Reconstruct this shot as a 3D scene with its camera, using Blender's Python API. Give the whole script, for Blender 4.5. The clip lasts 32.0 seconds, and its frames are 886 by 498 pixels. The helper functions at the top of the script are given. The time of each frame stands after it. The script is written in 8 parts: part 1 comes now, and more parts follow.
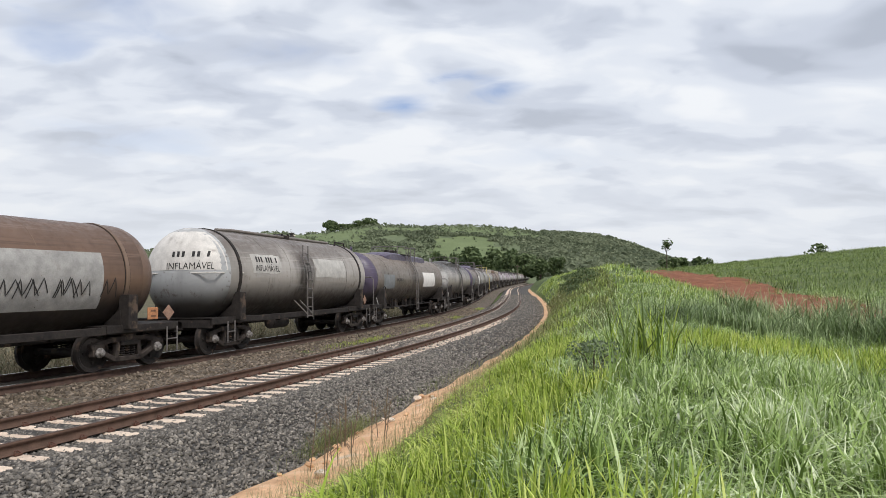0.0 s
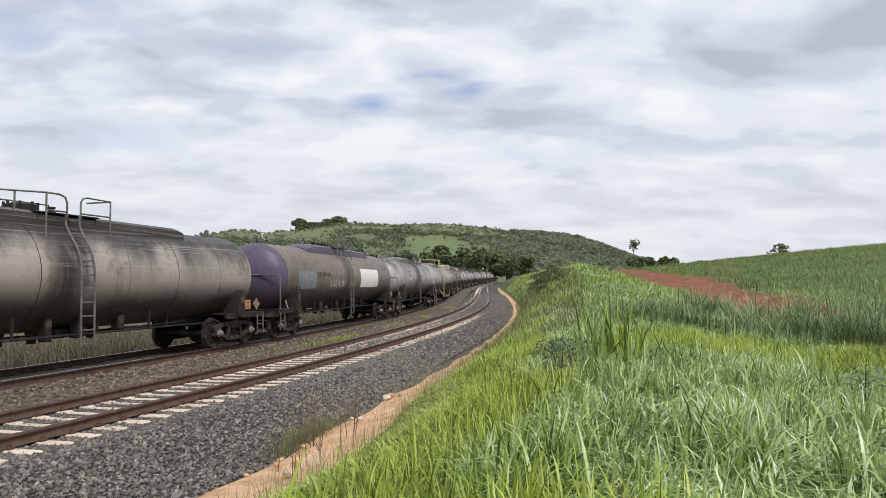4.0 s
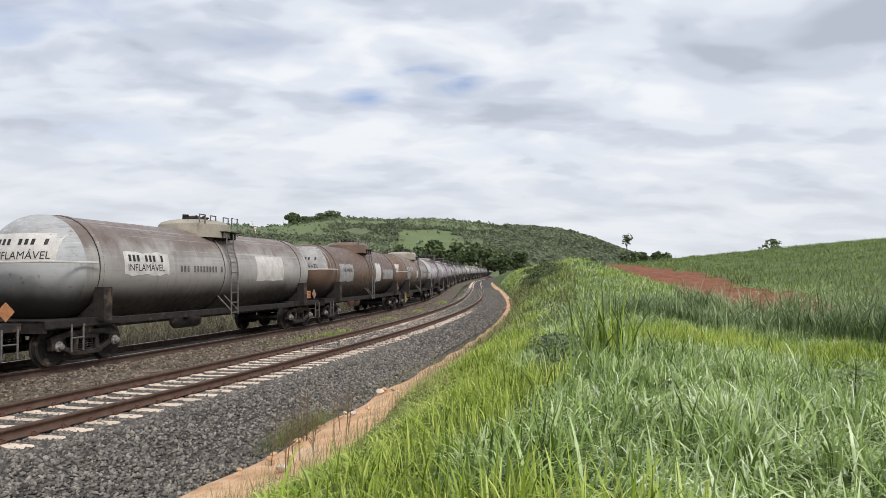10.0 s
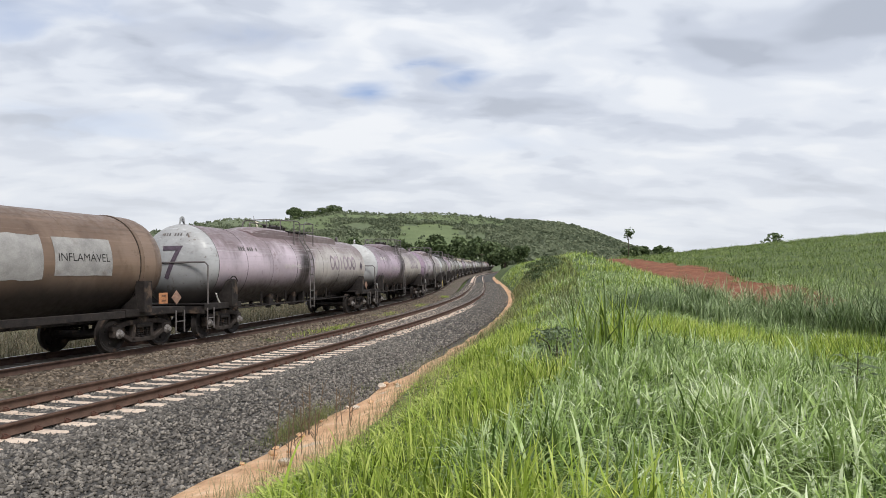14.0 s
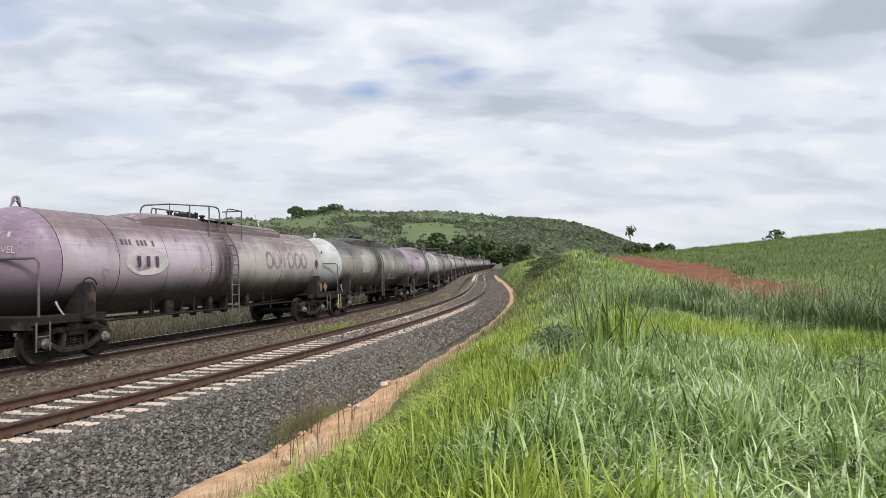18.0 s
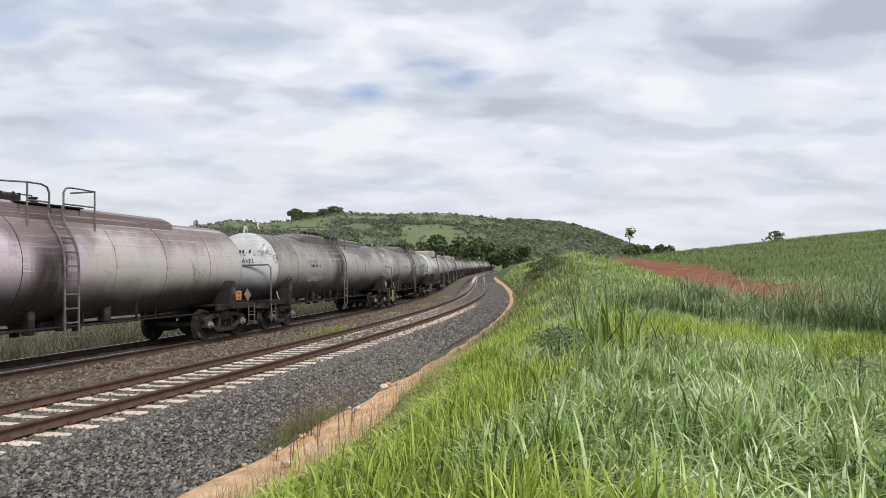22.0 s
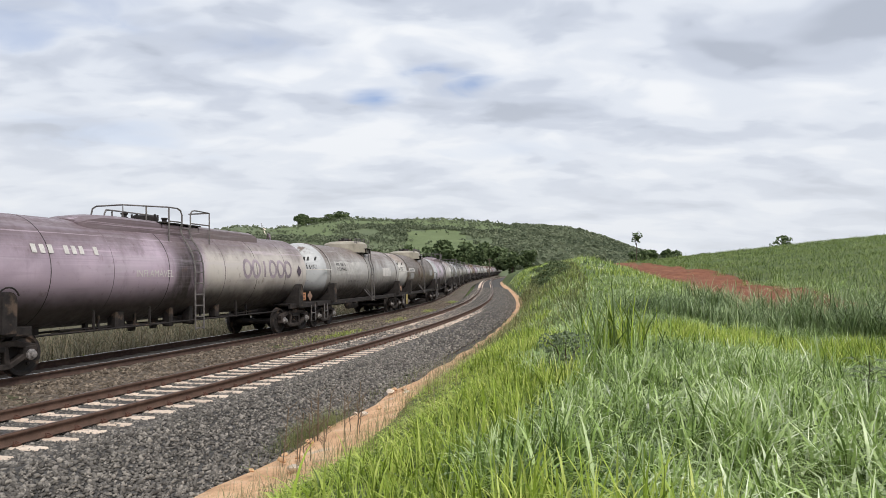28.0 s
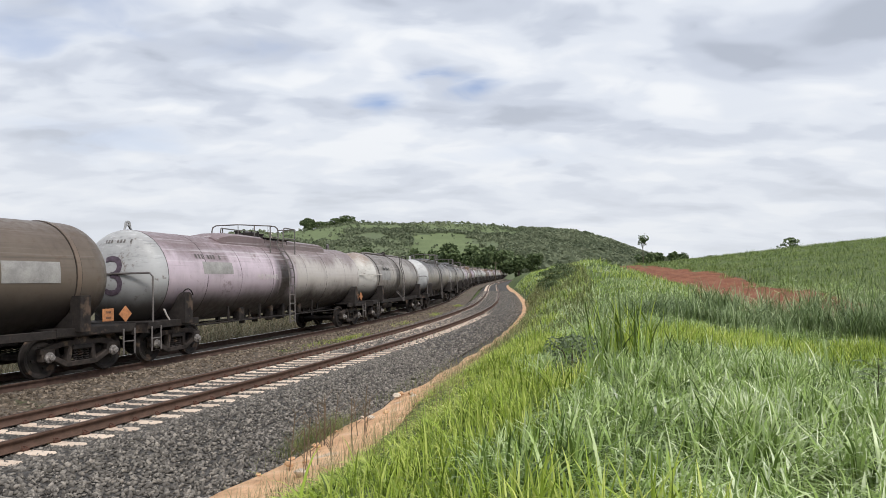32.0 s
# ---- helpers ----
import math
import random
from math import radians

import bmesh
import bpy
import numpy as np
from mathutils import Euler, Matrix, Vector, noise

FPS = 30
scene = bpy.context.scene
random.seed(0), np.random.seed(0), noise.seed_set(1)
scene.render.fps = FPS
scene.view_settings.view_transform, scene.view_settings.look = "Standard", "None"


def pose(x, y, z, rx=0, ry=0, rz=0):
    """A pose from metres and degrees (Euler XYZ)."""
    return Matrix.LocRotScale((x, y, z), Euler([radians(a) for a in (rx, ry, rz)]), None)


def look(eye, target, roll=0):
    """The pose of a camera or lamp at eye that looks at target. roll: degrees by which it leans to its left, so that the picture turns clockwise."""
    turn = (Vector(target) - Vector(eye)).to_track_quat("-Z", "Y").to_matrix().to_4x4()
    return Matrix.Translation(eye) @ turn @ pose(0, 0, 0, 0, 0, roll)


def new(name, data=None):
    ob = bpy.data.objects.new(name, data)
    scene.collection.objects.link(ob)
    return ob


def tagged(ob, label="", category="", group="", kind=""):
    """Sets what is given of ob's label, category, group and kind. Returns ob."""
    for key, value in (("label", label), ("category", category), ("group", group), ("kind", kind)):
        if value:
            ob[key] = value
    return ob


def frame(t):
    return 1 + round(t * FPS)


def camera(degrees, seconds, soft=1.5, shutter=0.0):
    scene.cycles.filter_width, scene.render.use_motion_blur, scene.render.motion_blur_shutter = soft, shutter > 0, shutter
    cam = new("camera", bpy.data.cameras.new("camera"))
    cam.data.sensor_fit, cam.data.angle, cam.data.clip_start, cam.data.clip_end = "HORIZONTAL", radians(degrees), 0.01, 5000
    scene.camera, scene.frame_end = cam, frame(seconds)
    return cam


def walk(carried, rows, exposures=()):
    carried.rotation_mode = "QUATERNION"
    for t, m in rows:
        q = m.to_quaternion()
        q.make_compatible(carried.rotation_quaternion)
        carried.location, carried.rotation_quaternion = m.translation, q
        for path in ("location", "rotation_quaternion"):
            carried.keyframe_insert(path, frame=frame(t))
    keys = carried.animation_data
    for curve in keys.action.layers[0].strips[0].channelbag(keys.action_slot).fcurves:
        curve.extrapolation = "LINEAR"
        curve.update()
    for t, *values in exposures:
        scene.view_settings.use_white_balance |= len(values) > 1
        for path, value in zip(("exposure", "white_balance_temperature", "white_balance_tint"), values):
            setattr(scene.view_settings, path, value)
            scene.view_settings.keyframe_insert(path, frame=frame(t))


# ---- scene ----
cam = camera(66.0, 32.0, soft=0.5, shutter=0.0)

# ---- the camera: one standing place, small turns of the hand ----
EYE = (0.0, 0.0, 2.28)


def aim(yaw, pitch, roll):
    """yaw to the right and pitch upwards, in degrees, from the direction +y."""
    a, b = radians(yaw), radians(pitch)
    way = Vector((math.sin(a) * math.cos(b), math.cos(a) * math.cos(b), math.sin(b)))
    return look(EYE, Vector(EYE) + way * 10, roll)


AIMS = (
    (0, -3.12, 2.59, 0.84), (0.5, -2.63, 2.66, 1.05), (1, -2.28, 2.72, 1.20), (1.5, -2.04, 2.77, 1.26), (2, -1.82, 2.77, 1.23),
    (2.5, -1.58, 2.74, 1.16), (3, -1.28, 2.69, 1.08), (3.5, -0.95, 2.63, 1.00), (5.5, 0.31, 2.20, 0.82), (6, 0.46, 2.15, 0.79),
    (6.5, 0.52, 2.11, 0.79), (7, 0.48, 2.11, 0.77), (7.5, 0.38, 2.12, 0.74), (8, 0.25, 2.15, 0.76), (8.5, 0.11, 2.17, 0.82),
    (9, 0.01, 2.18, 0.86), (9.5, -0.05, 2.15, 0.94), (10, -0.04, 2.09, 1.03), (10.5, -0.01, 2.02, 1.09), (11, 0.01, 1.95, 1.17),
    (11.5, -0.01, 1.90, 1.24), (12, -0.06, 1.84, 1.25), (12.5, -0.13, 1.80, 1.19), (13, -0.17, 1.76, 1.08), (13.5, -0.19, 1.70, 1.00),
    (14, -0.17, 1.62, 0.93), (14.5, -0.15, 1.53, 0.80), (16.5, -0.27, 1.43, 0.70), (17, -0.30, 1.43, 0.71), (17.5, -0.30, 1.45, 0.73),
    (18, -0.29, 1.47, 0.70), (18.5, -0.30, 1.49, 0.65), (19, -0.30, 1.50, 0.61), (19.5, -0.32, 1.50, 0.58), (20, -0.34, 1.48, 0.54),
    (20.5, -0.34, 1.48, 0.53), (21, -0.32, 1.50, 0.56), (21.5, -0.29, 1.55, 0.56), (22, -0.27, 1.64, 0.57), (22.5, -0.27, 1.75, 0.56),
    (23, -0.28, 1.87, 0.54), (23.5, -0.30, 1.99, 0.49), (24, -0.33, 2.07, 0.48), (24.5, -0.38, 2.11, 0.48), (25, -0.45, 2.09, 0.50),
    (25.5, -0.53, 2.04, 0.53), (27.5, -0.75, 2.05, 0.53), (28, -0.79, 2.06, 0.52), (28.5, -0.81, 2.08, 0.51), (29, -0.84, 2.11, 0.48),
    (29.5, -0.87, 2.13, 0.48), (30, -0.92, 2.17, 0.42), (30.5, -1.00, 2.22, 0.35), (31, -1.09, 2.28, 0.30), (31.5, -1.20, 2.33, 0.27),
    (32, -1.29, 2.36, 0.29))
walk(cam, [(t, aim(a, b, c)) for t, a, b, c in AIMS], exposures=[(0, 0.0), (32, 0.0)])

# ---- daylight: a bright broken overcast ----
SKY_BANK = (27.0, 17.5, 17.0, 6.0, 5.0)           # azimuth, elevation, half width, half height, raggedness
SKY_HOLES = ((-6.5, 14.3, 2.8, 1.3, 2.6, 1.1), (-1.0, 16.8, 3.4, 1.3, 3.0, 0.9), (1.8, 15.6, 3.6, 1.1, 3.0, 0.9), (-17.5, 17.8, 8.0, 2.0, 3.0, 0.42), (-33.0, 16.5, 5.0, 2.4, 3.0, 0.6),
             (-30.0, 20.0, 10.0, 3.4, 3.0, 0.55), (-26.5, 10.0, 10.0, 2.0, 3.0, 0.40), (5.0, 10.2, 9.0, 1.3, 3.0, 0.30))
SUN_ELEV, SUN_AZ = radians(52), radians(150)      # azimuth clockwise from +y


def build_world():
    w = bpy.data.worlds.new("overcast_sky")
    scene.world = w
    w.use_nodes = True
    nt = w.node_tree
    nt.nodes.clear()
    N = nt.nodes.new
    L = nt.links.new
    out = N("ShaderNodeOutputWorld")
    sky = N("ShaderNodeTexSky")
    sky.sky_type, sky.sun_disc = "NISHITA", False
    sky.sun_elevation, sky.sun_rotation = SUN_ELEV, SUN_AZ
    tc = N("ShaderNodeTexCoord")
    sep = N("ShaderNodeSeparateXYZ")
    L(tc.outputs["Generated"], sep.inputs[0])
    zz = N("ShaderNodeMath"); zz.operation = "MAXIMUM"; zz.inputs[1].default_value = 0.0
    L(sep.outputs["Z"], zz.inputs[0])
    za = N("ShaderNodeMath"); za.operation = "ADD"; za.inputs[1].default_value = 0.24
    L(zz.outputs[0], za.inputs[0])
    dx = N("ShaderNodeMath"); dx.operation = "DIVIDE"
    dy = N("ShaderNodeMath"); dy.operation = "DIVIDE"
    L(sep.outputs["X"], dx.inputs[0]); L(za.outputs[0], dx.inputs[1])
    L(sep.outputs["Y"], dy.inputs[0]); L(za.outputs[0], dy.inputs[1])
    comb = N("ShaderNodeCombineXYZ")
    L(dx.outputs[0], comb.inputs[0]); L(dy.outputs[0], comb.inputs[1])

    def clouds(scale, detail, rough, shift, dist=0.0):
        mp = N("ShaderNodeMapping")
        mp.inputs["Location"].default_value = shift
        mp.inputs["Scale"].default_value = (1.0, 1.45, 1.0)
        mp.inputs["Rotation"].default_value = (0, 0, radians(-12))
        L(comb.outputs[0], mp.inputs[0])
        n = N("ShaderNodeTexNoise")
        n.inputs["Scale"].default_value, n.inputs["Detail"].default_value = scale, detail
        n.inputs["Roughness"].default_value, n.inputs["Distortion"].default_value = rough, dist
        L(mp.outputs[0], n.inputs["Vector"])
        return n.outputs["Fac"]

    def ramp(src, stops):
        r = N("ShaderNodeValToRGB")
        els = r.color_ramp.elements
        while len(els) < len(stops):
            els.new(0.5)
        for e, (p, c) in zip(els, stops):
            e.position, e.color = p, (*c, 1)
        r.color_ramp.interpolation = "EASE"
        L(src, r.inputs[0])
        return r.outputs[0]

    # grey bellies and white tops of the cloud layer
    soft = clouds(1.9, 3.2, 0.48, (3.1, 1.7, 0), 0.3)
    fleece = clouds(4.6, 4, 0.5, (0.4, 5.2, 0), 0.4)

    def math2(op, a, b, clamp=False):
        q = N("ShaderNodeMath"); q.operation, q.use_clamp = op, clamp
        for i, v in enumerate((a, b)):
            if isinstance(v, (int, float)):
                q.inputs[i].default_value = v
            else:
                L(v, q.inputs[i])
        return q.outputs[0]

    def blob(az, el, wide, high, ragged):
        """A soft-edged spot of the sky round a direction, broken up by the cloud noise."""
        da = math2("SUBTRACT", math2("ARCTAN2", sep.outputs["X"], sep.outputs["Y"]), radians(az))
        de = math2("SUBTRACT", math2("ARCSINE", sep.outputs["Z"], 0.0), radians(el))
        ra, re = math2("DIVIDE", da, radians(wide)), math2("DIVIDE", de, radians(high))
        d = math2("SQRT", math2("ADD", math2("MULTIPLY", ra, ra), math2("MULTIPLY", re, re)), 0.0)
        d = math2("ADD", d, math2("MULTIPLY", math2("SUBTRACT", 0.5, fleece), ragged))
        q = N("ShaderNodeMapRange"); q.interpolation_type = "SMOOTHSTEP"
        q.inputs["From Min"].default_value, q.inputs["From Max"].default_value = 1.0, -0.35
        L(d, q.inputs[0])
        return q.outputs[0]

    # a darker bank of cloud, and thinner lavender cloud on the other side
    bank = blob(*SKY_BANK)
    tone = math2("ADD", math2("MULTIPLY", soft, 0.72), math2("MULTIPLY", fleece, 0.28))
    tone = math2("SUBTRACT", tone, math2("MULTIPLY", bank, 0.045))
    shade = ramp(tone, ((0.37, (0.485, 0.53, 0.62)), (0.45, (0.615, 0.665, 0.765)), (0.52, (0.765, 0.81, 0.89)), (0.60, (0.90, 0.925, 0.965))))
    # a few blue holes
    holes = 0.0
    for *spot, deep in SKY_HOLES:
        holes = math2("MAXIMUM", math2("MULTIPLY", blob(*spot), deep), holes)
    blue = N("ShaderNodeMix"); blue.data_type = "RGBA"; blue.blend_type = "MULTIPLY"; blue.inputs[0].default_value = 1.0
    blue.inputs[7].default_value = (0.15, 0.135, 0.14, 1)
    L(sky.outputs[0], blue.inputs[6])
    mixn = N("ShaderNodeMix"); mixn.data_type = "RGBA"
    L(holes, mixn.inputs[0]); L(shade, mixn.inputs[6]); L(blue.outputs[2], mixn.inputs[7])
    # bright hazy band low over the horizon
    haze = ramp(sep.outputs["Z"], ((0.0, (1, 1, 1)), (0.30, (0, 0, 0))))
    mh = N("ShaderNodeMix"); mh.data_type = "RGBA"
    hz = N("ShaderNodeMath"); hz.operation = "MULTIPLY"; hz.inputs[1].default_value = 0.75
    L(haze, hz.inputs[0]); L(hz.outputs[0], mh.inputs[0])
    L(mixn.outputs[2], mh.inputs[6]); mh.inputs[7].default_value = (0.78, 0.81, 0.855, 1)
    bg = N("ShaderNodeBackground")
    bg.inputs["Strength"].default_value = 1.0
    L(mh.outputs[2], bg.inputs[0]); L(bg.outputs[0], out.inputs[0])


build_world()
sun_data = bpy.data.lights.new("sun", "SUN")
sun_data.energy, sun_data.angle, sun_data.color = 2.6, radians(14), (1.0, 0.96, 0.90)
sun = new("sun", sun_data)
sun.matrix_world = look((60 * math.sin(SUN_AZ) * math.cos(SUN_ELEV), 60 * math.cos(SUN_AZ) * math.cos(SUN_ELEV), 60 * math.sin(SUN_ELEV)), (0, 0, 0))


# ---- materials ----
def material(name, stops, scale=3.0, detail=6.0, rough=0.85, metal=0.0, bump=0.3, bump_scale=40.0, bump_dist=0.01, per="", spread=0.3,
             stretch=(1, 1, 1), spec=0.3, second=None, translucent=0.0):
    """A procedural surface: colour ramp over noise at one scale, a finer grain over it, bump; per: 'object' or 'island' gives each piece its own shade."""
    m = bpy.data.materials.new(name)
    m.use_nodes = True
    nt = m.node_tree
    bsdf = nt.nodes["Principled BSDF"]
    N = nt.nodes.new
    L = nt.links.new
    tc = N("ShaderNodeTexCoord")
    mp = N("ShaderNodeMapping"); mp.inputs["Scale"].default_value = stretch
    L(tc.outputs["Object"], mp.inputs[0])
    n1 = N("ShaderNodeTexNoise")
    n1.inputs["Scale"].default_value, n1.inputs["Detail"].default_value = scale, detail
    n1.inputs["Roughness"].default_value = 0.6
    L(mp.outputs[0], n1.inputs["Vector"])
    src = n1.outputs["Fac"]
    if per:
        if per == "object":
            info = N("ShaderNodeObjectInfo").outputs["Random"]
        else:
            info = N("ShaderNodeNewGeometry").outputs["Random Per Island"]
        mr = N("ShaderNodeMapRange")
        mr.inputs["To Min"].default_value, mr.inputs["To Max"].default_value = -spread, spread
        L(info, mr.inputs[0])
        ad = N("ShaderNodeMath"); ad.operation = "ADD"
        L(src, ad.inputs[0]); L(mr.outputs[0], ad.inputs[1])
        src = ad.outputs[0]
    r = N("ShaderNodeValToRGB")
    els = r.color_ramp.elements
    while len(els) < len(stops):
        els.new(0.5)
    for e, (p, c) in zip(els, stops):
        e.position, e.color = p, (*c, 1)
    L(src, r.inputs[0])
    col = r.outputs[0]
    n2 = N("ShaderNodeTexNoise")
    n2.inputs["Scale"].default_value, n2.inputs["Detail"].default_value = bump_scale, 4.0
    L(mp.outputs[0], n2.inputs["Vector"])
    if second:
        # second colour in patches: (colour, noise scale, low, high)
        c2, sc2, lo, hi = second
        n3 = N("ShaderNodeTexNoise")
        n3.inputs["Scale"].default_value, n3.inputs["Detail"].default_value = sc2, 5.0
        L(mp.outputs[0], n3.inputs["Vector"])
        mr3 = N("ShaderNodeMapRange"); mr3.interpolation_type = "SMOOTHSTEP"
        mr3.inputs["From Min"].default_value, mr3.inputs["From Max"].default_value = lo, hi
        L(n3.outputs["Fac"], mr3.inputs[0])
        mx = N("ShaderNodeMix"); mx.data_type = "RGBA"
        L(mr3.outputs[0], mx.inputs[0]); L(col, mx.inputs[6]); mx.inputs[7].default_value = (*c2, 1)
        col = mx.outputs[2]
    gr = N("ShaderNodeMapRange")
    gr.inputs["To Min"].default_value, gr.inputs["To Max"].default_value = 0.72, 1.22
    L(n2.outputs["Fac"], gr.inputs[0])
    mg = N("ShaderNodeMix"); mg.data_type = "RGBA"; mg.blend_type = "MULTIPLY"; mg.inputs[0].default_value = 1.0
    L(col, mg.inputs[6]); L(gr.outputs[0], mg.inputs[7])
    L(mg.outputs[2], bsdf.inputs["Base Color"])
    bsdf.inputs["Roughness"].default_value, bsdf.inputs["Metallic"].default_value = rough, metal
    bsdf.inputs["Specular IOR Level"].default_value = spec
    if bump:
        b = N("ShaderNodeBump")
        b.inputs["Strength"].default_value, b.inputs["Distance"].default_value = bump, bump_dist
        L(n2.outputs["Fac"], b.inputs["Height"]); L(b.outputs[0], bsdf.inputs["Normal"])
    if translucent:
        tr = N("ShaderNodeBsdfTranslucent")
        L(mg.outputs[2], tr.inputs[0])
        ms = N("ShaderNodeMixShader"); ms.inputs[0].default_value = translucent
        L(bsdf.outputs[0], ms.inputs[1]); L(tr.outputs[0], ms.inputs[2])
        L(ms.outputs[0], nt.nodes["Material Output"].inputs[0])
    return m


def tank_paint(name, side, top, soot=0.6, streak=0.5, rough=0.42, blotch=None, rust=0.25, rear=None, spill=None):
    """Weathered tank paint: side colour, dark product and soot over the crown, streaks that run down, brake dust and
    painted shade below.
    """
    m = bpy.data.materials.new(name)
    m.use_nodes = True
    nt = m.node_tree
    bsdf = nt.nodes["Principled BSDF"]
    N = nt.nodes.new
    L = nt.links.new
    tc = N("ShaderNodeTexCoord")
    info = N("ShaderNodeObjectInfo")
    off = N("ShaderNodeVectorMath"); off.operation = "MULTIPLY_ADD"
    off.inputs[1].default_value = (37.0, 11.0, 3.0)
    L(info.outputs["Random"], off.inputs[0]); L(tc.outputs["Object"], off.inputs[2])
    sep = N("ShaderNodeSeparateXYZ"); L(tc.outputs["Object"], sep.inputs[0])

    def tex(scale, stretch, detail=6.0, r=0.6):
        mp = N("ShaderNodeMapping"); mp.inputs["Scale"].default_value = stretch
        L(off.outputs[0], mp.inputs[0])
        n = N("ShaderNodeTexNoise")
        n.inputs["Scale"].default_value, n.inputs["Detail"].default_value, n.inputs["Roughness"].default_value = scale, detail, r
        L(mp.outputs[0], n.inputs["Vector"])
        return n.outputs["Fac"]

    def mrange(src, a, b, lo=0.0, hi=1.0):
        q = N("ShaderNodeMapRange"); q.interpolation_type = "SMOOTHSTEP"
        q.inputs["From Min"].default_value, q.inputs["From Max"].default_value = a, b
        q.inputs["To Min"].default_value, q.inputs["To Max"].default_value = lo, hi
        L(src, q.inputs[0])
        return q.outputs[0]

    def math2(op, a, b):
        q = N("ShaderNodeMath"); q.operation = op
        for i, s in enumerate((a, b)):
            if isinstance(s, (int, float)):
                q.inputs[i].default_value = s
            else:
                L(s, q.inputs[i])
        return q.outputs[0]

    def mix(fac, a, b):
        q = N("ShaderNodeMix"); q.data_type = "RGBA"
        L(fac, q.inputs[0])
        for i, s in ((6, a), (7, b)):
            if isinstance(s, tuple):
                q.inputs[i].default_value = (*s, 1)
            else:
                L(s, q.inputs[i])
        return q.outputs[2]

    big = tex(0.55, (1, 1, 1))
    fine = tex(6.0, (1, 1, 1))
    runs = tex(1.5, (1.5, 1.2, 0.10), 6.0, 0.72)
    wipe = tex(2.6, (0.10, 1.0, 1.7), 6.0, 0.65)
    col = mix(mrange(big, 0.38, 0.66), side, tuple(c * 0.72 for c in side))
    if blotch:
        col = mix(mrange(tex(0.33, (1, 1, 0.6)), 0.50, 0.56), col, blotch)
    if rear:
        # the rear part was repainted: the seam lies by the ladder
        col = mix(mrange(math2("ADD", sep.outputs["X"], math2("MULTIPLY", math2("SUBTRACT", big, 0.5), 1.2)), -0.3, -0.75), col, rear)
    if spill:
        # product that ran down from the manhole: (colour, place along the tank, half width, strength)
        c_run, x_run, w_run, k_run = spill
        off_x = math2("ABSOLUTE", math2("ADD", math2("ADD", math2("SUBTRACT", sep.outputs["X"], x_run), math2("MULTIPLY", sep.outputs["Z"], 0.22)), math2("MULTIPLY", math2("SUBTRACT", runs, 0.5), w_run * 1.5)), 0.0)
        band = mrange(off_x, w_run, w_run * 0.25)
        col = mix(math2("MULTIPLY", math2("MULTIPLY", band, mrange(runs, 0.30, 0.55, 0.55, 1.0)), k_run), col, c_run)
    # crown: product and soot, with a ragged lower edge and runs below it
    edge = math2("ADD", sep.outputs["Z"], math2("MULTIPLY", math2("ADD", math2("MULTIPLY", math2("SUBTRACT", runs, 0.5), 0.55), math2("SUBTRACT", big, 0.5)), 1.4))
    crown = mrange(edge, 0.25, 1.0, 0.0, soot)
    col = mix(crown, col, top)
    col = mix(math2("MULTIPLY", math2("MULTIPLY", mrange(runs, 0.52, 0.68), mrange(big, 0.35, 0.6)), streak), col, tuple(c * 0.6 for c in top))
    # rubbed and faded strips along the tank
    col = mix(math2("MULTIPLY", mrange(wipe, 0.54, 0.72), 0.30), col, tuple(0.25 + 0.5 * c for c in side) if sum(side) > 0.5 else tuple(c * 1.6 for c in side))
    col = mix(math2("MULTIPLY", mrange(wipe, 0.44, 0.28), 0.32), col, tuple(c * 0.5 for c in side))
    lines = tex(3.4, (0.035, 1.0, 4.2), 4.0, 0.7)
    high = mrange(sep.outputs["Z"], 0.0, 0.62, 0.12, 1.0)
    col = mix(math2("MULTIPLY", math2("MULTIPLY", mrange(lines, 0.55, 0.66), high), 0.5), col, tuple(c * 0.45 for c in side))
    col = mix(math2("MULTIPLY", math2("MULTIPLY", mrange(lines, 0.43, 0.34), high), 0.36), col, tuple(min(0.75, 0.06 + c * 1.3) for c in side))
    # rusty scars and stains
    scar = math2("MULTIPLY", mrange(tex(1.1, (0.8, 1, 1), 7.0, 0.7), 0.585, 0.65), mrange(fine, 0.40, 0.58))
    col = mix(math2("MULTIPLY", scar, min(0.85, rust * 1.9)), col, (0.115, 0.070, 0.048))
    # rust flecks
    col = mix(math2("MULTIPLY", mrange(fine, 0.60, 0.72), rust), col, (0.10, 0.055, 0.035))
    # brake dust and the belly's shade, painted as one darkening towards the bottom
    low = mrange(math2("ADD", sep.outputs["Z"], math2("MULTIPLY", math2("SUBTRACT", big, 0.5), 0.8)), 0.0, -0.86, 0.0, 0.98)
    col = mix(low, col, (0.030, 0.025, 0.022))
    L(col, bsdf.inputs["Base Color"])
    L(mrange(fine, 0.3, 0.7, rough - 0.1, rough + 0.15), bsdf.inputs["Roughness"])
    bsdf.inputs["Specular IOR Level"].default_value = 0.4
    b = N("ShaderNodeBump")
    b.inputs["Strength"].default_value, b.inputs["Distance"].default_value = 0.15, 0.02
    L(tex(1.7, (1, 1, 1), 5.0), b.inputs["Height"]); L(b.outputs[0], bsdf.inputs["Normal"])
    return m


def plain(name, c, rough=0.6, metal=0.0, vary=0.25, scale=8.0, bump=0.1, **kw):
    a = tuple(x * (1 - vary) for x in c)
    b = tuple(min(1, x * (1 + vary)) for x in c)
    return material(name, ((0.3, a), (0.7, b)), scale=scale, rough=rough, metal=metal, bump=bump, **kw)


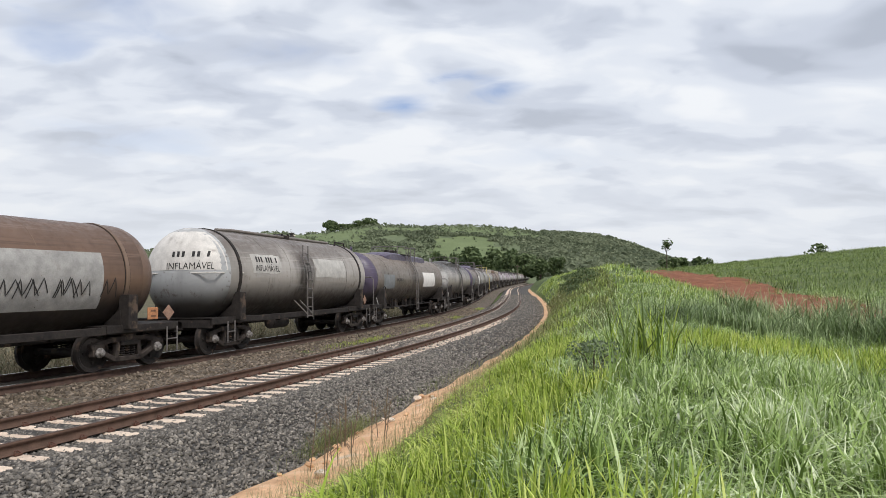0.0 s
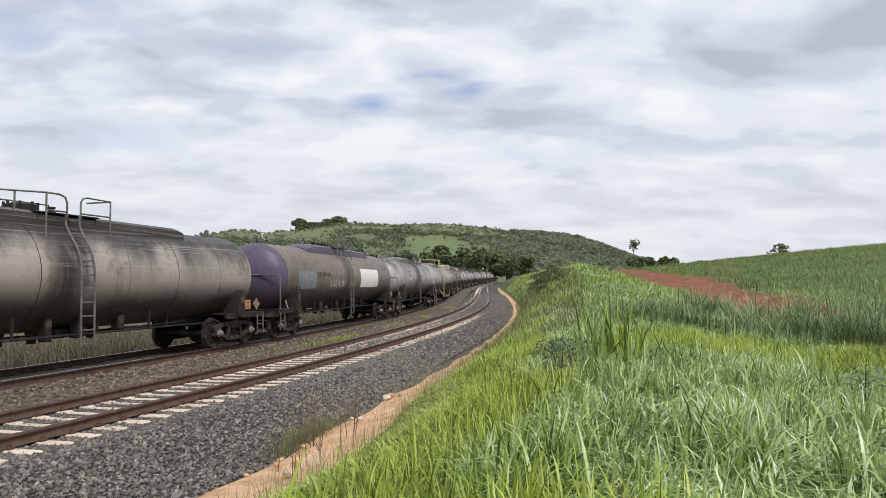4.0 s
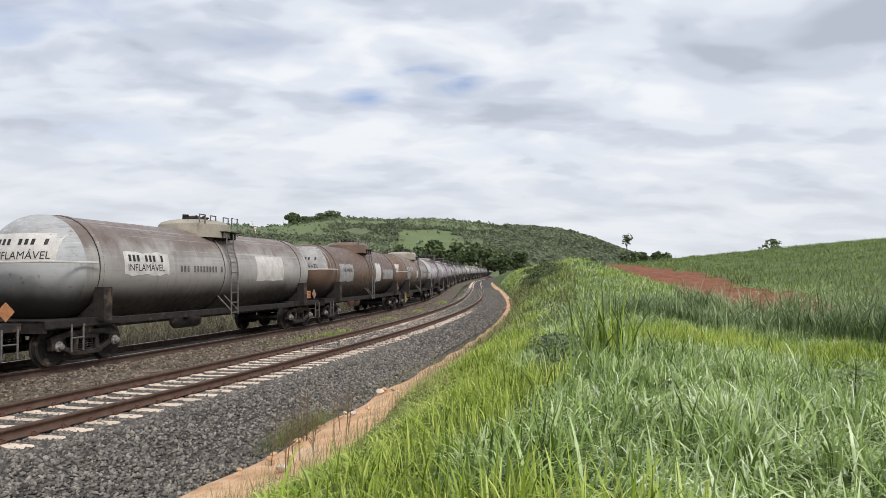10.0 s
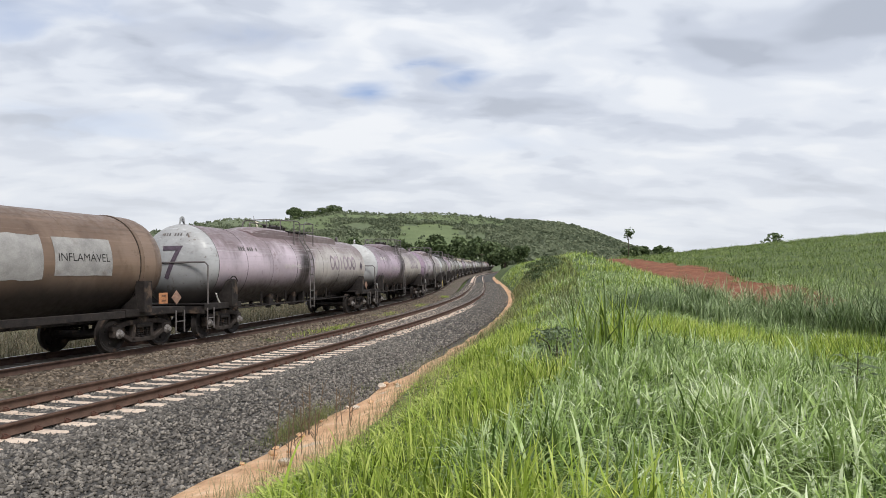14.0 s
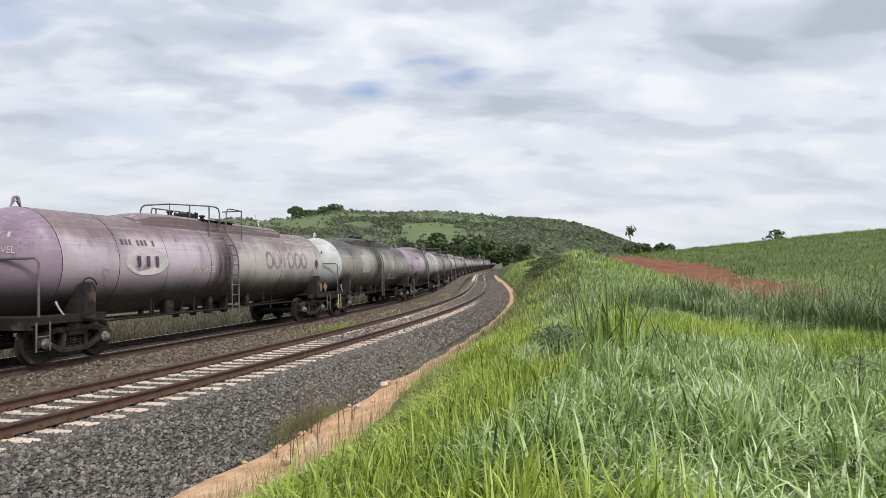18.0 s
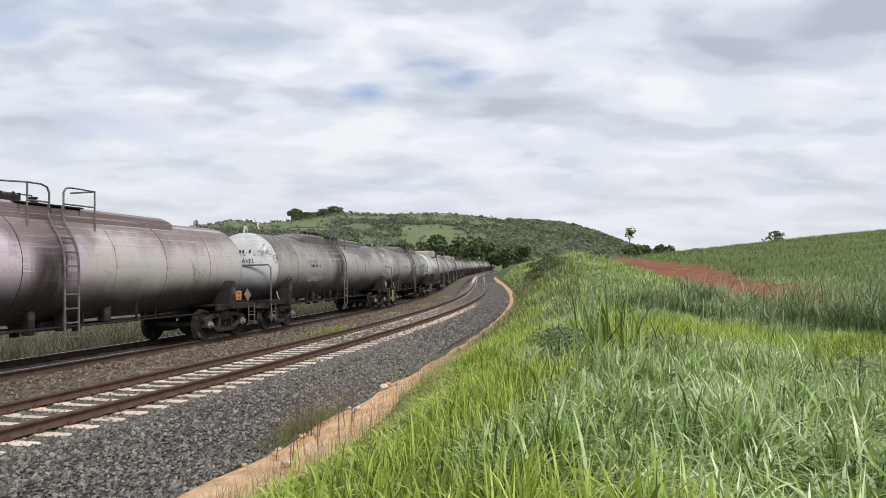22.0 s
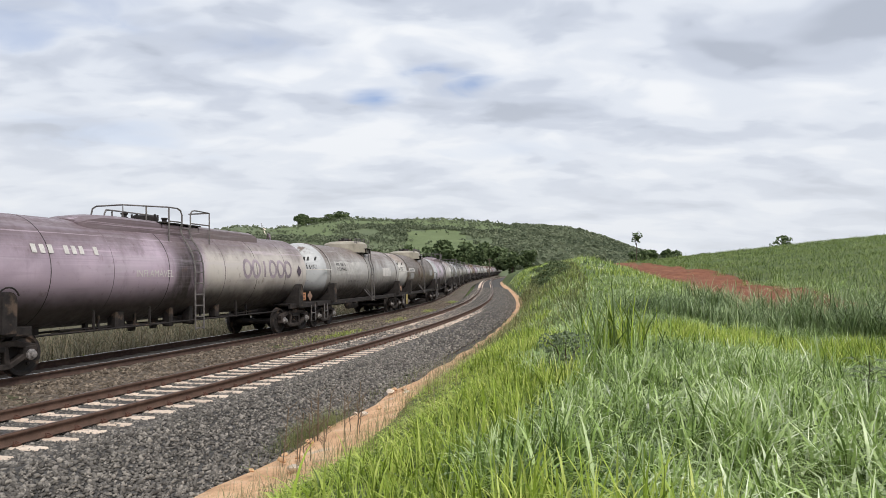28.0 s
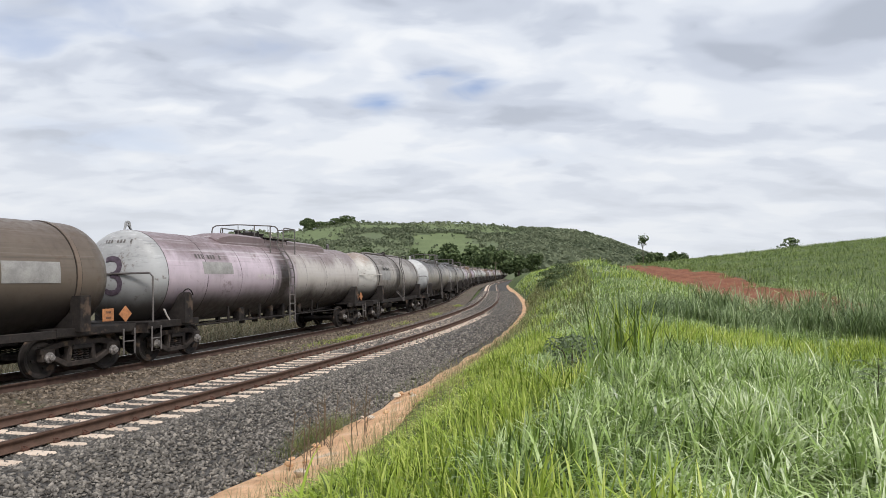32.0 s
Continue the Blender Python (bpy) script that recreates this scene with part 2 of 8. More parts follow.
M_RAIL_SIDE = material("rusty_rail", ((0.3, (0.075, 0.045, 0.033)), (0.7, (0.14, 0.084, 0.062))), scale=6, rough=0.8, bump=0.3, bump_scale=60, stretch=(1, 1, 1))
M_RAIL_TOP = plain("rail_head", (0.16, 0.11, 0.095), 0.45, 0.5)
M_RAIL_POLISHED = plain("polished_rail_head", (0.55, 0.53, 0.50), 0.28, 0.9, vary=0.1)
M_RAIL_DARK = material("old_rail", ((0.3, (0.05, 0.03, 0.024)), (0.7, (0.10, 0.060, 0.045))), scale=6, rough=0.8)
M_CONCRETE = material("sleeper_concrete", ((0.25, (0.52, 0.40, 0.315)), (0.75, (0.78, 0.645, 0.53))), scale=5, rough=0.9, bump=0.25, bump_scale=90, per="object", spread=0.15)
M_WOOD = material("old_sleeper_wood", ((0.3, (0.085, 0.070, 0.056)), (0.7, (0.19, 0.16, 0.13))), scale=5, stretch=(1, 8, 1), rough=0.95, per="island")
M_CLIP = plain("rail_clip_steel", (0.11, 0.055, 0.04), 0.7, 0.3)
M_BALLAST = material("crushed_stone", ((0.25, (0.030, 0.028, 0.027)), (0.5, (0.075, 0.070, 0.067)), (0.8, (0.17, 0.16, 0.15))), scale=16, detail=3, rough=0.95, bump=0.9, bump_scale=22, bump_dist=0.05)
M_STONE = material("stone_pieces", ((0.12, (0.057, 0.051, 0.046)), (0.55, (0.176, 0.160, 0.143)), (0.92, (0.39, 0.35, 0.305))), scale=9, rough=0.92, bump=0.4, bump_scale=50, per="island", spread=0.27)
M_BALLAST_OLD = material("fouled_stone", ((0.25, (0.060, 0.048, 0.038)), (0.5, (0.13, 0.105, 0.084)), (0.8, (0.25, 0.21, 0.17))), scale=14, detail=3, rough=0.95, bump=0.9, bump_scale=22, bump_dist=0.05,
                         second=((0.075, 0.085, 0.035), 0.5, 0.58, 0.70))
M_STONE_OLD = material("old_stone_pieces", ((0.2, (0.070, 0.054, 0.040)), (0.55, (0.160, 0.126, 0.094)), (0.9, (0.31, 0.25, 0.195))), scale=9, rough=0.92, bump=0.4, bump_scale=50, per="island", spread=0.35)
M_CLAY = material("orange_clay", ((0.25, (0.47, 0.265, 0.145)), (0.55, (0.70, 0.44, 0.26)), (0.8, (0.80, 0.60, 0.42))), scale=2.2, rough=0.95, bump=0.6, bump_scale=9, bump_dist=0.06, second=((0.56, 0.45, 0.34), 1.8, 0.62, 0.72))
M_RED_SOIL = material("red_soil", ((0.25, (0.135, 0.050, 0.027)), (0.5, (0.215, 0.082, 0.043)), (0.8, (0.33, 0.145, 0.08))), scale=1.1, rough=0.97, bump=0.7, bump_scale=5, bump_dist=0.10)
M_GROUND = material("grassy_soil", ((0.25, (0.060, 0.082, 0.028)), (0.55, (0.105, 0.142, 0.046)), (0.8, (0.165, 0.20, 0.075))), scale=0.35, rough=0.97, bump=0.5, bump_scale=3, bump_dist=0.15,
                    second=((0.10, 0.075, 0.04), 0.12, 0.60, 0.72))
M_GRASS_BRIGHT = material("young_grass", ((0.05, (0.08, 0.13, 0.015)), (0.5, (0.37, 0.49, 0.065)), (0.95, (0.70, 0.74, 0.22))), scale=0.5, rough=0.5, bump=0, bump_scale=12, per="island", spread=0.42, translucent=0.35, spec=0.4)
M_GRASS_GREY = material("blue_green_grass", ((0.05, (0.060, 0.110, 0.020)), (0.5, (0.31, 0.44, 0.105)), (0.78, (0.50, 0.62, 0.26)), (0.97, (0.80, 0.86, 0.60))), scale=0.5, rough=0.36, bump=0, bump_scale=12, per="island", spread=0.44, translucent=0.25, spec=0.6)
M_CANE = material("cane_leaf", ((0.05, (0.044, 0.074, 0.016)), (0.5, (0.160, 0.232, 0.056)), (0.95, (0.37, 0.44, 0.16))), scale=0.25, rough=0.45, bump=0, bump_scale=8, per="island", spread=0.42, translucent=0.25)
M_TALL = material("tall_grass_leaf", ((0.05, (0.050, 0.085, 0.024)), (0.5, (0.19, 0.27, 0.098)), (0.95, (0.48, 0.57, 0.32))), scale=0.25, rough=0.4, bump=0, bump_scale=8, per="island", spread=0.42, translucent=0.2, spec=0.5)
M_DRY = material("dry_grass", ((0.1, (0.050, 0.042, 0.026)), (0.5, (0.135, 0.112, 0.070)), (0.9, (0.32, 0.27, 0.18))), scale=0.5, rough=0.7, bump=0, per="island", spread=0.32, translucent=0.2)
M_VERGE = material("verge_weed", ((0.1, (0.045, 0.050, 0.024)), (0.5, (0.085, 0.090, 0.046)), (0.9, (0.16, 0.155, 0.085))), scale=0.5, rough=0.6, bump=0, per="island", spread=0.32, translucent=0.2)
M_TWIG = plain("dead_stem", (0.17, 0.125, 0.085), 0.9)
M_LEAF = material("tree_foliage", ((0.1, (0.055, 0.082, 0.036)), (0.5, (0.11, 0.15, 0.064)), (0.9, (0.19, 0.235, 0.11))), scale=0.05, rough=0.7, bump=0, bump_scale=0.6, per="island", spread=0.3, translucent=0.15)
M_SCRUB = material("hill_scrub", ((0.1, (0.105, 0.130, 0.080)), (0.5, (0.175, 0.205, 0.125)), (0.9, (0.29, 0.315, 0.20))), scale=0.012, rough=0.8, bump=0, bump_scale=0.4, per="island", spread=0.25, translucent=0.4)
M_BARK = plain("bark", (0.10, 0.08, 0.06), 0.9, scale=3)
M_DARK = material("grimy_black_steel", ((0.3, (0.012, 0.010, 0.010)), (0.7, (0.040, 0.033, 0.030))), scale=5, rough=0.75, bump=0.3, bump_scale=30, second=((0.11, 0.075, 0.055), 3.0, 0.58, 0.72))
M_BOGIE = material("dusty_cast_steel", ((0.3, (0.020, 0.016, 0.015)), (0.7, (0.065, 0.051, 0.044))), scale=6, rough=0.8, bump=0.3, bump_scale=30, second=((0.14, 0.105, 0.08), 4.0, 0.58, 0.72))
M_TREAD = plain("worn_wheel_steel", (0.22, 0.21, 0.21), 0.35, 0.9, vary=0.15)
M_CAP = plain("bearing_cap_steel", (0.24, 0.22, 0.21), 0.5, 0.3, vary=0.7, scale=14)
M_GREYPIPE = plain("grimy_grey_pipe", (0.16, 0.145, 0.14), 0.6, 0.2, vary=0.4)
M_YELLOW = plain("chipped_yellow_paint", (0.52, 0.42, 0.18), 0.6, vary=0.35)
M_WHITE = plain("soiled_white_paint", (0.62, 0.59, 0.56), 0.6, vary=0.18, scale=3, second=((0.17, 0.135, 0.11), 2.2, 0.58, 0.85))
M_GREY_PATCH = plain("grey_paint_patch", (0.34, 0.33, 0.32), 0.6, vary=0.25, scale=3, second=((0.17, 0.135, 0.11), 2.2, 0.58, 0.85))
M_BLACK = plain("black_lettering", (0.035, 0.033, 0.033), 0.6)
M_PURPLE_TXT = plain("dull_purple_lettering", (0.10, 0.075, 0.10), 0.6, vary=0.4)
M_FADED = plain("faded_lilac_lettering", (0.34, 0.28, 0.315), 0.6, vary=0.45, scale=2)
M_ORANGE = plain("orange_hazard_panel", (0.46, 0.20, 0.09), 0.6, vary=0.3)
M_RED = plain("faded_red_placard", (0.36, 0.13, 0.09), 0.6, vary=0.3)
M_GREEN_PAINT = plain("pale_green_paint", (0.40, 0.52, 0.44), 0.6, vary=0.2)
M_PINK_PAINT = plain("pink_paint", (0.50, 0.40, 0.37), 0.6, vary=0.2)

M_RUSTBAR = plain("faded_panel_marks", (0.17, 0.085, 0.05), 0.7, vary=0.4)
M_PALE_PATCH = plain("pale_grey_paint_patch", (0.47, 0.45, 0.425), 0.6, vary=0.22, scale=3, second=((0.17, 0.135, 0.11), 2.2, 0.58, 0.85))
M_OLD_PINK = plain("faded_pink_paint", (0.27, 0.235, 0.215), 0.65, vary=0.3, scale=4)
M_HILL = material("wooded_hill_soil", ((0.25, (0.090, 0.113, 0.062)), (0.55, (0.132, 0.162, 0.086)), (0.8, (0.18, 0.21, 0.115))), scale=0.02, rough=0.97, bump=0.4, bump_scale=0.3, bump_dist=0.6)
M_VERGE_SOIL = material("dry_verge_soil", ((0.25, (0.060, 0.056, 0.032)), (0.55, (0.105, 0.095, 0.055)), (0.8, (0.16, 0.14, 0.085))), scale=0.8, rough=0.97, bump=0.5, bump_scale=5, bump_dist=0.1)
M_STRAW = material("pale_straw", ((0.1, (0.17, 0.15, 0.07)), (0.5, (0.33, 0.28, 0.14)), (0.9, (0.52, 0.45, 0.27))), scale=0.5, rough=0.7, bump=0, per="island", spread=0.32, translucent=0.2)
M_CHALK = plain("whitish_stone", (0.66, 0.56, 0.46), 0.9, vary=0.2, scale=6, bump=0.4)
M_SAGE = material("sage_shrub_leaf", ((0.1, (0.08, 0.11, 0.06)), (0.5, (0.18, 0.23, 0.135)), (0.9, (0.32, 0.37, 0.24))), scale=0.5, rough=0.6, bump=0, per="island", spread=0.3, translucent=0.2)
M_ORANGE_OLD = plain("faded_hazard_panel", (0.47, 0.215, 0.105), 0.65, vary=0.3)
M_RED_OLD = plain("worn_diamond_placard", (0.30, 0.185, 0.135), 0.65, vary=0.35)
M_OLIVE = material("olive_weed", ((0.1, (0.075, 0.092, 0.030)), (0.5, (0.185, 0.215, 0.075)), (0.9, (0.37, 0.38, 0.16))), scale=0.3, rough=0.6, bump=0, per="island", spread=0.35, translucent=0.25)
M_FIELD = material("hill_pasture", ((0.25, (0.108, 0.142, 0.064)), (0.55, (0.140, 0.178, 0.080)), (0.8, (0.178, 0.212, 0.10))), scale=0.03, rough=0.97, bump=0.4, bump_scale=0.5, bump_dist=0.3)
M_DOME = material("weathered_dome_paint", ((0.3, (0.27, 0.24, 0.19)), (0.7, (0.42, 0.38, 0.31))), scale=1.6, rough=0.5, bump=0.2, bump_scale=20, second=((0.20, 0.12, 0.08), 1.5, 0.56, 0.70))
M_RUSTY_DIAMOND = plain("rusty_diamond_mark", (0.115, 0.062, 0.045), 0.7, vary=0.4)
M_BLUEGREY = plain("blue_grey_paint_patch", (0.215, 0.225, 0.232), 0.6, vary=0.2, scale=3)
M_BRIGHT = plain("clean_white_paint", (0.80, 0.77, 0.735), 0.55, vary=0.08, scale=3, second=((0.50, 0.45, 0.40), 2.2, 0.58, 0.85))
M_PALE_PINK = plain("pale_pink_paint_patch", (0.50, 0.41, 0.45), 0.6, vary=0.15, scale=3, second=((0.17, 0.135, 0.11), 2.2, 0.58, 0.85))


# ---- building helpers ----
class Shape:
    """Collects vertices and faces of one mesh."""

    def __init__(self):
        self.v, self.f = [], []

    def add(self, verts, faces):
        n = len(self.v)
        self.v.extend(verts)
        self.f.extend([tuple(i + n for i in q) for q in faces])
        return self

    def box(self, x0, x1, y0, y1, z0, z1, c=0.0, m=None):
        """A box with chamfered edges of width c."""
        if c <= 0:
            vs = [(x, y, z) for x in (x0, x1) for y in (y0, y1) for z in (z0, z1)]
            fs = [(0, 1, 3, 2), (4, 6, 7, 5), (0, 4, 5, 1), (2, 3, 7, 6), (0, 2, 6, 4), (1, 5, 7, 3)]
        else:
            vs, idx = [], {}
            for i, x in enumerate((x0, x1)):
                for j, y in enumerate((y0, y1)):
                    for k, z in enumerate((z0, z1)):
                        sx, sy, sz = (c, -c)[i], (c, -c)[j], (c, -c)[k]
                        for a, p in enumerate(((x, y + sy, z + sz), (x + sx, y, z + sz), (x + sx, y + sy, z))):
                            idx[i, j, k, a] = len(vs)
                            vs.append(p)
            fs = []
            for i in (0, 1):
                q = [idx[i, j, k, 0] for j, k in ((0, 0), (0, 1), (1, 1), (1, 0))]
                fs.append(tuple(q if i == 0 else q[::-1]))
                q = [idx[j, i, k, 1] for j, k in ((0, 0), (1, 0), (1, 1), (0, 1))]
                fs.append(tuple(q if i == 0 else q[::-1]))
                q = [idx[j, k, i, 2] for j, k in ((0, 0), (0, 1), (1, 1), (1, 0))]
                fs.append(tuple(q if i == 0 else q[::-1]))
            for i in (0, 1):
                for j in (0, 1):
                    fs.append((idx[i, j, 0, 0], idx[i, j, 1, 0], idx[i, j, 1, 1], idx[i, j, 0, 1]))
                    fs.append((idx[i, 0, j, 0], idx[i, 1, j, 0], idx[i, 1, j, 2], idx[i, 0, j, 2]))
                    fs.append((idx[0, i, j, 1], idx[1, i, j, 1], idx[1, i, j, 2], idx[0, i, j, 2]))
                    for k in (0, 1):
                        fs.append((idx[i, j, k, 0], idx[i, j, k, 1], idx[i, j, k, 2]))
        if m is not None:
            vs = [tuple(m @ Vector(p)) for p in vs]
        return self.add(vs, fs)

    def lathe(self, profile, n=32, axis="x", cap=True, m=None):
        """profile: (along, radius) points turned round the axis."""
        vs, fs = [], []
        for a, r in profile:
            for i in range(n):
                t = 2 * math.pi * i / n
                c, s = r * math.cos(t), r * math.sin(t)
                vs.append({"x": (a, c, s), "y": (c, a, s), "z": (c, s, a)}[axis])
        for k in range(len(profile) - 1):
            for i in range(n):
                j = (i + 1) % n
                fs.append((k * n + i, k * n + j, (k + 1) * n + j, (k + 1) * n + i))
        if cap:
            fs.append(tuple(range(n - 1, -1, -1)))
            fs.append(tuple(range((len(profile) - 1) * n, len(profile) * n)))
        if m is not None:
            vs = [tuple(m @ Vector(p)) for p in vs]
        return self.add(vs, fs)

    def tube(self, pts, r, n=6, closed=False):
        """A round pipe along points."""
        pts = [Vector(p) for p in pts]
        vs, fs, up = [], [], None
        for i, p in enumerate(pts):
            a = pts[i - 1] if i or closed else p
            b = pts[(i + 1) % len(pts)] if i < len(pts) - 1 or closed else p
            d = (b - a).normalized()
            if up is None:
                up = Vector((0, 0, 1)) if abs(d.z) < 0.9 else Vector((1, 0, 0))
            side = d.cross(up)
            if side.length < 1e-3:
                side = d.cross(Vector((1, 0, 0)) if abs(d.x) < 0.9 else Vector((0, 1, 0)))
            side.normalize()
            up = side.cross(d).normalized()
            for k in range(n):
                t = 2 * math.pi * k / n
                vs.append(tuple(p + r * (math.cos(t) * side + math.sin(t) * up)))
        rings = len(pts)
        for i in range(rings if closed else rings - 1):
            for k in range(n):
                j = (k + 1) % n
                i2 = (i + 1) % rings
                fs.append((i * n + k, i * n + j, i2 * n + j, i2 * n + k))
        if not closed:
            fs.append(tuple(range(n - 1, -1, -1)))
            fs.append(tuple(range((rings - 1) * n, rings * n)))
        return self.add(vs, fs)

    def prism(self, poly, y0, y1, axis="y"):
        """A flat polygon (a, b) given thickness along the axis: y keeps (x, z), x keeps (y, z), z keeps (x, y)."""
        n = len(poly)
        put = {"y": lambda a, b, t: (a, t, b), "x": lambda a, b, t: (t, a, b), "z": lambda a, b, t: (a, b, t)}[axis]
        vs = [put(a, b, y0) for a, b in poly] + [put(a, b, y1) for a, b in poly]
        fs = [tuple(range(n)), tuple(range(2 * n - 1, n - 1, -1))] + [(i, i + n, (i + 1) % n + n, (i + 1) % n) for i in range(n)]
        return self.add(vs, fs)

    def mesh(self, name, mat, smooth=35):
        me = bpy.data.meshes.new(name)
        me.from_pydata(self.v, [], self.f)
        if smooth:
            me.polygons.foreach_set("use_smooth", [True] * len(me.polygons))
            me.set_sharp_from_angle(angle=radians(smooth))
        if mat:
            me.materials.append(mat)
        me.update()
        return me


def numpy_mesh(name, verts, quads, mat, smooth=False):
    """A large mesh from arrays: verts (n, 3), faces (m, 3 or 4)."""
    me = bpy.data.meshes.new(name)
    k = quads.shape[1]
    me.vertices.add(len(verts))
    me.vertices.foreach_set("co", np.asarray(verts, np.float32).ravel())
    me.loops.add(quads.size)
    me.loops.foreach_set("vertex_index", np.asarray(quads, np.int32).ravel())
    me.polygons.add(len(quads))
    me.polygons.foreach_set("loop_start", np.arange(0, quads.size, k, dtype=np.int32))
    if smooth:
        me.polygons.foreach_set("use_smooth", np.ones(len(quads), bool))
    if mat:
        me.materials.append(mat)
    me.update(calc_edges=True)
    me.validate()
    return me


def as_mesh(name, shape, mat, smooth=35):
    return shape if isinstance(shape, bpy.types.Mesh) else shape.mesh(name, mat, smooth)


def part(name, shape, mat, parent, label="", m=None, smooth=35):
    """One mesh object under a thing or a part. shape: a Shape or a mesh to share."""
    ob = new(name, as_mesh(name, shape, mat, smooth))
    ob.parent = parent
    if m is not None:
        ob.matrix_basis = m
    if mat is not None and not ob.data.materials:
        ob.data.materials.append(mat)
    elif mat is not None and ob.data.materials[0] != mat:
        ob.material_slots[0].link = "OBJECT"
        ob.material_slots[0].material = mat
    if label:
        tagged(ob, label)
    return ob


def thing(name, shape, mat, label, category, group="", kind="", m=None, smooth=35):
    ob = new(name, as_mesh(name, shape, mat, smooth) if shape is not None else None)
    if m is not None:
        ob.matrix_basis = m
    return tagged(ob, label, category, group, kind)


CACHE = {}


def shared(name, make, mat, smooth=35):
    """The mesh of that name, made once."""
    if name not in CACHE:
        CACHE[name] = make().mesh(name, mat, smooth)
    return CACHE[name]


# ---- the plan: two parallel tracks on one long bend ----
STEP = 1.0
LINE_S = np.arange(-420, 700, STEP)
KNOTS = (0, 37.1, 74.2, 116.6, 159, 212, 275.6, 445.2)


def line(x0, y0, phi, bends):
    """Centre line of a track: points and headings by way length; bends are curvatures at the knots."""
    k = np.interp(LINE_S, (-70, -30) + KNOTS + (500,), (0.0, bends[0]) + bends + (0.0,))
    th = np.concatenate([[0], np.cumsum((k[1:] + k[:-1]) / 2 * STEP)])
    i0 = int(np.searchsorted(LINE_S, 0))
    th = th - th[i0] + phi
    dx, dy = np.sin(th), np.cos(th)
    x = np.concatenate([[0], np.cumsum((dx[1:] + dx[:-1]) / 2 * STEP)])
    y = np.concatenate([[0], np.cumsum((dy[1:] + dy[:-1]) / 2 * STEP)])
    return np.stack([x - x[i0] + x0, y - y[i0] + y0], -1), th


FAR_P, FAR_T = line(-11.198, 10.6, 0.29768, (-0.005433, -0.003912, -0.000258, 0.000893, 0.000511, -0.000112, 0.000031, 0.000321))
NEAR_P, NEAR_T = line(-6.635, 10.6, 0.2879, (-0.005332, -0.003143, -0.000583, 0.000001, 0.0012, 0.0006, 0.0001, 0.0003))
FAR_CANT, NEAR_CANT = 0.0301, 0.0366
GAUGE = 1.79                      # between the middles of the rail heads
SLEEPER_STEP = 0.517


def grade(s):
    q = np.clip(np.asarray(s, float) / 1.06 - 40, 0, None)
    return 1.06 * 0.0067 * q * q / (q + 30)


def on_line(P, T, s):
    x, y, t = np.interp(s, LINE_S, P[:, 0]), np.interp(s, LINE_S, P[:, 1]), np.interp(s, LINE_S, T)
    return x, y, t


def at_track(P, T, cant, s, lat, z):
    """World points beside a track: lat to the right of its way, z above the rails, both in its canted plane."""
    x, y, t = on_line(P, T, s)
    l2, z2 = lat * np.cos(cant) - z * np.sin(cant), z * np.cos(cant) + lat * np.sin(cant)
    return np.stack([x + l2 * np.cos(t), y - l2 * np.sin(t), z2 + grade(s)], -1)


def to_track(x, y):
    """(s, u) of ground points: way along the near track and distance to its right."""
    pts = np.stack([np.ravel(x), np.ravel(y)], -1)
    s, u = np.empty(len(pts)), np.empty(len(pts))
    Q, T = NEAR_P[::4], NEAR_T[::4]
    S4 = LINE_S[::4]
    for a in range(0, len(pts), 20000):
        p = pts[a:a + 20000]
        i = ((p[:, None, 0] - Q[None, :, 0]) ** 2 + (p[:, None, 1] - Q[None, :, 1]) ** 2).argmin(1)
        e = p - Q[i]
        along = e[:, 0] * np.sin(T[i]) + e[:, 1] * np.cos(T[i])
        s1 = S4[i] + np.clip(along, -4, 4)
        x1, y1, t1 = on_line(NEAR_P, NEAR_T, s1)
        s[a:a + 20000] = s1
        u[a:a + 20000] = (p[:, 0] - x1) * np.cos(t1) - (p[:, 1] - y1) * np.sin(t1)
    return s.reshape(np.shape(x)), u.reshape(np.shape(x))


def smooth01(v, a, b):
    t = np.clip((np.asarray(v, float) - a) / (b - a), 0, 1)
    return t * t * (3 - 2 * t)


def clay_in(s):
    """Where the ballast ends and the clay begins."""
    return np.interp(s, (-60, 0, 6, 14, 25, 50, 400), (4.3, 4.0, 3.65, 3.45, 3.3, 3.05, 3.0))


def clay_out(s):
    return clay_in(s) + np.interp(s, (-60, 1.5, 4.5, 20, 60, 200), (1.3, 1.3, 0.95, 0.88, 0.80, 0.55))


def wave(x, y, scale, seed):
    """Gentle rolling noise from a few sines, -1 to 1."""
    r = random.Random(seed)
    out = 0
    for k in range(5):
        a, b = r.uniform(0, 6.28), r.uniform(0, 6.28)
        f = r.uniform(0.6, 1.7) / scale
        out = out + np.sin((x * math.cos(a) + y * math.sin(a)) * f * 6.28 + b)
    return out / 3.2


RIDGE_AZ = (-0.75, -0.50, -0.40, -0.345, -0.30, -0.265, -0.235, -0.20, -0.16, -0.05, 0.055, 0.10, 0.14, 0.187, 0.226, 0.255, 0.30, 0.45, 0.9)
RIDGE_EL = (0.020, 0.030, 0.044, 0.058, 0.0665, 0.0625, 0.066, 0.071, 0.081, 0.081, 0.0755, 0.070, 0.065, 0.056, 0.043, 0.032, 0.018, 0.010, 0.008)


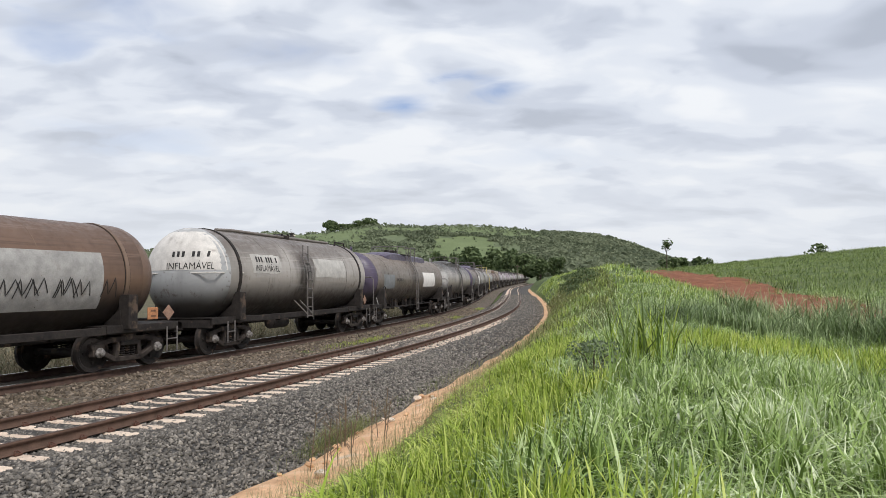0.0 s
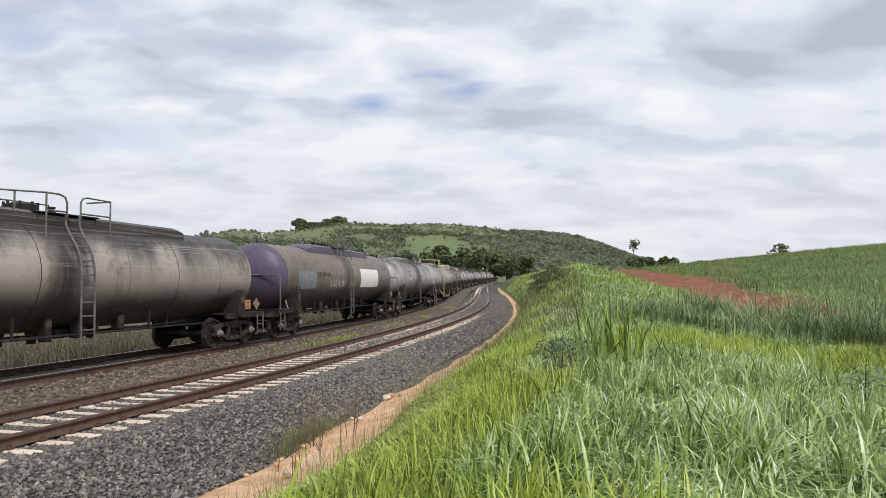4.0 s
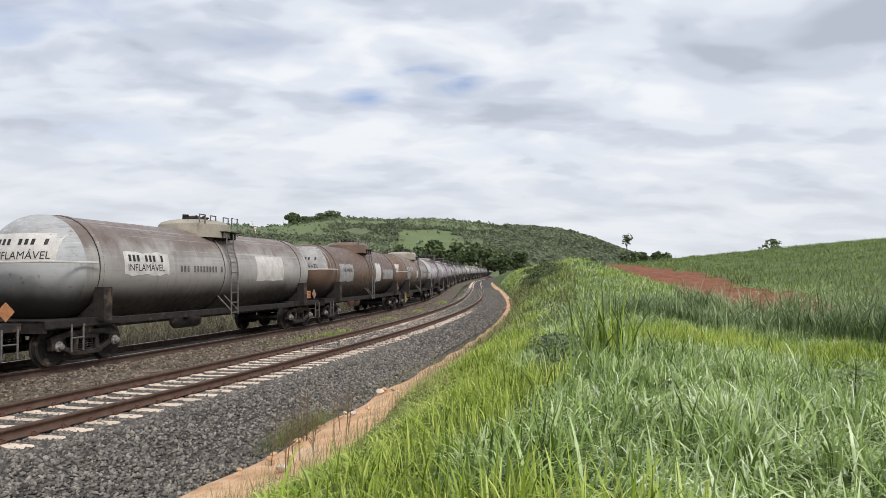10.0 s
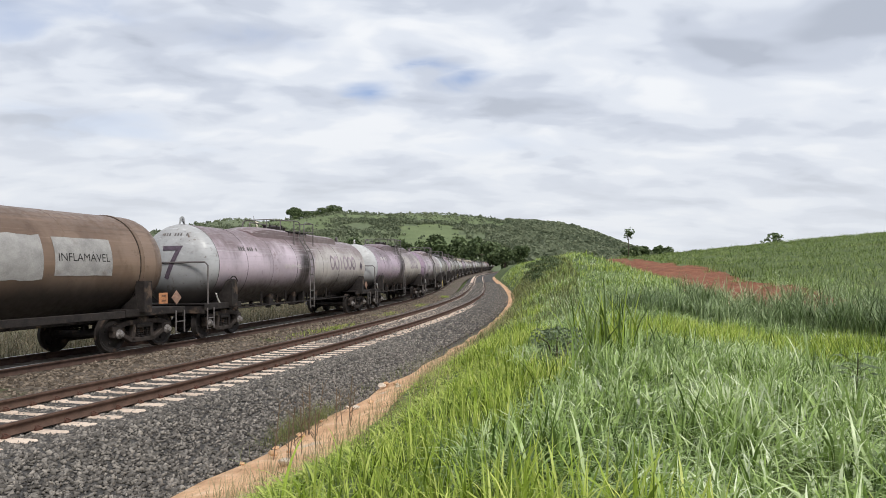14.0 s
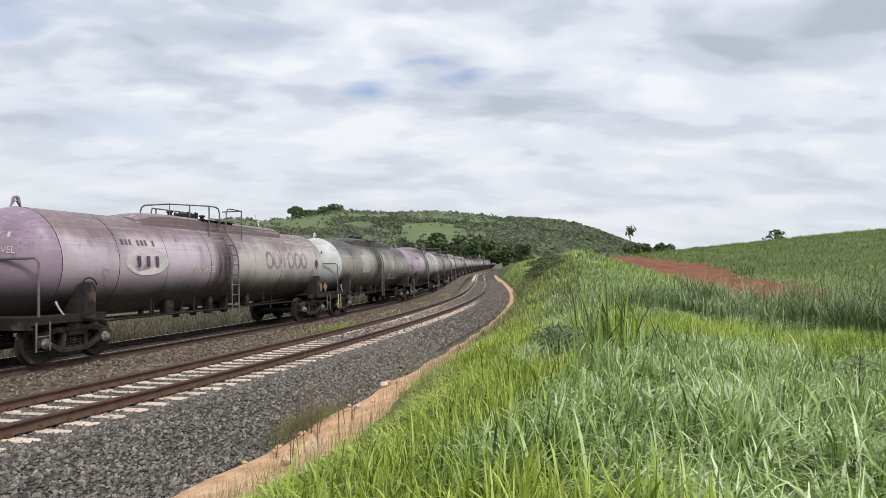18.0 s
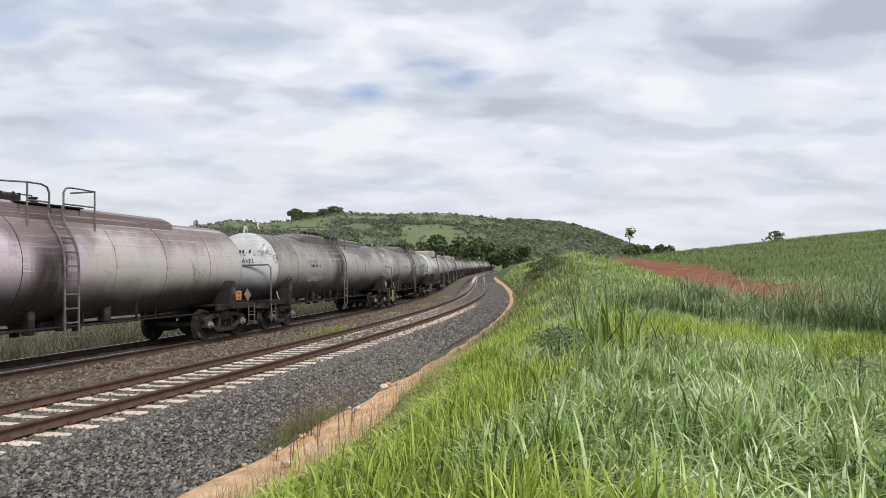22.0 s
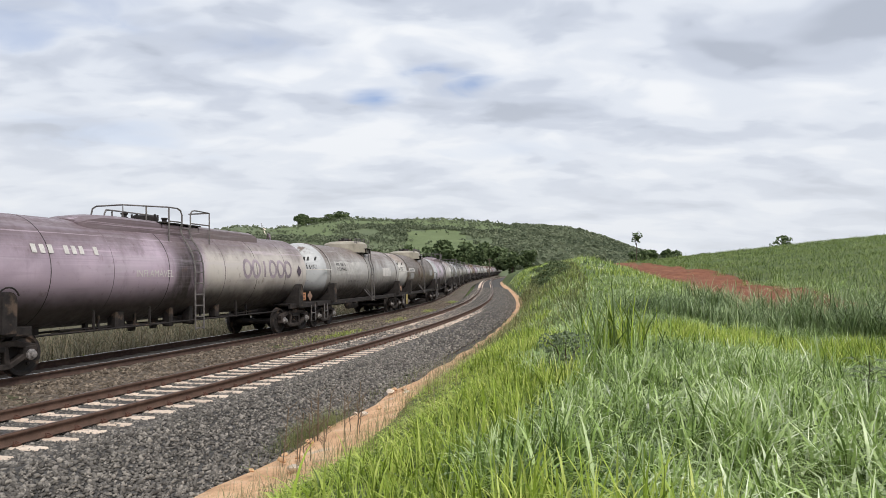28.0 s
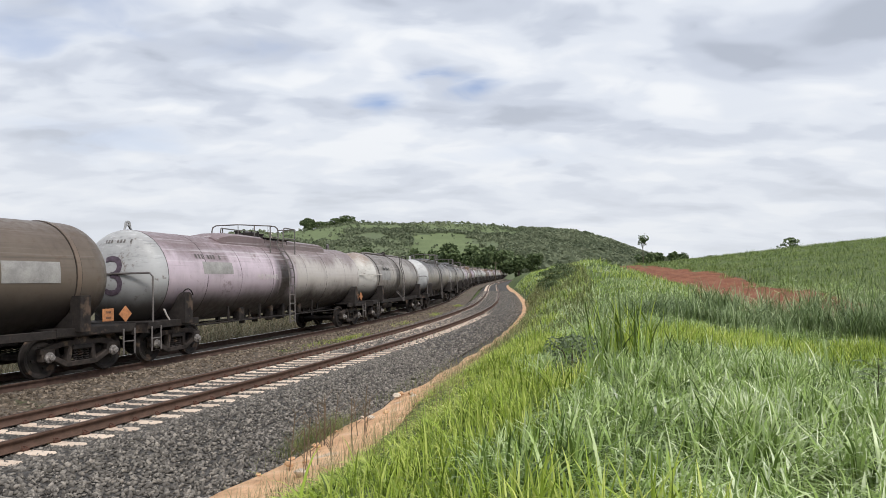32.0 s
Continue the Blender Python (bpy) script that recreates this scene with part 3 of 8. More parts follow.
def ground_z(x, y):
    x, y = np.asarray(x, float), np.asarray(y, float)
    s, u = to_track(x, y)
    zb = grade(s) - 0.62
    # left of the line: a verge that falls away a little
    left = zb + 0.12 - 1.1 * smooth01(-u, 9.5, 22) - 2.0 * smooth01(-u, 22, 90)
    # right of the line: clay edge, grass bank, mound, level field
    e = u - clay_out(s)
    rise = 1.35 + 2.75 * smooth01(s, 6, 46) - 0.5 * smooth01(s, 70, 120)
    bank = zb + 0.35 + rise * (1 - np.exp(-np.clip(e, 0, 60) / 1.9))
    plane = 0.07 + 0.013 * np.minimum(y, 100) + 0.098 * np.clip(x, -5, 75) + 0.10 * wave(x, y, 14, 3)
    plane = plane - 0.45 * smooth01(x, 1.5, 6) * (1 - smooth01(x, 15, 21)) * (1 - smooth01(y, 18.5, 25))
    plane = plane + 0.75 * smooth01(x, 22, 70)
    plane = np.where(y < 0, 0.6 + 0.03 * x, plane)
    right = bank + (plane - bank) * smooth01(e, 4.2, 9.5)
    right = right + 0.07 * wave(x, y, 3.1, 5) * smooth01(e, 0.2, 2)
    cl = np.clip((u - clay_in(s)) / (clay_out(s) - clay_in(s)), 0, 1)
    mid = zb + 0.33 * cl
    z = np.where(u < 3.0, np.where(u < -7.0, left, zb), np.where(e < 0, mid, right))
    # valley and hill behind
    D = np.hypot(x, y)
    az = np.arctan2(x, y)
    ahead = smooth01(D, 130, 260) * (u > 5) + smooth01(D, 60, 200) * (u <= 5)
    z = z * (1 - ahead * (u > 5)) + ahead * (u > 5) * (grade(s) + 1.0)
    el = np.interp(az, RIDGE_AZ, RIDGE_EL)
    el = np.where(y < 0, 0.006, el)
    hill = 900 * el * (0.16 * smooth01(D, 330, 520) + 0.84 * smooth01(D, 430, 930) ** 1.15) * (1 + 0.03 * wave(x, y, 160, 9) * smooth01(D, 400, 800))
    return z + hill * (1 - 0.6 * smooth01(D, 1100, 2600))


def open_field(az, el, ridge):
    """Where the hill carries fields instead of scrub."""
    az = az + 0.006 * np.sin(el * 900) + 0.003 * np.sin(el * 2300 + az * 60)
    el = el + 0.0012 * np.sin(az * 110) + 0.0008 * np.sin(az * 260)
    a = (az > -0.065 - 0.3 * (el - 0.045)) & (az < 0.035 + 1.2 * (0.045 - el)) & (el > 0.020) & (el < 0.064)
    b = (az > -0.25) & (az < -0.165) & (el > 0.050) & (el < 0.069)
    c = (az > 0.01) & (az < 0.10) & (el > 0.018) & (el < 0.030)
    return a | b | c


def build_ground():
    t = np.linspace(-1, 1, 260)
    xs = np.sign(t) * (np.abs(t) * 26 + 3200 * np.abs(t) ** 5.2)
    t2 = np.linspace(-1, 1, 310)
    ys = np.where(t2 < 0, -(np.abs(t2) * 40 + 2500 * np.abs(t2) ** 5), np.abs(t2) * 60 + 3200 * np.abs(t2) ** 4.2)
    X, Y = np.meshgrid(xs, ys)
    Z = ground_z(X, Y)
    V = np.stack([X, Y, Z], -1).reshape(-1, 3)
    nx, ny = len(xs), len(ys)
    i, j = np.meshgrid(np.arange(nx - 1), np.arange(ny - 1))
    a = (j * nx + i).ravel()
    Q = np.stack([a, a + 1, a + nx + 1, a + nx], -1)
    ob = new("ground", numpy_mesh("ground", V, Q, M_GROUND, smooth=True))
    # soil by zone: meadow, wooded hill, dry verge behind the line
    C = V[Q].mean(1)
    D, az = np.hypot(C[:, 0], C[:, 1]), np.arctan2(C[:, 0], C[:, 1])
    el = (C[:, 2] - 2.28) / D
    _, u = to_track(C[:, 0], C[:, 1])
    top = (np.interp(az, RIDGE_AZ, RIDGE_EL) - el < 0.012) & (az > -0.24) & (az < 0.16) & (D < 1000) & (D > 600)
    zone = np.where(D > 260, np.where(open_field(az, el, None) | top, 3, 1), np.where(u < -6.5, 2, 0))
    ob.data.materials.append(M_HILL)
    ob.data.materials.append(M_VERGE_SOIL)
    ob.data.materials.append(M_FIELD)
    ob.data.polygons.foreach_set("material_index", zone.astype(np.int32))
    tagged(ob, "grass-covered earth with a bank, fields and a hill", "ground", kind="structure")
    return ob


def ribbon(P, T, cant, s, profile, drape=None):
    """A strip along a track from a cross profile of (lat, z) rows, or of functions of s."""
    rows = []
    for lat, z in profile:
        la = lat(s) if callable(lat) else np.full_like(s, lat)
        zz = z(s) if callable(z) else np.full_like(s, z)
        rows.append(at_track(P, T, cant, s, la, zz))
    V = np.stack(rows, 1)
    n, k = len(s), len(profile)
    i, j = np.meshgrid(np.arange(n - 1), np.arange(k - 1), indexing="ij")
    a = (i * k + j).ravel()
    return V.reshape(-1, 3), np.stack([a, a + k, a + k + 1, a + 1], -1)


def steps(*spans):
    out = []
    for a, b, d in spans:
        out.append(np.arange(a, b, d, dtype=float))
    return np.concatenate(out)


def scatter_stones(name, mat, P, T, cant, n, s_range, lat_range, z_of, size, seed, parent, label, power=1.0):
    """Loose angular stones on a ballast bed, in one mesh."""
    r = np.random.RandomState(seed)
    s = s_range[0] + (s_range[1] - s_range[0]) * r.rand(n) ** power
    lat = lat_range[0] + (lat_range[1] - lat_range[0]) * r.rand(n)
    c = at_track(P, T, cant, s, lat, z_of(s, lat))
    base = np.array([(-1, -1, -1), (1, -1, -1), (1, 1, -1), (-1, 1, -1), (-1, -1, 1), (1, -1, 1), (1, 1, 1), (-1, 1, 1)], float)
    quad = np.array([(0, 3, 2, 1), (4, 5, 6, 7), (0, 1, 5, 4), (1, 2, 6, 5), (2, 3, 7, 6), (3, 0, 4, 7)])
    sz = size[0] + (size[1] - size[0]) * r.rand(n) ** 1.3
    v = base[None] * (0.55 + 0.45 * r.rand(n, 8, 1)) + 0.45 * (r.rand(n, 8, 3) - 0.5)
    v = v * (np.array([1.25, 0.85, 0.60]) * (0.75 + 0.5 * r.rand(n, 3)))[:, None, :] * sz[:, None, None]
    # each stone lies turned its own way
    q = r.normal(size=(n, 4)) * np.array([1.0, 0.42, 0.42, 1.0])
    q /= np.linalg.norm(q, axis=1, keepdims=True)
    w0, xyz = q[:, None, :1], np.repeat(q[:, None, 1:], 8, axis=1)
    t = 2 * np.cross(xyz, v)
    v = v + w0 * t + np.cross(xyz, t) + c[:, None, :]
    f = (quad[None] + 8 * np.arange(n)[:, None, None]).reshape(-1, 4)
    ob = new(name, numpy_mesh(name, v.reshape(-1, 3), f, mat))
    ob.parent = parent
    tagged(ob, label, kind="stuff")
    return ob


RAIL_PROFILE = ((-0.036, 0.0), (0.036, 0.0), (0.037, -0.038), (0.012, -0.055), (0.010, -0.135), (0.072, -0.155), (0.072, -0.168),
                (-0.072, -0.168), (-0.072, -0.155), (-0.010, -0.135), (-0.012, -0.055), (-0.037, -0.038), (-0.036, 0.0))


def build_track(P, T, cant, name, label, rail_mat, new_track):
    tr = thing(name, None, None, label, "railway track", kind="structure")
    s = steps((-160, -20, 4), (-20, 130, 1), (130, 480, 4))
    for side in (-1, 1):
        prof = [(side * GAUGE / 2 + a, b) for a, b in RAIL_PROFILE]
        V, Q = ribbon(P, T, cant, s, prof)
        ob = new("rail", numpy_mesh("rail", V, Q, rail_mat))
        ob.parent = tr
        head = [(side * GAUGE / 2 + a, b) for a, b in ((-0.026, 0.003), (0.026, 0.003))]
        V, Q = ribbon(P, T, cant, s, head)
        h = new("rail_running_face", numpy_mesh("rail_running_face", V, Q[:, ::-1], M_RAIL_TOP if new_track else M_RAIL_POLISHED))
        h.parent = ob
    return tr


def sleeper_shape():
    sh = Shape()
    sh.box(-0.095, 0.095, -1.48, -0.62, -0.22, -0.01, 0.02)
    sh.box(-0.085, 0.085, -0.63, 0.63, -0.22, -0.029, 0.02)
    sh.box(-0.095, 0.095, 0.62, 1.48, -0.22, -0.01, 0.02)
    return sh


def clip_shape():
    sh = Shape()
    for y in (-0.105, 0.105):
        sh.box(-0.055, 0.055, y - 0.03, y + 0.03, 0.0, 0.035, 0.008)
        sh.tube([(-0.05, y, 0.03), (-0.02, y * 0.72, 0.06), (0.03, y * 0.78, 0.065), (0.05, y * 1.15, 0.04), (0.0, y * 1.2, 0.03)], 0.011, 5)
    return sh


def track_matrix(P, T, cant, s, lat=0.0, z=0.0):
    """Pose beside a track: x against its way, y to its right, z up."""
    x, y, t = on_line(P, T, s)
    p = at_track(P, T, cant, np.array([s]), lat, z)[0]
    fx = Vector((-math.sin(t), -math.cos(t), 0))
    fy = Vector((math.cos(t) * math.cos(cant), -math.sin(t) * math.cos(cant), math.sin(cant)))
    fz = fx.cross(fy)
    m = Matrix((fx, fy, fz)).transposed().to_4x4()
    m.translation = p
    return m


build_ground()
near_track = build_track(NEAR_P, NEAR_T, NEAR_CANT, "track_near", "new railway track with rusty rails on concrete sleepers", M_RAIL_SIDE, True)
far_track = build_track(FAR_P, FAR_T, FAR_CANT, "track_far", "old railway track with dark rails on fouled stone", M_RAIL_DARK, False)

# ballast beds
s_bed = steps((-160, -20, 4), (-20, 130, 0.8), (130, 480, 4))


def ballast_top(lat):
    """Height of the new ballast below the rail heads, by distance from the centre line."""
    a = np.abs(lat)
    return np.where(a < 0.74, -0.228, np.where(a < 0.8, -0.206, np.where(a < 1.95, -0.217, -0.217 - (a - 1.95) * 0.22)))


def crib(s):
    """Level of the stone between the sleepers: fuller along the bend."""
    return -0.206 + 0.0275 * smooth01(s, 26, 50)


def middle(s):
    """Level of the stone between the rails, where the sleepers lie bare."""
    return -0.210 + 0.017 * smooth01(s, 24, 45)


def ends(s):
    """Level of the stone over the sleepers' ends."""
    return crib(s) + 0.014 * smooth01(s, 22, 45)


V, Q = ribbon(NEAR_P, NEAR_T, NEAR_CANT, s_bed, [(-2.25, -0.42), (-1.9, -0.22), (-1.5, -0.208), (-0.8, crib), (-0.62, middle), (0, middle), (0.62, middle), (0.8, crib), (1.02, crib), (1.12, ends), (1.5, ends), (1.75, ends), (1.95, lambda s: crib(s) - 0.012), (2.6, -0.37),
                                                (lambda s: clay_in(s) - 0.35, lambda s: -0.222 - (clay_in(s) - 2.3) * 0.22), (lambda s: clay_in(s) + 0.12, -0.72)])
bed = new("ballast_new", numpy_mesh("ballast_new", V, Q[:, ::-1], M_BALLAST, smooth=True))
tagged(bed, "dark grey crushed stone ballast under the new track", "ballast", kind="structure")
V, Q = ribbon(FAR_P, FAR_T, FAR_CANT, s_bed, [(-3.6, -0.75), (-2.6, -0.42), (-1.6, -0.20), (-0.7, -0.165), (0.7, -0.165), (1.6, -0.19), (2.0, -0.26), (2.6, -0.40)])
bed_old = new("ballast_old", numpy_mesh("ballast_old", V, Q[:, ::-1], M_BALLAST_OLD, smooth=True))
tagged(bed_old, "brown fouled stone ballast with weeds", "ballast", kind="structure")

V, Q = ribbon(NEAR_P, NEAR_T, 0.0, s_bed, [(lambda s: clay_in(s) - 0.12, -0.66), (lambda s: clay_in(s) + 0.12 + 0.08 * np.sin(s * 1.7), -0.44), (lambda s: (clay_in(s) + clay_out(s)) / 2, lambda s: -0.34 + 0.03 * np.sin(s * 2.3)),
                                           (lambda s: clay_out(s) + 0.12 * np.sin(s * 1.1), lambda s: -0.20 + 0.04 * np.sin(s * 3.1)), (lambda s: clay_out(s) + 0.5, -0.12)])
clay = new("clay_edge", numpy_mesh("clay_edge", V, Q[:, ::-1], M_CLAY, smooth=True))
tagged(clay, "bare orange clay edge between ballast and grass", "earth bank", kind="structure")


# the dirt road beside the field
def road_x(y):
    y = np.asarray(y, float)
    return 10.0 + 0.2 * (y - 19) - 0.0006 * np.clip(y - 50, 0, None) ** 2 + 0.12 * np.clip(24 - y, 0, None) ** 2


def build_road():
    y = np.arange(14.0, 125, 0.8)
    cols = []
    for k in np.linspace(-1, 1, 9):
        x = road_x(y) + k * (1.75 + 0.8 * smooth01(y, 28, 46) + 0.35 * np.sin(y * 0.3) * abs(k))
        z = ground_z(x, y) + 0.05 + 0.05 * (1 - abs(k)) - 0.05 * (abs(abs(k) - 0.5) < 0.13)
        cols.append(np.stack([x, y, z], -1))
    V = np.stack(cols, 1)
    n, k = len(y), 9
    i, j = np.meshgrid(np.arange(n - 1), np.arange(k - 1), indexing="ij")
    a = (i * k + j).ravel()
    ob = new("dirt_road", numpy_mesh("dirt_road", V.reshape(-1, 3), np.stack([a, a + 1, a + k + 1, a + k], -1), M_RED_SOIL, smooth=True))
    tagged(ob, "rutted red dirt road along the cane field", "road", kind="structure")


build_road()


# ---- tank wagons ----
R_TANK = 1.32
Z_TANK = 2.21            # axis above the rails
SPEED = 9.897


def head_profile(r, depth, n=9, sign=1, x0=0.0):
    out = []
    for i in range(n):
        t = i / (n - 1)
        a = t * math.pi / 2
        out.append((x0 + sign * depth * math.sin(a), max(r * math.cos(a), 0.004)))
    return out


def barrel_shape(half, r=R_TANK):
    xs = np.linspace(-half, half, 13)
    return Shape().lathe([(x, r) for x in xs], 48, "x", cap=False)


def head_shape(depth, r=R_TANK, sign=1, x0=0.0):
    return Shape().lathe(head_profile(r, depth, 12, sign, x0), 48, "x", cap=False)


def ring_shape(r, w, h):
    """A flat band round the tank."""
    return Shape().lathe([(-w / 2, r), (-w / 2, r + h), (w / 2, r + h), (w / 2, r)], 48, "x", cap=False)


def patch_shape(x0, x1, a0, a1, r, ragged=0.0, seed=1, n=14, k=8):
    """A painted or riveted field on the tank's near side: x range and angles above the level of the axis, in degrees."""
    rnd = random.Random(seed)
    ph = [rnd.uniform(0, 6.28) for _ in range(4)]
    sh = Shape()
    vs = []
    for i in range(n + 1):
        x = x0 + (x1 - x0) * i / n
        lo = a0 + ragged * (0.5 * math.sin(i * 0.9 + ph[0]) + 0.3 * math.sin(i * 2.1 + ph[1]))
        hi = a1 + ragged * (0.5 * math.sin(i * 0.8 + ph[2]) + 0.3 * math.sin(i * 1.9 + ph[3]))
        for j in range(k + 1):
            t = radians(lo + (hi - lo) * j / k)
            vs.append((x, r * math.cos(t), r * math.sin(t)))
    fs = [(i * (k + 1) + j, (i + 1) * (k + 1) + j, (i + 1) * (k + 1) + j + 1, i * (k + 1) + j + 1) for i in range(n) for j in range(k)]
    return sh.add(vs, fs)


def text_mesh(body, size):
    key = ("text", body, size)
    if key not in CACHE:
        cu = bpy.data.curves.new("writing", "FONT")
        cu.body, cu.size, cu.align_x, cu.align_y = body, size, "CENTER", "CENTER"
        cu.resolution_u = 3
        ob = bpy.data.objects.new("writing", cu)
        scene.collection.objects.link(ob)
        dg = bpy.context.evaluated_depsgraph_get()
        me = bpy.data.meshes.new_from_object(ob.evaluated_get(dg))
        bpy.data.objects.remove(ob)
        bm = bmesh.new()
        bm.from_mesh(me)
        bmesh.ops.triangulate(bm, faces=bm.faces[:])
        while True:
            long = [e for e in bm.edges if e.calc_length() > 0.16]
            if not long or len(bm.faces) > 3000:
                break
            bmesh.ops.subdivide_edges(bm, edges=long, cuts=1)
            bmesh.ops.triangulate(bm, faces=bm.faces[:])
        bm.to_mesh(me)
        bm.free()
        CACHE[key] = me
    return CACHE[key]


def text_on_side(body, size, x, angle, r):
    """Writing bent round the tank's near side, read from outside; the letters run against +x."""
    me = text_mesh(body, size).copy()
    for v in me.vertices:
        t = radians(angle) + v.co.y / r
        v.co = (x - v.co.x, r * math.cos(t), r * math.sin(t))
    me.materials.clear()
    return me


def text_on_head(body, size, y, z, x_seam, depth, r):
    """Writing on the domed front end."""
    me = text_mesh(body, size).copy()
    for v in me.vertices:
        yy, zz = r * math.sin((y + v.co.x) / r), z + v.co.y
        q = min(0.995, math.hypot(yy, zz) / r)
        v.co = (x_seam + depth * math.sqrt(1 - q * q) + 0.012, yy, zz)
    me.materials.clear()
    return me


def bars_on_side(n, w, h, x, angle, r):
    """Plain short bars in place of a serial number, one shape each."""
    hh = math.degrees(h / r / 2) * 0.8
    out = []
    for i in range(n):
        if i not in (3, n - 2):
            xx = x - (i - (n - 1) / 2) * w
            out.append(patch_shape(xx - w * 0.29, xx + w * 0.29, angle - hh, angle + hh, r, n=2, k=2))
    return out


def bars_on_head(n, w, h, y, z, x_seam, depth, r):
    out = []
    W = n * w
    for i in range(n):
        if i in (3, n - 2):
            continue
        vs = []
        for q in (0.04, 0.32, 0.60):
            yy = r * math.sin((y - W / 2 + W * (i + q) / n) / r)
            for zz in (z - 0.4 * h, z + 0.4 * h):
                d = min(0.995, math.hypot(yy, zz) / r)
                vs.append((x_seam + depth * math.sqrt(1 - d * d) + 0.012, yy, zz))
        out.append(Shape().add(vs, [(2 * k, 2 * k + 2, 2 * k + 3, 2 * k + 1) for k in range(2)]))
    return out


def head_upper(z0, x_seam, depth, r):
    """The upper part of a domed end, above z0, as a painted skin."""
    sh = Shape()
    n, k = 24, 9
    vs = []
    for i in range(n + 1):
        for j in range(k + 1):
            zz = z0 + (r * 0.985 - z0) * j / k
            half = math.sqrt(max(r * r * 0.975 - zz * zz, 0.0))
            yy = -half + 2 * half * i / n
            q = min(0.999, math.hypot(yy, zz) / r)
            vs.append((x_seam + depth * math.sqrt(1 - q * q) + 0.006, yy, zz))
    return sh.add(vs, [(i * (k + 1) + j, (i + 1) * (k + 1) + j, (i + 1) * (k + 1) + j + 1, i * (k + 1) + j + 1) for i in range(n) for j in range(k)])


RING = [(math.sin(2 * math.pi * k / 18), math.cos(2 * math.pi * k / 18)) for k in range(19)]
WORD_SHAPES = (RING, RING, [(0, -1.0), (0, 1.0)], RING, RING, RING)


def band_on_side(pts, half, x, angle, r):
    """A flat painted band along points (metres, read from outside) on the tank's near side."""
    fine = []
    for (u0, v0), (u1, v1) in zip(pts, pts[1:]):
        n = max(1, int(math.hypot(u1 - u0, v1 - v0) / 0.06))
        fine += [(u0 + (u1 - u0) * k / n, v0 + (v1 - v0) * k / n) for k in range(n)]
    fine.append(pts[-1])
    sh = Shape()
    vs = []
    for k, (u, v) in enumerate(fine):
        (ua, va), (ub, vb) = fine[max(0, k - 1)], fine[min(len(fine) - 1, k + 1)]
        d = math.hypot(ub - ua, vb - va) or 1.0
        nu, nv = -(vb - va) / d * half, (ub - ua) / d * half
        for sgn in (-1, 1):
            t = radians(angle) + (v + sgn * nv) / r
            vs.append((x - (u + sgn * nu), r * math.cos(t), r * math.sin(t)))
    return sh.add(vs, [(2 * k, 2 * k + 1, 2 * k + 3, 2 * k + 2) for k in range(len(fine) - 1)])


def head_patch(y0, y1, z0, z1, x_seam, depth, r, off=0.006):
    sh = Shape()
    n = 10
    vs = []
    for i in range(n + 1):
        for j in range(n + 1):
            yy, zz = y0 + (y1 - y0) * i / n, z0 + (z1 - z0) * j / n
            q = min(0.999, math.hypot(yy, zz) / r)
            vs.append((x_seam + depth * math.sqrt(1 - q * q) + off, yy, zz))
    return sh.add(vs, [(i * (n + 1) + j, (i + 1) * (n + 1) + j, (i + 1) * (n + 1) + j + 1, i * (n + 1) + j + 1) for i in range(n) for j in range(n)])


# -- bogies --
WHEEL_R = 0.46
AXLE = 0.89              # half the wheelbase
JOURNAL_Y = 1.07


def wheelset_shape(n=24):
    sh = Shape()
    for sgn in (-1, 1):
        y = sgn * GAUGE / 2
        prof = [(-0.07, 0.13), (-0.05, 0.15), (-0.025, 0.34), (-0.068, 0.385), (-0.068, WHEEL_R - 0.012), (0.03, WHEEL_R), (0.045, WHEEL_R + 0.027), (0.068, WHEEL_R + 0.02), (0.068, 0.385), (0.02, 0.34), (0.04, 0.16), (0.08, 0.13)]
        sh.lathe([(y - sgn * a, r) for a, r in prof], n, "y")
    sh.lathe([(-1.12, 0.075), (-0.8, 0.075), (-0.7, 0.085), (0.7, 0.085), (0.8, 0.075), (1.12, 0.075)], 10, "y")
    # lifting holes that show the turning
    for sgn in (-1, 1):
        for k in range(4):
            a = k * math.pi / 2
            sh.box(-0.035, 0.035, sgn * GAUGE / 2 - 0.075, sgn * GAUGE / 2 + 0.075, 0.20, 0.27, 0.01, m=Matrix.Rotation(a, 4, "Y"))
    return sh


def tread_shape():
    sh = Shape()
    for sgn in (-1, 1):
        y = sgn * GAUGE / 2
        sh.lathe([(y - sgn * -0.064, WHEEL_R + 0.002 - 0.010), (y - sgn * 0.028, WHEEL_R + 0.004)], 28, "y", cap=False)
        sh.lathe([(y + sgn * 0.0705, 0.40), (y + sgn * 0.0705, WHEEL_R - 0.015)], 28, "y", cap=False)
    return sh


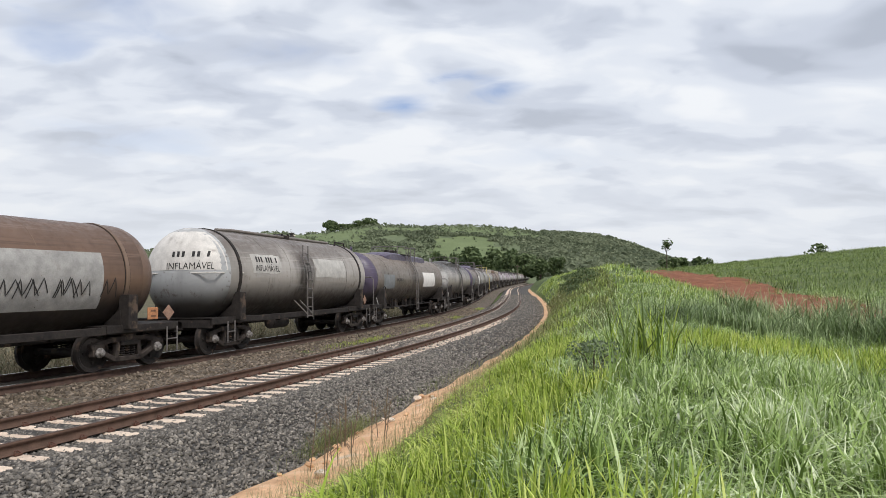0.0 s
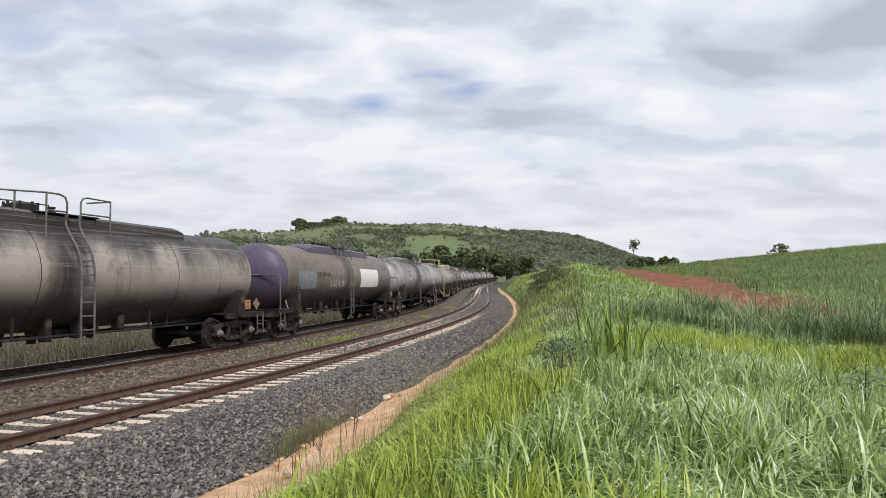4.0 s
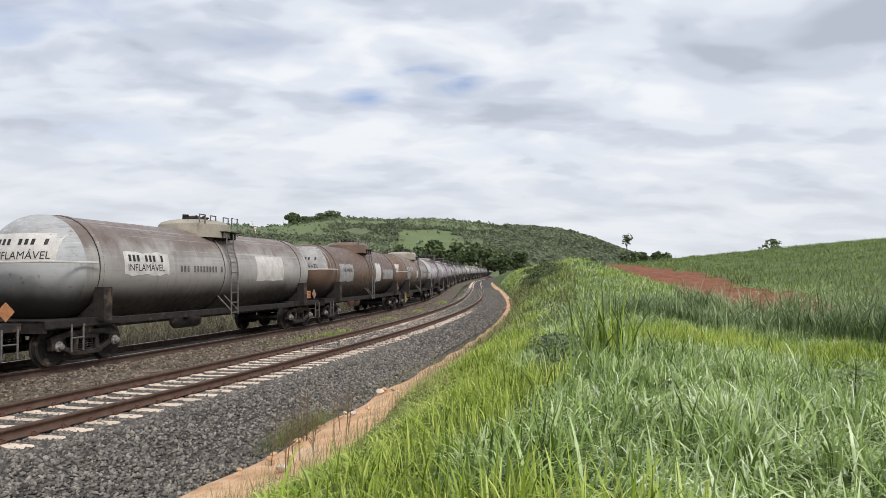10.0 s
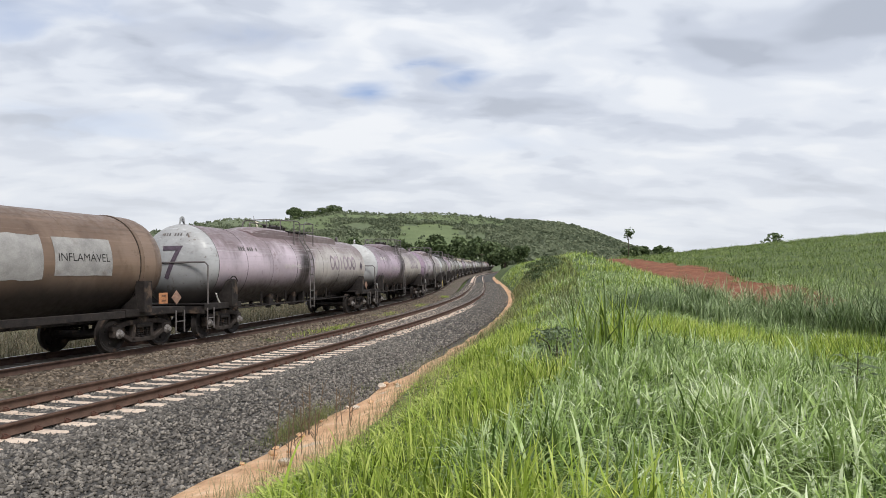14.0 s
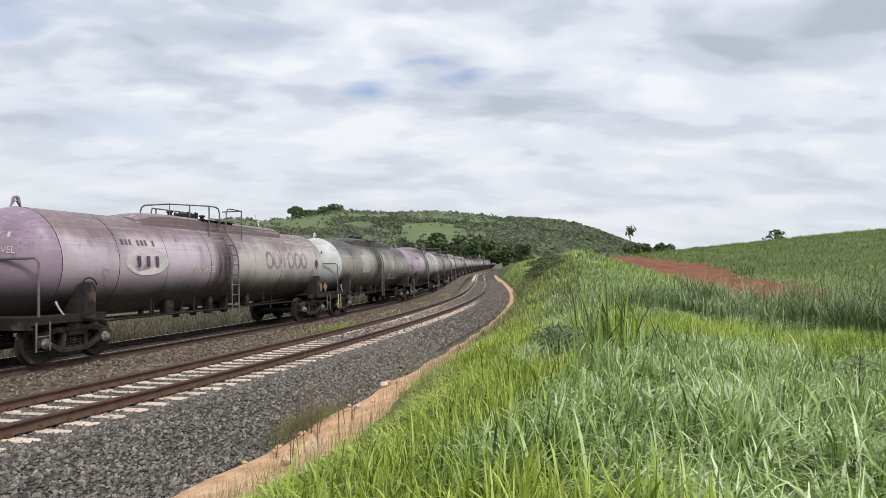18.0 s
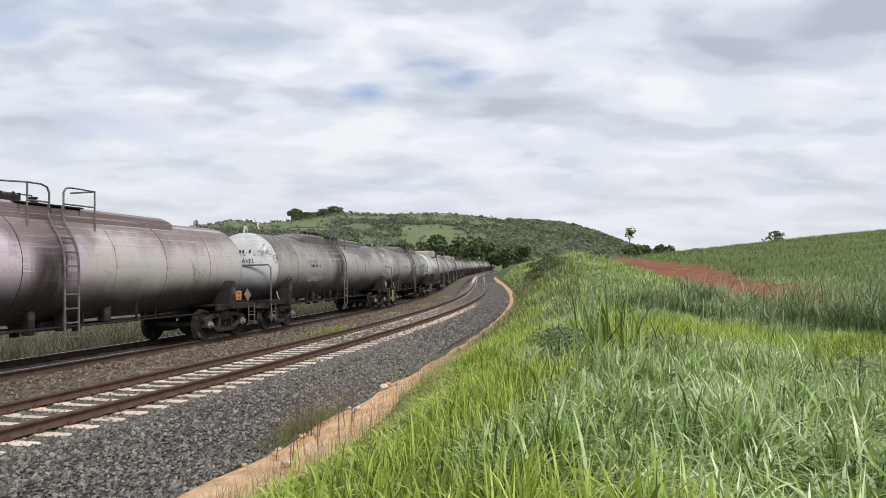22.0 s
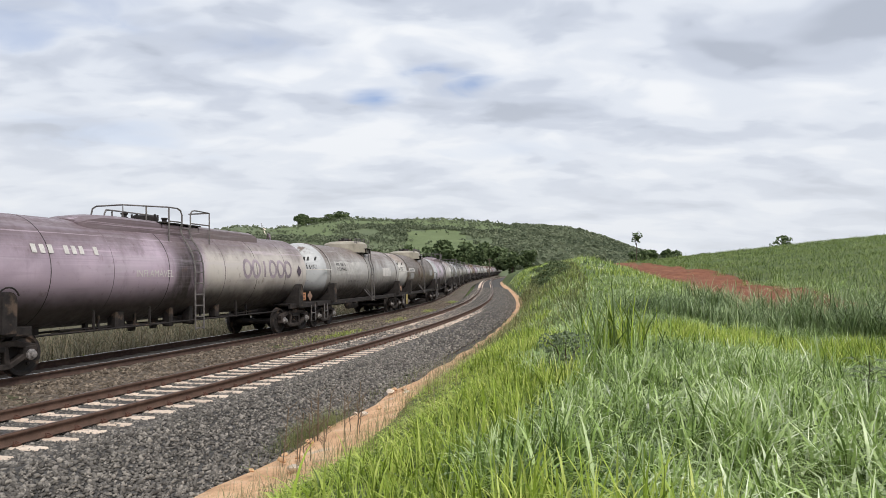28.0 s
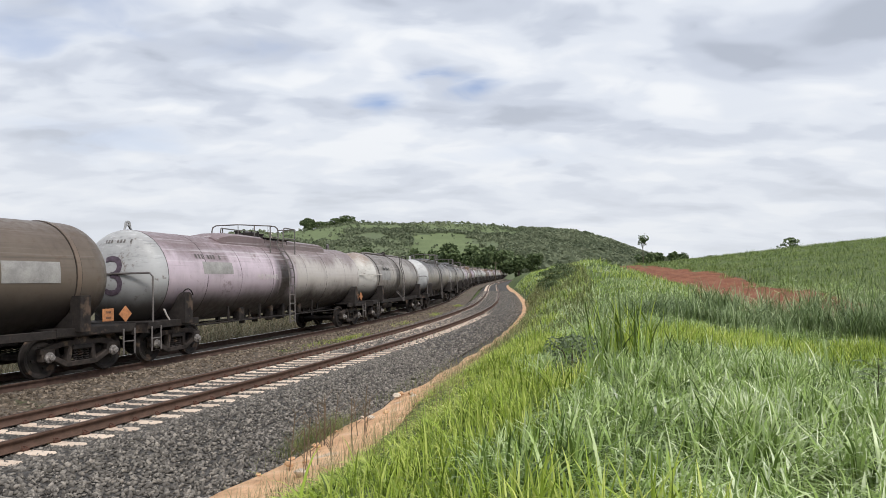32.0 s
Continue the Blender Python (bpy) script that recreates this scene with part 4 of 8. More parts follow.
def side_frame_shape(sgn):
    """Cast three-piece side frame with windows, journal boxes at the ends."""
    y0, y1 = sgn * (JOURNAL_Y - 0.075), sgn * (JOURNAL_Y + 0.075)
    if sgn < 0:
        y0, y1 = y1, y0
    sh = Shape()

    def bar(pts, w):
        for (xa, za), (xb, zb) in zip(pts, pts[1:]):
            d = Vector((xb - xa, 0, zb - za))
            L = d.length
            m = Matrix.Translation(((xa + xb) / 2, 0, (za + zb) / 2)) @ Matrix.Rotation(-math.atan2(d.z, d.x), 4, "Y")
            sh.box(-L / 2 - 0.03, L / 2 + 0.03, y0, y1, -w / 2, w / 2, 0.015, m=m)

    bar([(-1.06, 0.60), (-0.55, 0.72), (0.55, 0.72), (1.06, 0.60)], 0.13)
    bar([(-0.95, 0.53), (-0.40, 0.26), (0.40, 0.26), (0.95, 0.53)], 0.12)
    bar([(-0.36, 0.28), (-0.30, 0.70)], 0.12)
    bar([(0.36, 0.28), (0.30, 0.70)], 0.12)
    for x in (-AXLE, AXLE):
        sh.box(x - 0.16, x + 0.16, y0 - 0.02, y1 + 0.02, 0.36, 0.66, 0.03)
    return sh


def spring_shape(sgn):
    sh = Shape()
    for x in (-0.16, 0.0, 0.16):
        pts = []
        for i in range(29):
            a = i / 28
            pts.append((x + 0.065 * math.cos(a * 28), sgn * JOURNAL_Y + 0.065 * math.sin(a * 28), 0.33 + a * 0.25))
        sh.tube(pts, 0.017, 4)
    sh.box(-0.27, 0.27, sgn * JOURNAL_Y - 0.12, sgn * JOURNAL_Y + 0.12, 0.57, 0.68, 0.02)
    return sh


def cap_shape(x, sgn):
    y = sgn * (JOURNAL_Y + 0.095)
    return Shape().lathe([(y, 0.12), (y + sgn * 0.03, 0.115), (y + sgn * 0.05, 0.075), (y + sgn * 0.10, 0.07), (y + sgn * 0.11, 0.045)], 14, "y", m=Matrix.Translation((x, 0, WHEEL_R)))


def bolster_shape():
    sh = Shape()
    sh.box(-0.22, 0.22, -1.15, 1.15, 0.62, 0.86, 0.03)
    sh.lathe([(0.86, 0.26), (0.95, 0.24)], 16, "z")
    for x in (-0.34, 0.34):
        sh.box(x - 0.06, x + 0.06, -0.98, 0.98, 0.30, 0.48, 0.02)
    sh.tube([(-0.30, 0.25, 0.36), (0.30, 0.25, 0.36)], 0.03)
    return sh


WHEELSETS = []           # (wheelset, wagon's way at the start, offset along the wagon)


def add_bogie(wagon, x, s0, full):
    b = part("bogie", shared("bogie_bolster", bolster_shape, M_BOGIE), None, wagon, m=Matrix.Translation((x, 0, 0)))
    for sgn in (-1, 1):
        part("side_frame", shared("side_frame%d" % sgn, lambda: side_frame_shape(sgn), M_BOGIE), None, b)
        if full:
            part("spring_nest", shared("spring_nest%d" % sgn, lambda: spring_shape(sgn), M_DARK), None, b)
    for xx in (-AXLE, AXLE):
        w = part("wheelset", shared("wheelset", wheelset_shape, M_DARK) if full else shared("wheelset_plain", lambda: wheelset_shape(12), M_DARK), None, b, m=Matrix.Translation((xx, 0, WHEEL_R)))
        if full:
            WHEELSETS.append((w, s0 - x - xx))
        if full:
            for sgn in (-1, 1):
                part("bearing_cap", shared("bearing_cap%d%d" % (xx > 0, sgn), lambda: cap_shape(xx, sgn), M_CAP), None, b)
    return b


def arc(cx, cz, r, a0, a1, n=6, y=None):
    return [(cx + r * math.cos(radians(a0 + (a1 - a0) * i / n)), cz + r * math.sin(radians(a0 + (a1 - a0) * i / n))) for i in range(n + 1)]


def end_deck_shape(x_in, x_out):
    """Draught beam, floor plate and headstock of a wagon's end, for the front (+x)."""
    sh = Shape()
    sh.box(x_in, x_out, -1.32, 1.32, 1.00, 1.06, 0.012)
    sh.box(x_in, x_out, 1.24, 1.34, 0.88, 1.06, 0.012)
    sh.box(x_in, x_out, -1.34, -1.24, 0.88, 1.06, 0.012)
    sh.box(x_out - 0.10, x_out, -1.30, 1.30, 0.78, 1.06, 0.012)
    sh.box(x_in - 1.2, x_out - 0.05, -0.30, 0.30, 0.72, 1.00, 0.02)
    return sh


def step_shape(x, w=0.36, drop=0.62, rungs=2):
    sh = Shape()
    z0 = 0.95
    for y in (1.36,):
        sh.tube([(x - w / 2, y, z0), (x - w / 2, y, z0 - drop), (x + w / 2, y, z0 - drop), (x + w / 2, y, z0)], 0.022, 6)
        for k in range(1, rungs):
            z = z0 - drop * k / rungs
            sh.tube([(x - w / 2, y, z), (x + w / 2, y, z)], 0.018, 6)
    return sh


def coupler_shape(x_out):
    sh = Shape()
    sh.box(x_out - 0.2, x_out + 0.28, -0.10, 0.10, 0.80, 0.98, 0.02)
    sh.box(x_out + 0.24, x_out + 0.50, -0.14, 0.16, 0.76, 1.02, 0.04)
    sh.tube([(x_out - 0.05, -0.4, 0.82), (x_out + 0.1, -0.42, 0.60), (x_out + 0.35, -0.30, 0.55), (x_out + 0.5, -0.2, 0.68)], 0.025, 6)
    return sh


def lug_shape():
    """Lifting eye on the crown."""
    sh = Shape()
    out = [(-0.17, 0.0)] + [(0.12 * math.cos(radians(a)), 0.22 + 0.12 * math.sin(radians(a))) for a in range(190, -11, -25)] + [(0.17, 0.0)]
    inn = [(0.05 * math.cos(radians(a)), 0.22 + 0.05 * math.sin(radians(a))) for a in range(0, 360, 40)]
    n = len(out)
    for y in (-0.025, 0.025):
        sh.add([(a, y, b) for a, b in out], [])
    base = len(sh.v) - 2 * n
    sh.f += [(base + i, base + n + i, base + n + i + 1, base + i + 1) for i in range(n - 1)]
    m = len(inn)
    for y in (-0.025, 0.025):
        sh.add([(a, y, b) for a, b in inn], [])
    b2 = len(sh.v) - 2 * m
    sh.f += [(b2 + i, b2 + (i + 1) % m, b2 + m + (i + 1) % m, b2 + m + i) for i in range(m)]
    for q, (bo, bi) in enumerate(((base, b2), (base + n, b2 + m))):
        for i in range(n - 1):
            oi = sh.v[bo + i]
            k = min(range(m), key=lambda j: (sh.v[bi + j][0] - oi[0]) ** 2 + (sh.v[bi + j][2] - oi[2]) ** 2)
            o2 = sh.v[bo + i + 1]
            k2 = min(range(m), key=lambda j: (sh.v[bi + j][0] - o2[0]) ** 2 + (sh.v[bi + j][2] - o2[2]) ** 2)
            face = (bo + i, bo + i + 1, bi + k2, bi + k) if k != k2 else (bo + i, bo + i + 1, bi + k)
            sh.f.append(face if q == 0 else face[::-1])
    return sh


def ladder_shape(x, z_top, z_bot, y_top, r=0.026, foot=True):
    """Side ladder that follows the tank's bulge, two stringers and rungs."""
    sh = Shape()
    path = []
    for i in range(9):
        z = z_top + (1.75 - z_top) * i / 8
        dz = z - Z_TANK
        y = max(math.sqrt(max((R_TANK + 0.10) ** 2 - dz * dz, 0.0)), y_top) if dz > 0 else R_TANK + 0.10
        path.append((y, z))
    path.append((R_TANK + 0.10, z_bot))
    for dx in (-0.2, 0.2):
        sh.tube([(x + dx, y, z) for y, z in path], r, 6)
    z = z_bot + 0.06
    while z < z_top - 0.05:
        dz = z - Z_TANK
        y = max(math.sqrt(max((R_TANK + 0.10) ** 2 - dz * dz, 0.0)), y_top) if dz > 0 else R_TANK + 0.10
        sh.tube([(x - 0.2, y, z), (x + 0.2, y, z)], r * 0.8, 5)
        z += 0.32
    if foot:
        for dx in (-0.2, 0.2):
            sh.tube([(x + dx + 0.3, 0.95, z_bot + 0.75), (x + dx, R_TANK + 0.10, z_bot + 0.12)], r, 5)
    return sh


# -- kind one: long frameless tank with a hooded walkway on the crown --
S_HALF, S_HEAD = 7.03, 0.62
S_BOGIE = 6.45
S_END = 7.88


def hood_shape():
    """Low hood along the crown: upright sides, a slightly domed top, sloped down at both ends."""
    sh = Shape()
    xs = [-4.35, -4.25, -4.05, -0.95, 1.5, 2.4, 3.1, 3.55, 3.75]
    hs = [0.03, 0.09, 0.13, 0.155, 0.18, 0.185, 0.155, 0.08, 0.0]
    n = 8
    vs = []
    for x, h in zip(xs, hs):
        w = 0.76 - 0.10 * (x > 3.6)
        base = math.sqrt(R_TANK ** 2 - w * w) - 0.03
        side = max(base + 0.02, R_TANK + h - 0.12)
        for y, z in ((-w, base), (-w, side), (-w * 0.8, R_TANK + h - 0.045), (-w * 0.3, R_TANK + h), (w * 0.3, R_TANK + h), (w * 0.8, R_TANK + h - 0.045), (w, side), (w, base)):
            vs.append((x, y, z))
    fs = [(i * n + j, i * n + j + 1, (i + 1) * n + j + 1, (i + 1) * n + j) for i in range(len(xs) - 1) for j in range(n - 1)]
    fs.append(tuple(range(n - 1, -1, -1)))
    fs.append(tuple(range((len(xs) - 1) * n, len(xs) * n)))
    return sh.add(vs, fs)


def top_rail_shape():
    """Railing round the manhole: it starts on the hood, runs out to the flank, and bends down to the ladder; a gate behind the ladder."""
    sh = Shape()
    z = Z_TANK + R_TANK
    zr = z + 0.52
    flank = Z_TANK + math.sqrt(R_TANK ** 2 - 0.98 ** 2) - 0.02
    r = 0.023
    # near rail from the hood to the ladder
    sh.tube([(1.80, 0.30, z + 0.12), (1.80, 0.30, zr), (0.78, 0.98, zr), (0.42, 0.98, zr), (0.26, 0.98, zr - 0.05), (0.20, 0.98, zr - 0.18), (0.20, 0.98, z)], r, 6)
    # across the front, round at its end
    sh.tube([(1.80, 0.30, zr), (1.80, -0.55, zr), (1.80, -0.68, zr - 0.06), (1.80, -0.72, zr - 0.2), (1.80, -0.72, z)], r, 6)
    sh.tube([(1.28, 0.63, z + 0.03), (1.28, 0.63, zr)], r, 5)
    sh.tube([(0.78, 0.98, flank), (0.78, 0.98, zr)], r, 5)
    sh.tube([(0.78, 0.98, z + 0.13), (0.20, 0.98, z + 0.13)], r * 0.9, 5)
    # far rail
    sh.tube([(1.45, -0.60, z + 0.05), (1.45, -0.60, zr - 0.16), (1.32, -0.66, zr - 0.05), (0.75, -0.95, zr), (-1.15, -0.95, zr), (-1.15, -0.95, flank)], r, 6)
    sh.tube([(0.75, -0.95, flank), (0.75, -0.95, zr)], r, 5)
    # gate behind the ladder
    sh.tube([(-0.20, 0.98, z), (-0.20, 0.98, zr - 0.12), (-0.27, 0.98, zr - 0.02), (-0.40, 0.98, zr + 0.01), (-1.15, 0.98, zr), (-1.15, 0.98, flank)], r, 6)
    sh.tube([(-0.20, 0.98, z + 0.13), (-1.15, 0.98, z + 0.13)], r * 0.9, 5)
    sh.tube([(-1.15, 0.98, zr), (-1.15, 0.25, zr)], r, 5)
    return sh


def platform_shape(x0, x1):
    sh = Shape()
    z = Z_TANK + R_TANK + 0.12
    sh.box(x1, x0, 0.30, 0.80, z - 0.035, z, 0.01)
    sh.box(x1, x0, -0.80, -0.30, z - 0.035, z, 0.01)
    for x in (x1 + 0.1, (x0 + x1) / 2, x0 - 0.1):
        sh.box(x - 0.025, x + 0.025, 0.3, 0.76, z - 0.20, z - 0.035, 0.006)
    return sh


def valve_shape(x, z):
    """Manhole lid with its ring of bolts."""
    sh = Shape()
    m = Matrix.Translation((x, 0, z))
    sh.lathe([(-0.10, 0.36), (0.10, 0.36), (0.12, 0.30), (0.18, 0.10)], 18, "z", m=m)
    return sh


def diamond_on_side(x, angle, q, r):
    """A small painted diamond on the tank's near side."""
    sh = Shape()
    n = 6
    vs = []
    for i in range(n + 1):
        for j in range(n + 1):
            u, v = (i + j) / n - 1, (i - j) / n
            t = radians(angle) + v * q * 1.15 / r
            vs.append((x - u * q, r * math.cos(t), r * math.sin(t)))
    return sh.add(vs, [(i * (n + 1) + j, (i + 1) * (n + 1) + j, (i + 1) * (n + 1) + j + 1, i * (n + 1) + j + 1) for i in range(n) for j in range(n)])


def add_bolts(lid, x, z):
    """Swing bolts round a manhole lid."""
    for k in range(8):
        a = k * math.pi / 4
        part("bolt", shared("lid_bolt", lambda: Shape().box(-0.025, 0.025, -0.025, 0.025, 0.0, 0.17, 0.005), M_DARK), None, lid, m=Matrix.Translation((x + 0.34 * math.cos(a), 0.34 * math.sin(a), z)))


def pot_shape():
    """Safety valve pot."""
    return Shape().lathe([(-0.12, 0.11), (0.05, 0.11), (0.06, 0.07), (0.12, 0.07), (0.13, 0.10), (0.17, 0.10)], 10, "z")


def end_rail_shape(x_seam, x_deck):
    """Hand rail across the wagon's front, from the deck up and over to the tank."""
    sh = Shape()
    x = x_deck - 0.22
    z0, z1 = 1.06, 2.32
    sh.tube([(x, 1.30, z0), (x, 1.30, z1 - 0.1), (x, 1.20, z1), (x, -1.20, z1), (x, -1.30, z1 - 0.1), (x, -1.30, z0)], 0.028, 6)
    return sh


def bracket_shape():
    """Jacking post on the tank's flank over the bogie: upright plate with a rounded top and a foot."""
    sh = Shape()
    poly = [(-0.17, 0.95), (0.17, 0.95), (0.17, 1.62)] + arc(0, 1.62, 0.17, 0, 180, 6)[1:]
    sh.prism(poly, 1.12, 1.46)
    return sh


def saddle_shape():
    """Half cradle between tank and bogie."""
    sh = Shape()
    poly = [(R_TANK * 0.9, Z_TANK - 0.62)] + [(1.22, 0.94), (-1.22, 0.94)] + [(-R_TANK * 0.9, Z_TANK - 0.62)]
    sh.prism(poly, -0.16, 0.16, "x")
    return sh


def underbelly_shape(s_type=True):
    """Outlet valves, brake rods and hangers below the tank."""
    sh = Shape()
    zb = Z_TANK - R_TANK
    for x in (-1.6, 0.2, 1.1):
        sh.lathe([(zb - 0.28, 0.10), (zb - 0.10, 0.12), (zb + 0.05, 0.16)], 10, "z", m=Matrix.Translation((x, 0, 0)))
    for y in (-0.35, 0.35):
        sh.tube([(-4.2, y, zb - 0.12), (4.2, y, zb - 0.12)], 0.03, 5)
    sh.tube([(-4.4, 0.75, zb + 0.02), (-1.0, 0.75, zb - 0.10), (4.4, 0.75, zb - 0.02)], 0.022, 5)
    for x in (-3.6, -1.0, 1.9, 3.2):
        sh.box(x - 0.05, x + 0.05, 0.30, 0.42, zb - 0.16, zb + 0.12, 0.01)
        sh.box(x - 0.03, x + 0.03, 0.72, 0.78, zb - 0.08, zb + 0.30, 0.006)
    sh.box(-0.9, 0.1, 0.25, 0.60, zb - 0.16, zb + 0.05, 0.03)
    for x, w, d in ((2.6, 0.16, 0.10), (0.55, 0.08, 0.20), (-0.35, 0.08, 0.18), (-1.7, 0.10, 0.06)):
        sh.box(x - w, x + w, 0.62, 0.90, zb - d, zb + 0.34, 0.03)
    sh.tube([(-5.3, 0.98, zb - 0.08), (5.3, 0.98, zb - 0.08)], 0.026, 6)
    for x in (-2.6, 1.6, 3.6):
        sh.box(x - 0.02, x + 0.025, 0.95, 1.01, zb - 0.11, zb + 0.40, 0.004)
    return sh


def hazard_panel(parent, x, y, z, label_second, first=M_ORANGE_OLD, second=M_RED_OLD):
    """Orange number panel and diamond placard on a bracket."""
    p = part("hazard_panel", Shape().box(x - 0.17, x + 0.17, y, y + 0.03, z - 0.15, z + 0.15, 0.006), first, parent, "orange hazard panel")
    for zz in (-0.065, 0.065):
        part("panel_bar", Shape().box(x - 0.08, x + 0.08, y + 0.03, y + 0.034, z + zz - 0.025, z + zz + 0.025), M_RUSTBAR, p, "dark unreadable bar")
    q = 0.20
    part("diamond_placard", Shape().prism([(x - 0.55, z - q), (x - 0.55 + q, z), (x - 0.55, z + q), (x - 0.55 - q, z)], y, y + 0.025), second, parent, label_second)


def pick(bucket, key, default):
    return bucket[key] if key in bucket else default


def wagon_root(kind_label, s0, colour_label):
    w = new("tank_wagon")
    tagged(w, colour_label, "tank wagon", group="tank wagons of the goods train")
    WAGONS.append((w, s0))
    return w


WAGONS = []


def ladder_marks(w, spec, x_seam, depth, T):
    """Painted fields, writing and graffiti on one wagon."""
    k = 0
    # the framed tanks carry their head writing further round towards the line
    k_head, y_head = (0.72, -0.10) if depth == S_HEAD else (0.86, 0.42)
    for mat, x0, x1, a0, a1, *rest in pick(spec, "fields", ()):
        k += 1
        part("painted_field", patch_shape(x0, x1, a0, a1, R_TANK + 0.004 + 0.001 * k, rest[0] if rest else 0.0, k), mat, w, rest[1] if len(rest) > 1 else "", m=T)
    for body, size, x, a, mat in pick(spec, "side_text", ()):
        part("lettering", text_on_side(body, size, x, a, R_TANK + 0.012), mat, w, m=T)
    for n, wd, h, x, a, mat in pick(spec, "side_bars", ()):
        for sh in bars_on_side(n, wd, h, x, a, R_TANK + 0.012):
            part("serial_bar", sh, mat, w, m=T)
    for n, wd, h, x, a, mat in pick(spec, "word", ()):
        for i, g in enumerate(WORD_SHAPES[:n]):
            xx = x - (i - (n - 1) / 2) * wd
            part("faded_shape", band_on_side([(u * wd * 0.40, v * h * 0.5) for u, v in g], 0.062, xx, a, R_TANK + 0.004), mat, w, "faded round painted shape", m=T)
    for x, a, q, mat in pick(spec, "diamonds", ()):
        part("painted_diamond", diamond_on_side(x, a, q, R_TANK + 0.013), mat, w, "small dark painted diamond", m=T)
    if "head_upper" in spec:
        part("pale_upper_end", head_upper(0.12, x_seam, depth, R_TANK), spec["head_upper"], w, "", m=T)
    for y0, y1, z0, z1, mat in pick(spec, "head_fields", ()):
        part("painted_field", head_patch(y0, y1, z0, z1, x_seam, depth, R_TANK), mat, w, m=T)
    for body, size, y, z, mat in pick(spec, "head_text", ()):
        big = len(body) == 1
        part("lettering", text_on_head(body, size if big else size * k_head, y if big else y + y_head, z, x_seam, depth, R_TANK), mat, w, m=T)
    for n, wd, h, y, z, mat in pick(spec, "head_bars", ()):
        for sh in bars_on_head(n, wd * k_head, h * k_head, y + y_head, z, x_seam, depth, R_TANK):
            part("serial_bar", sh, mat, w, m=T)


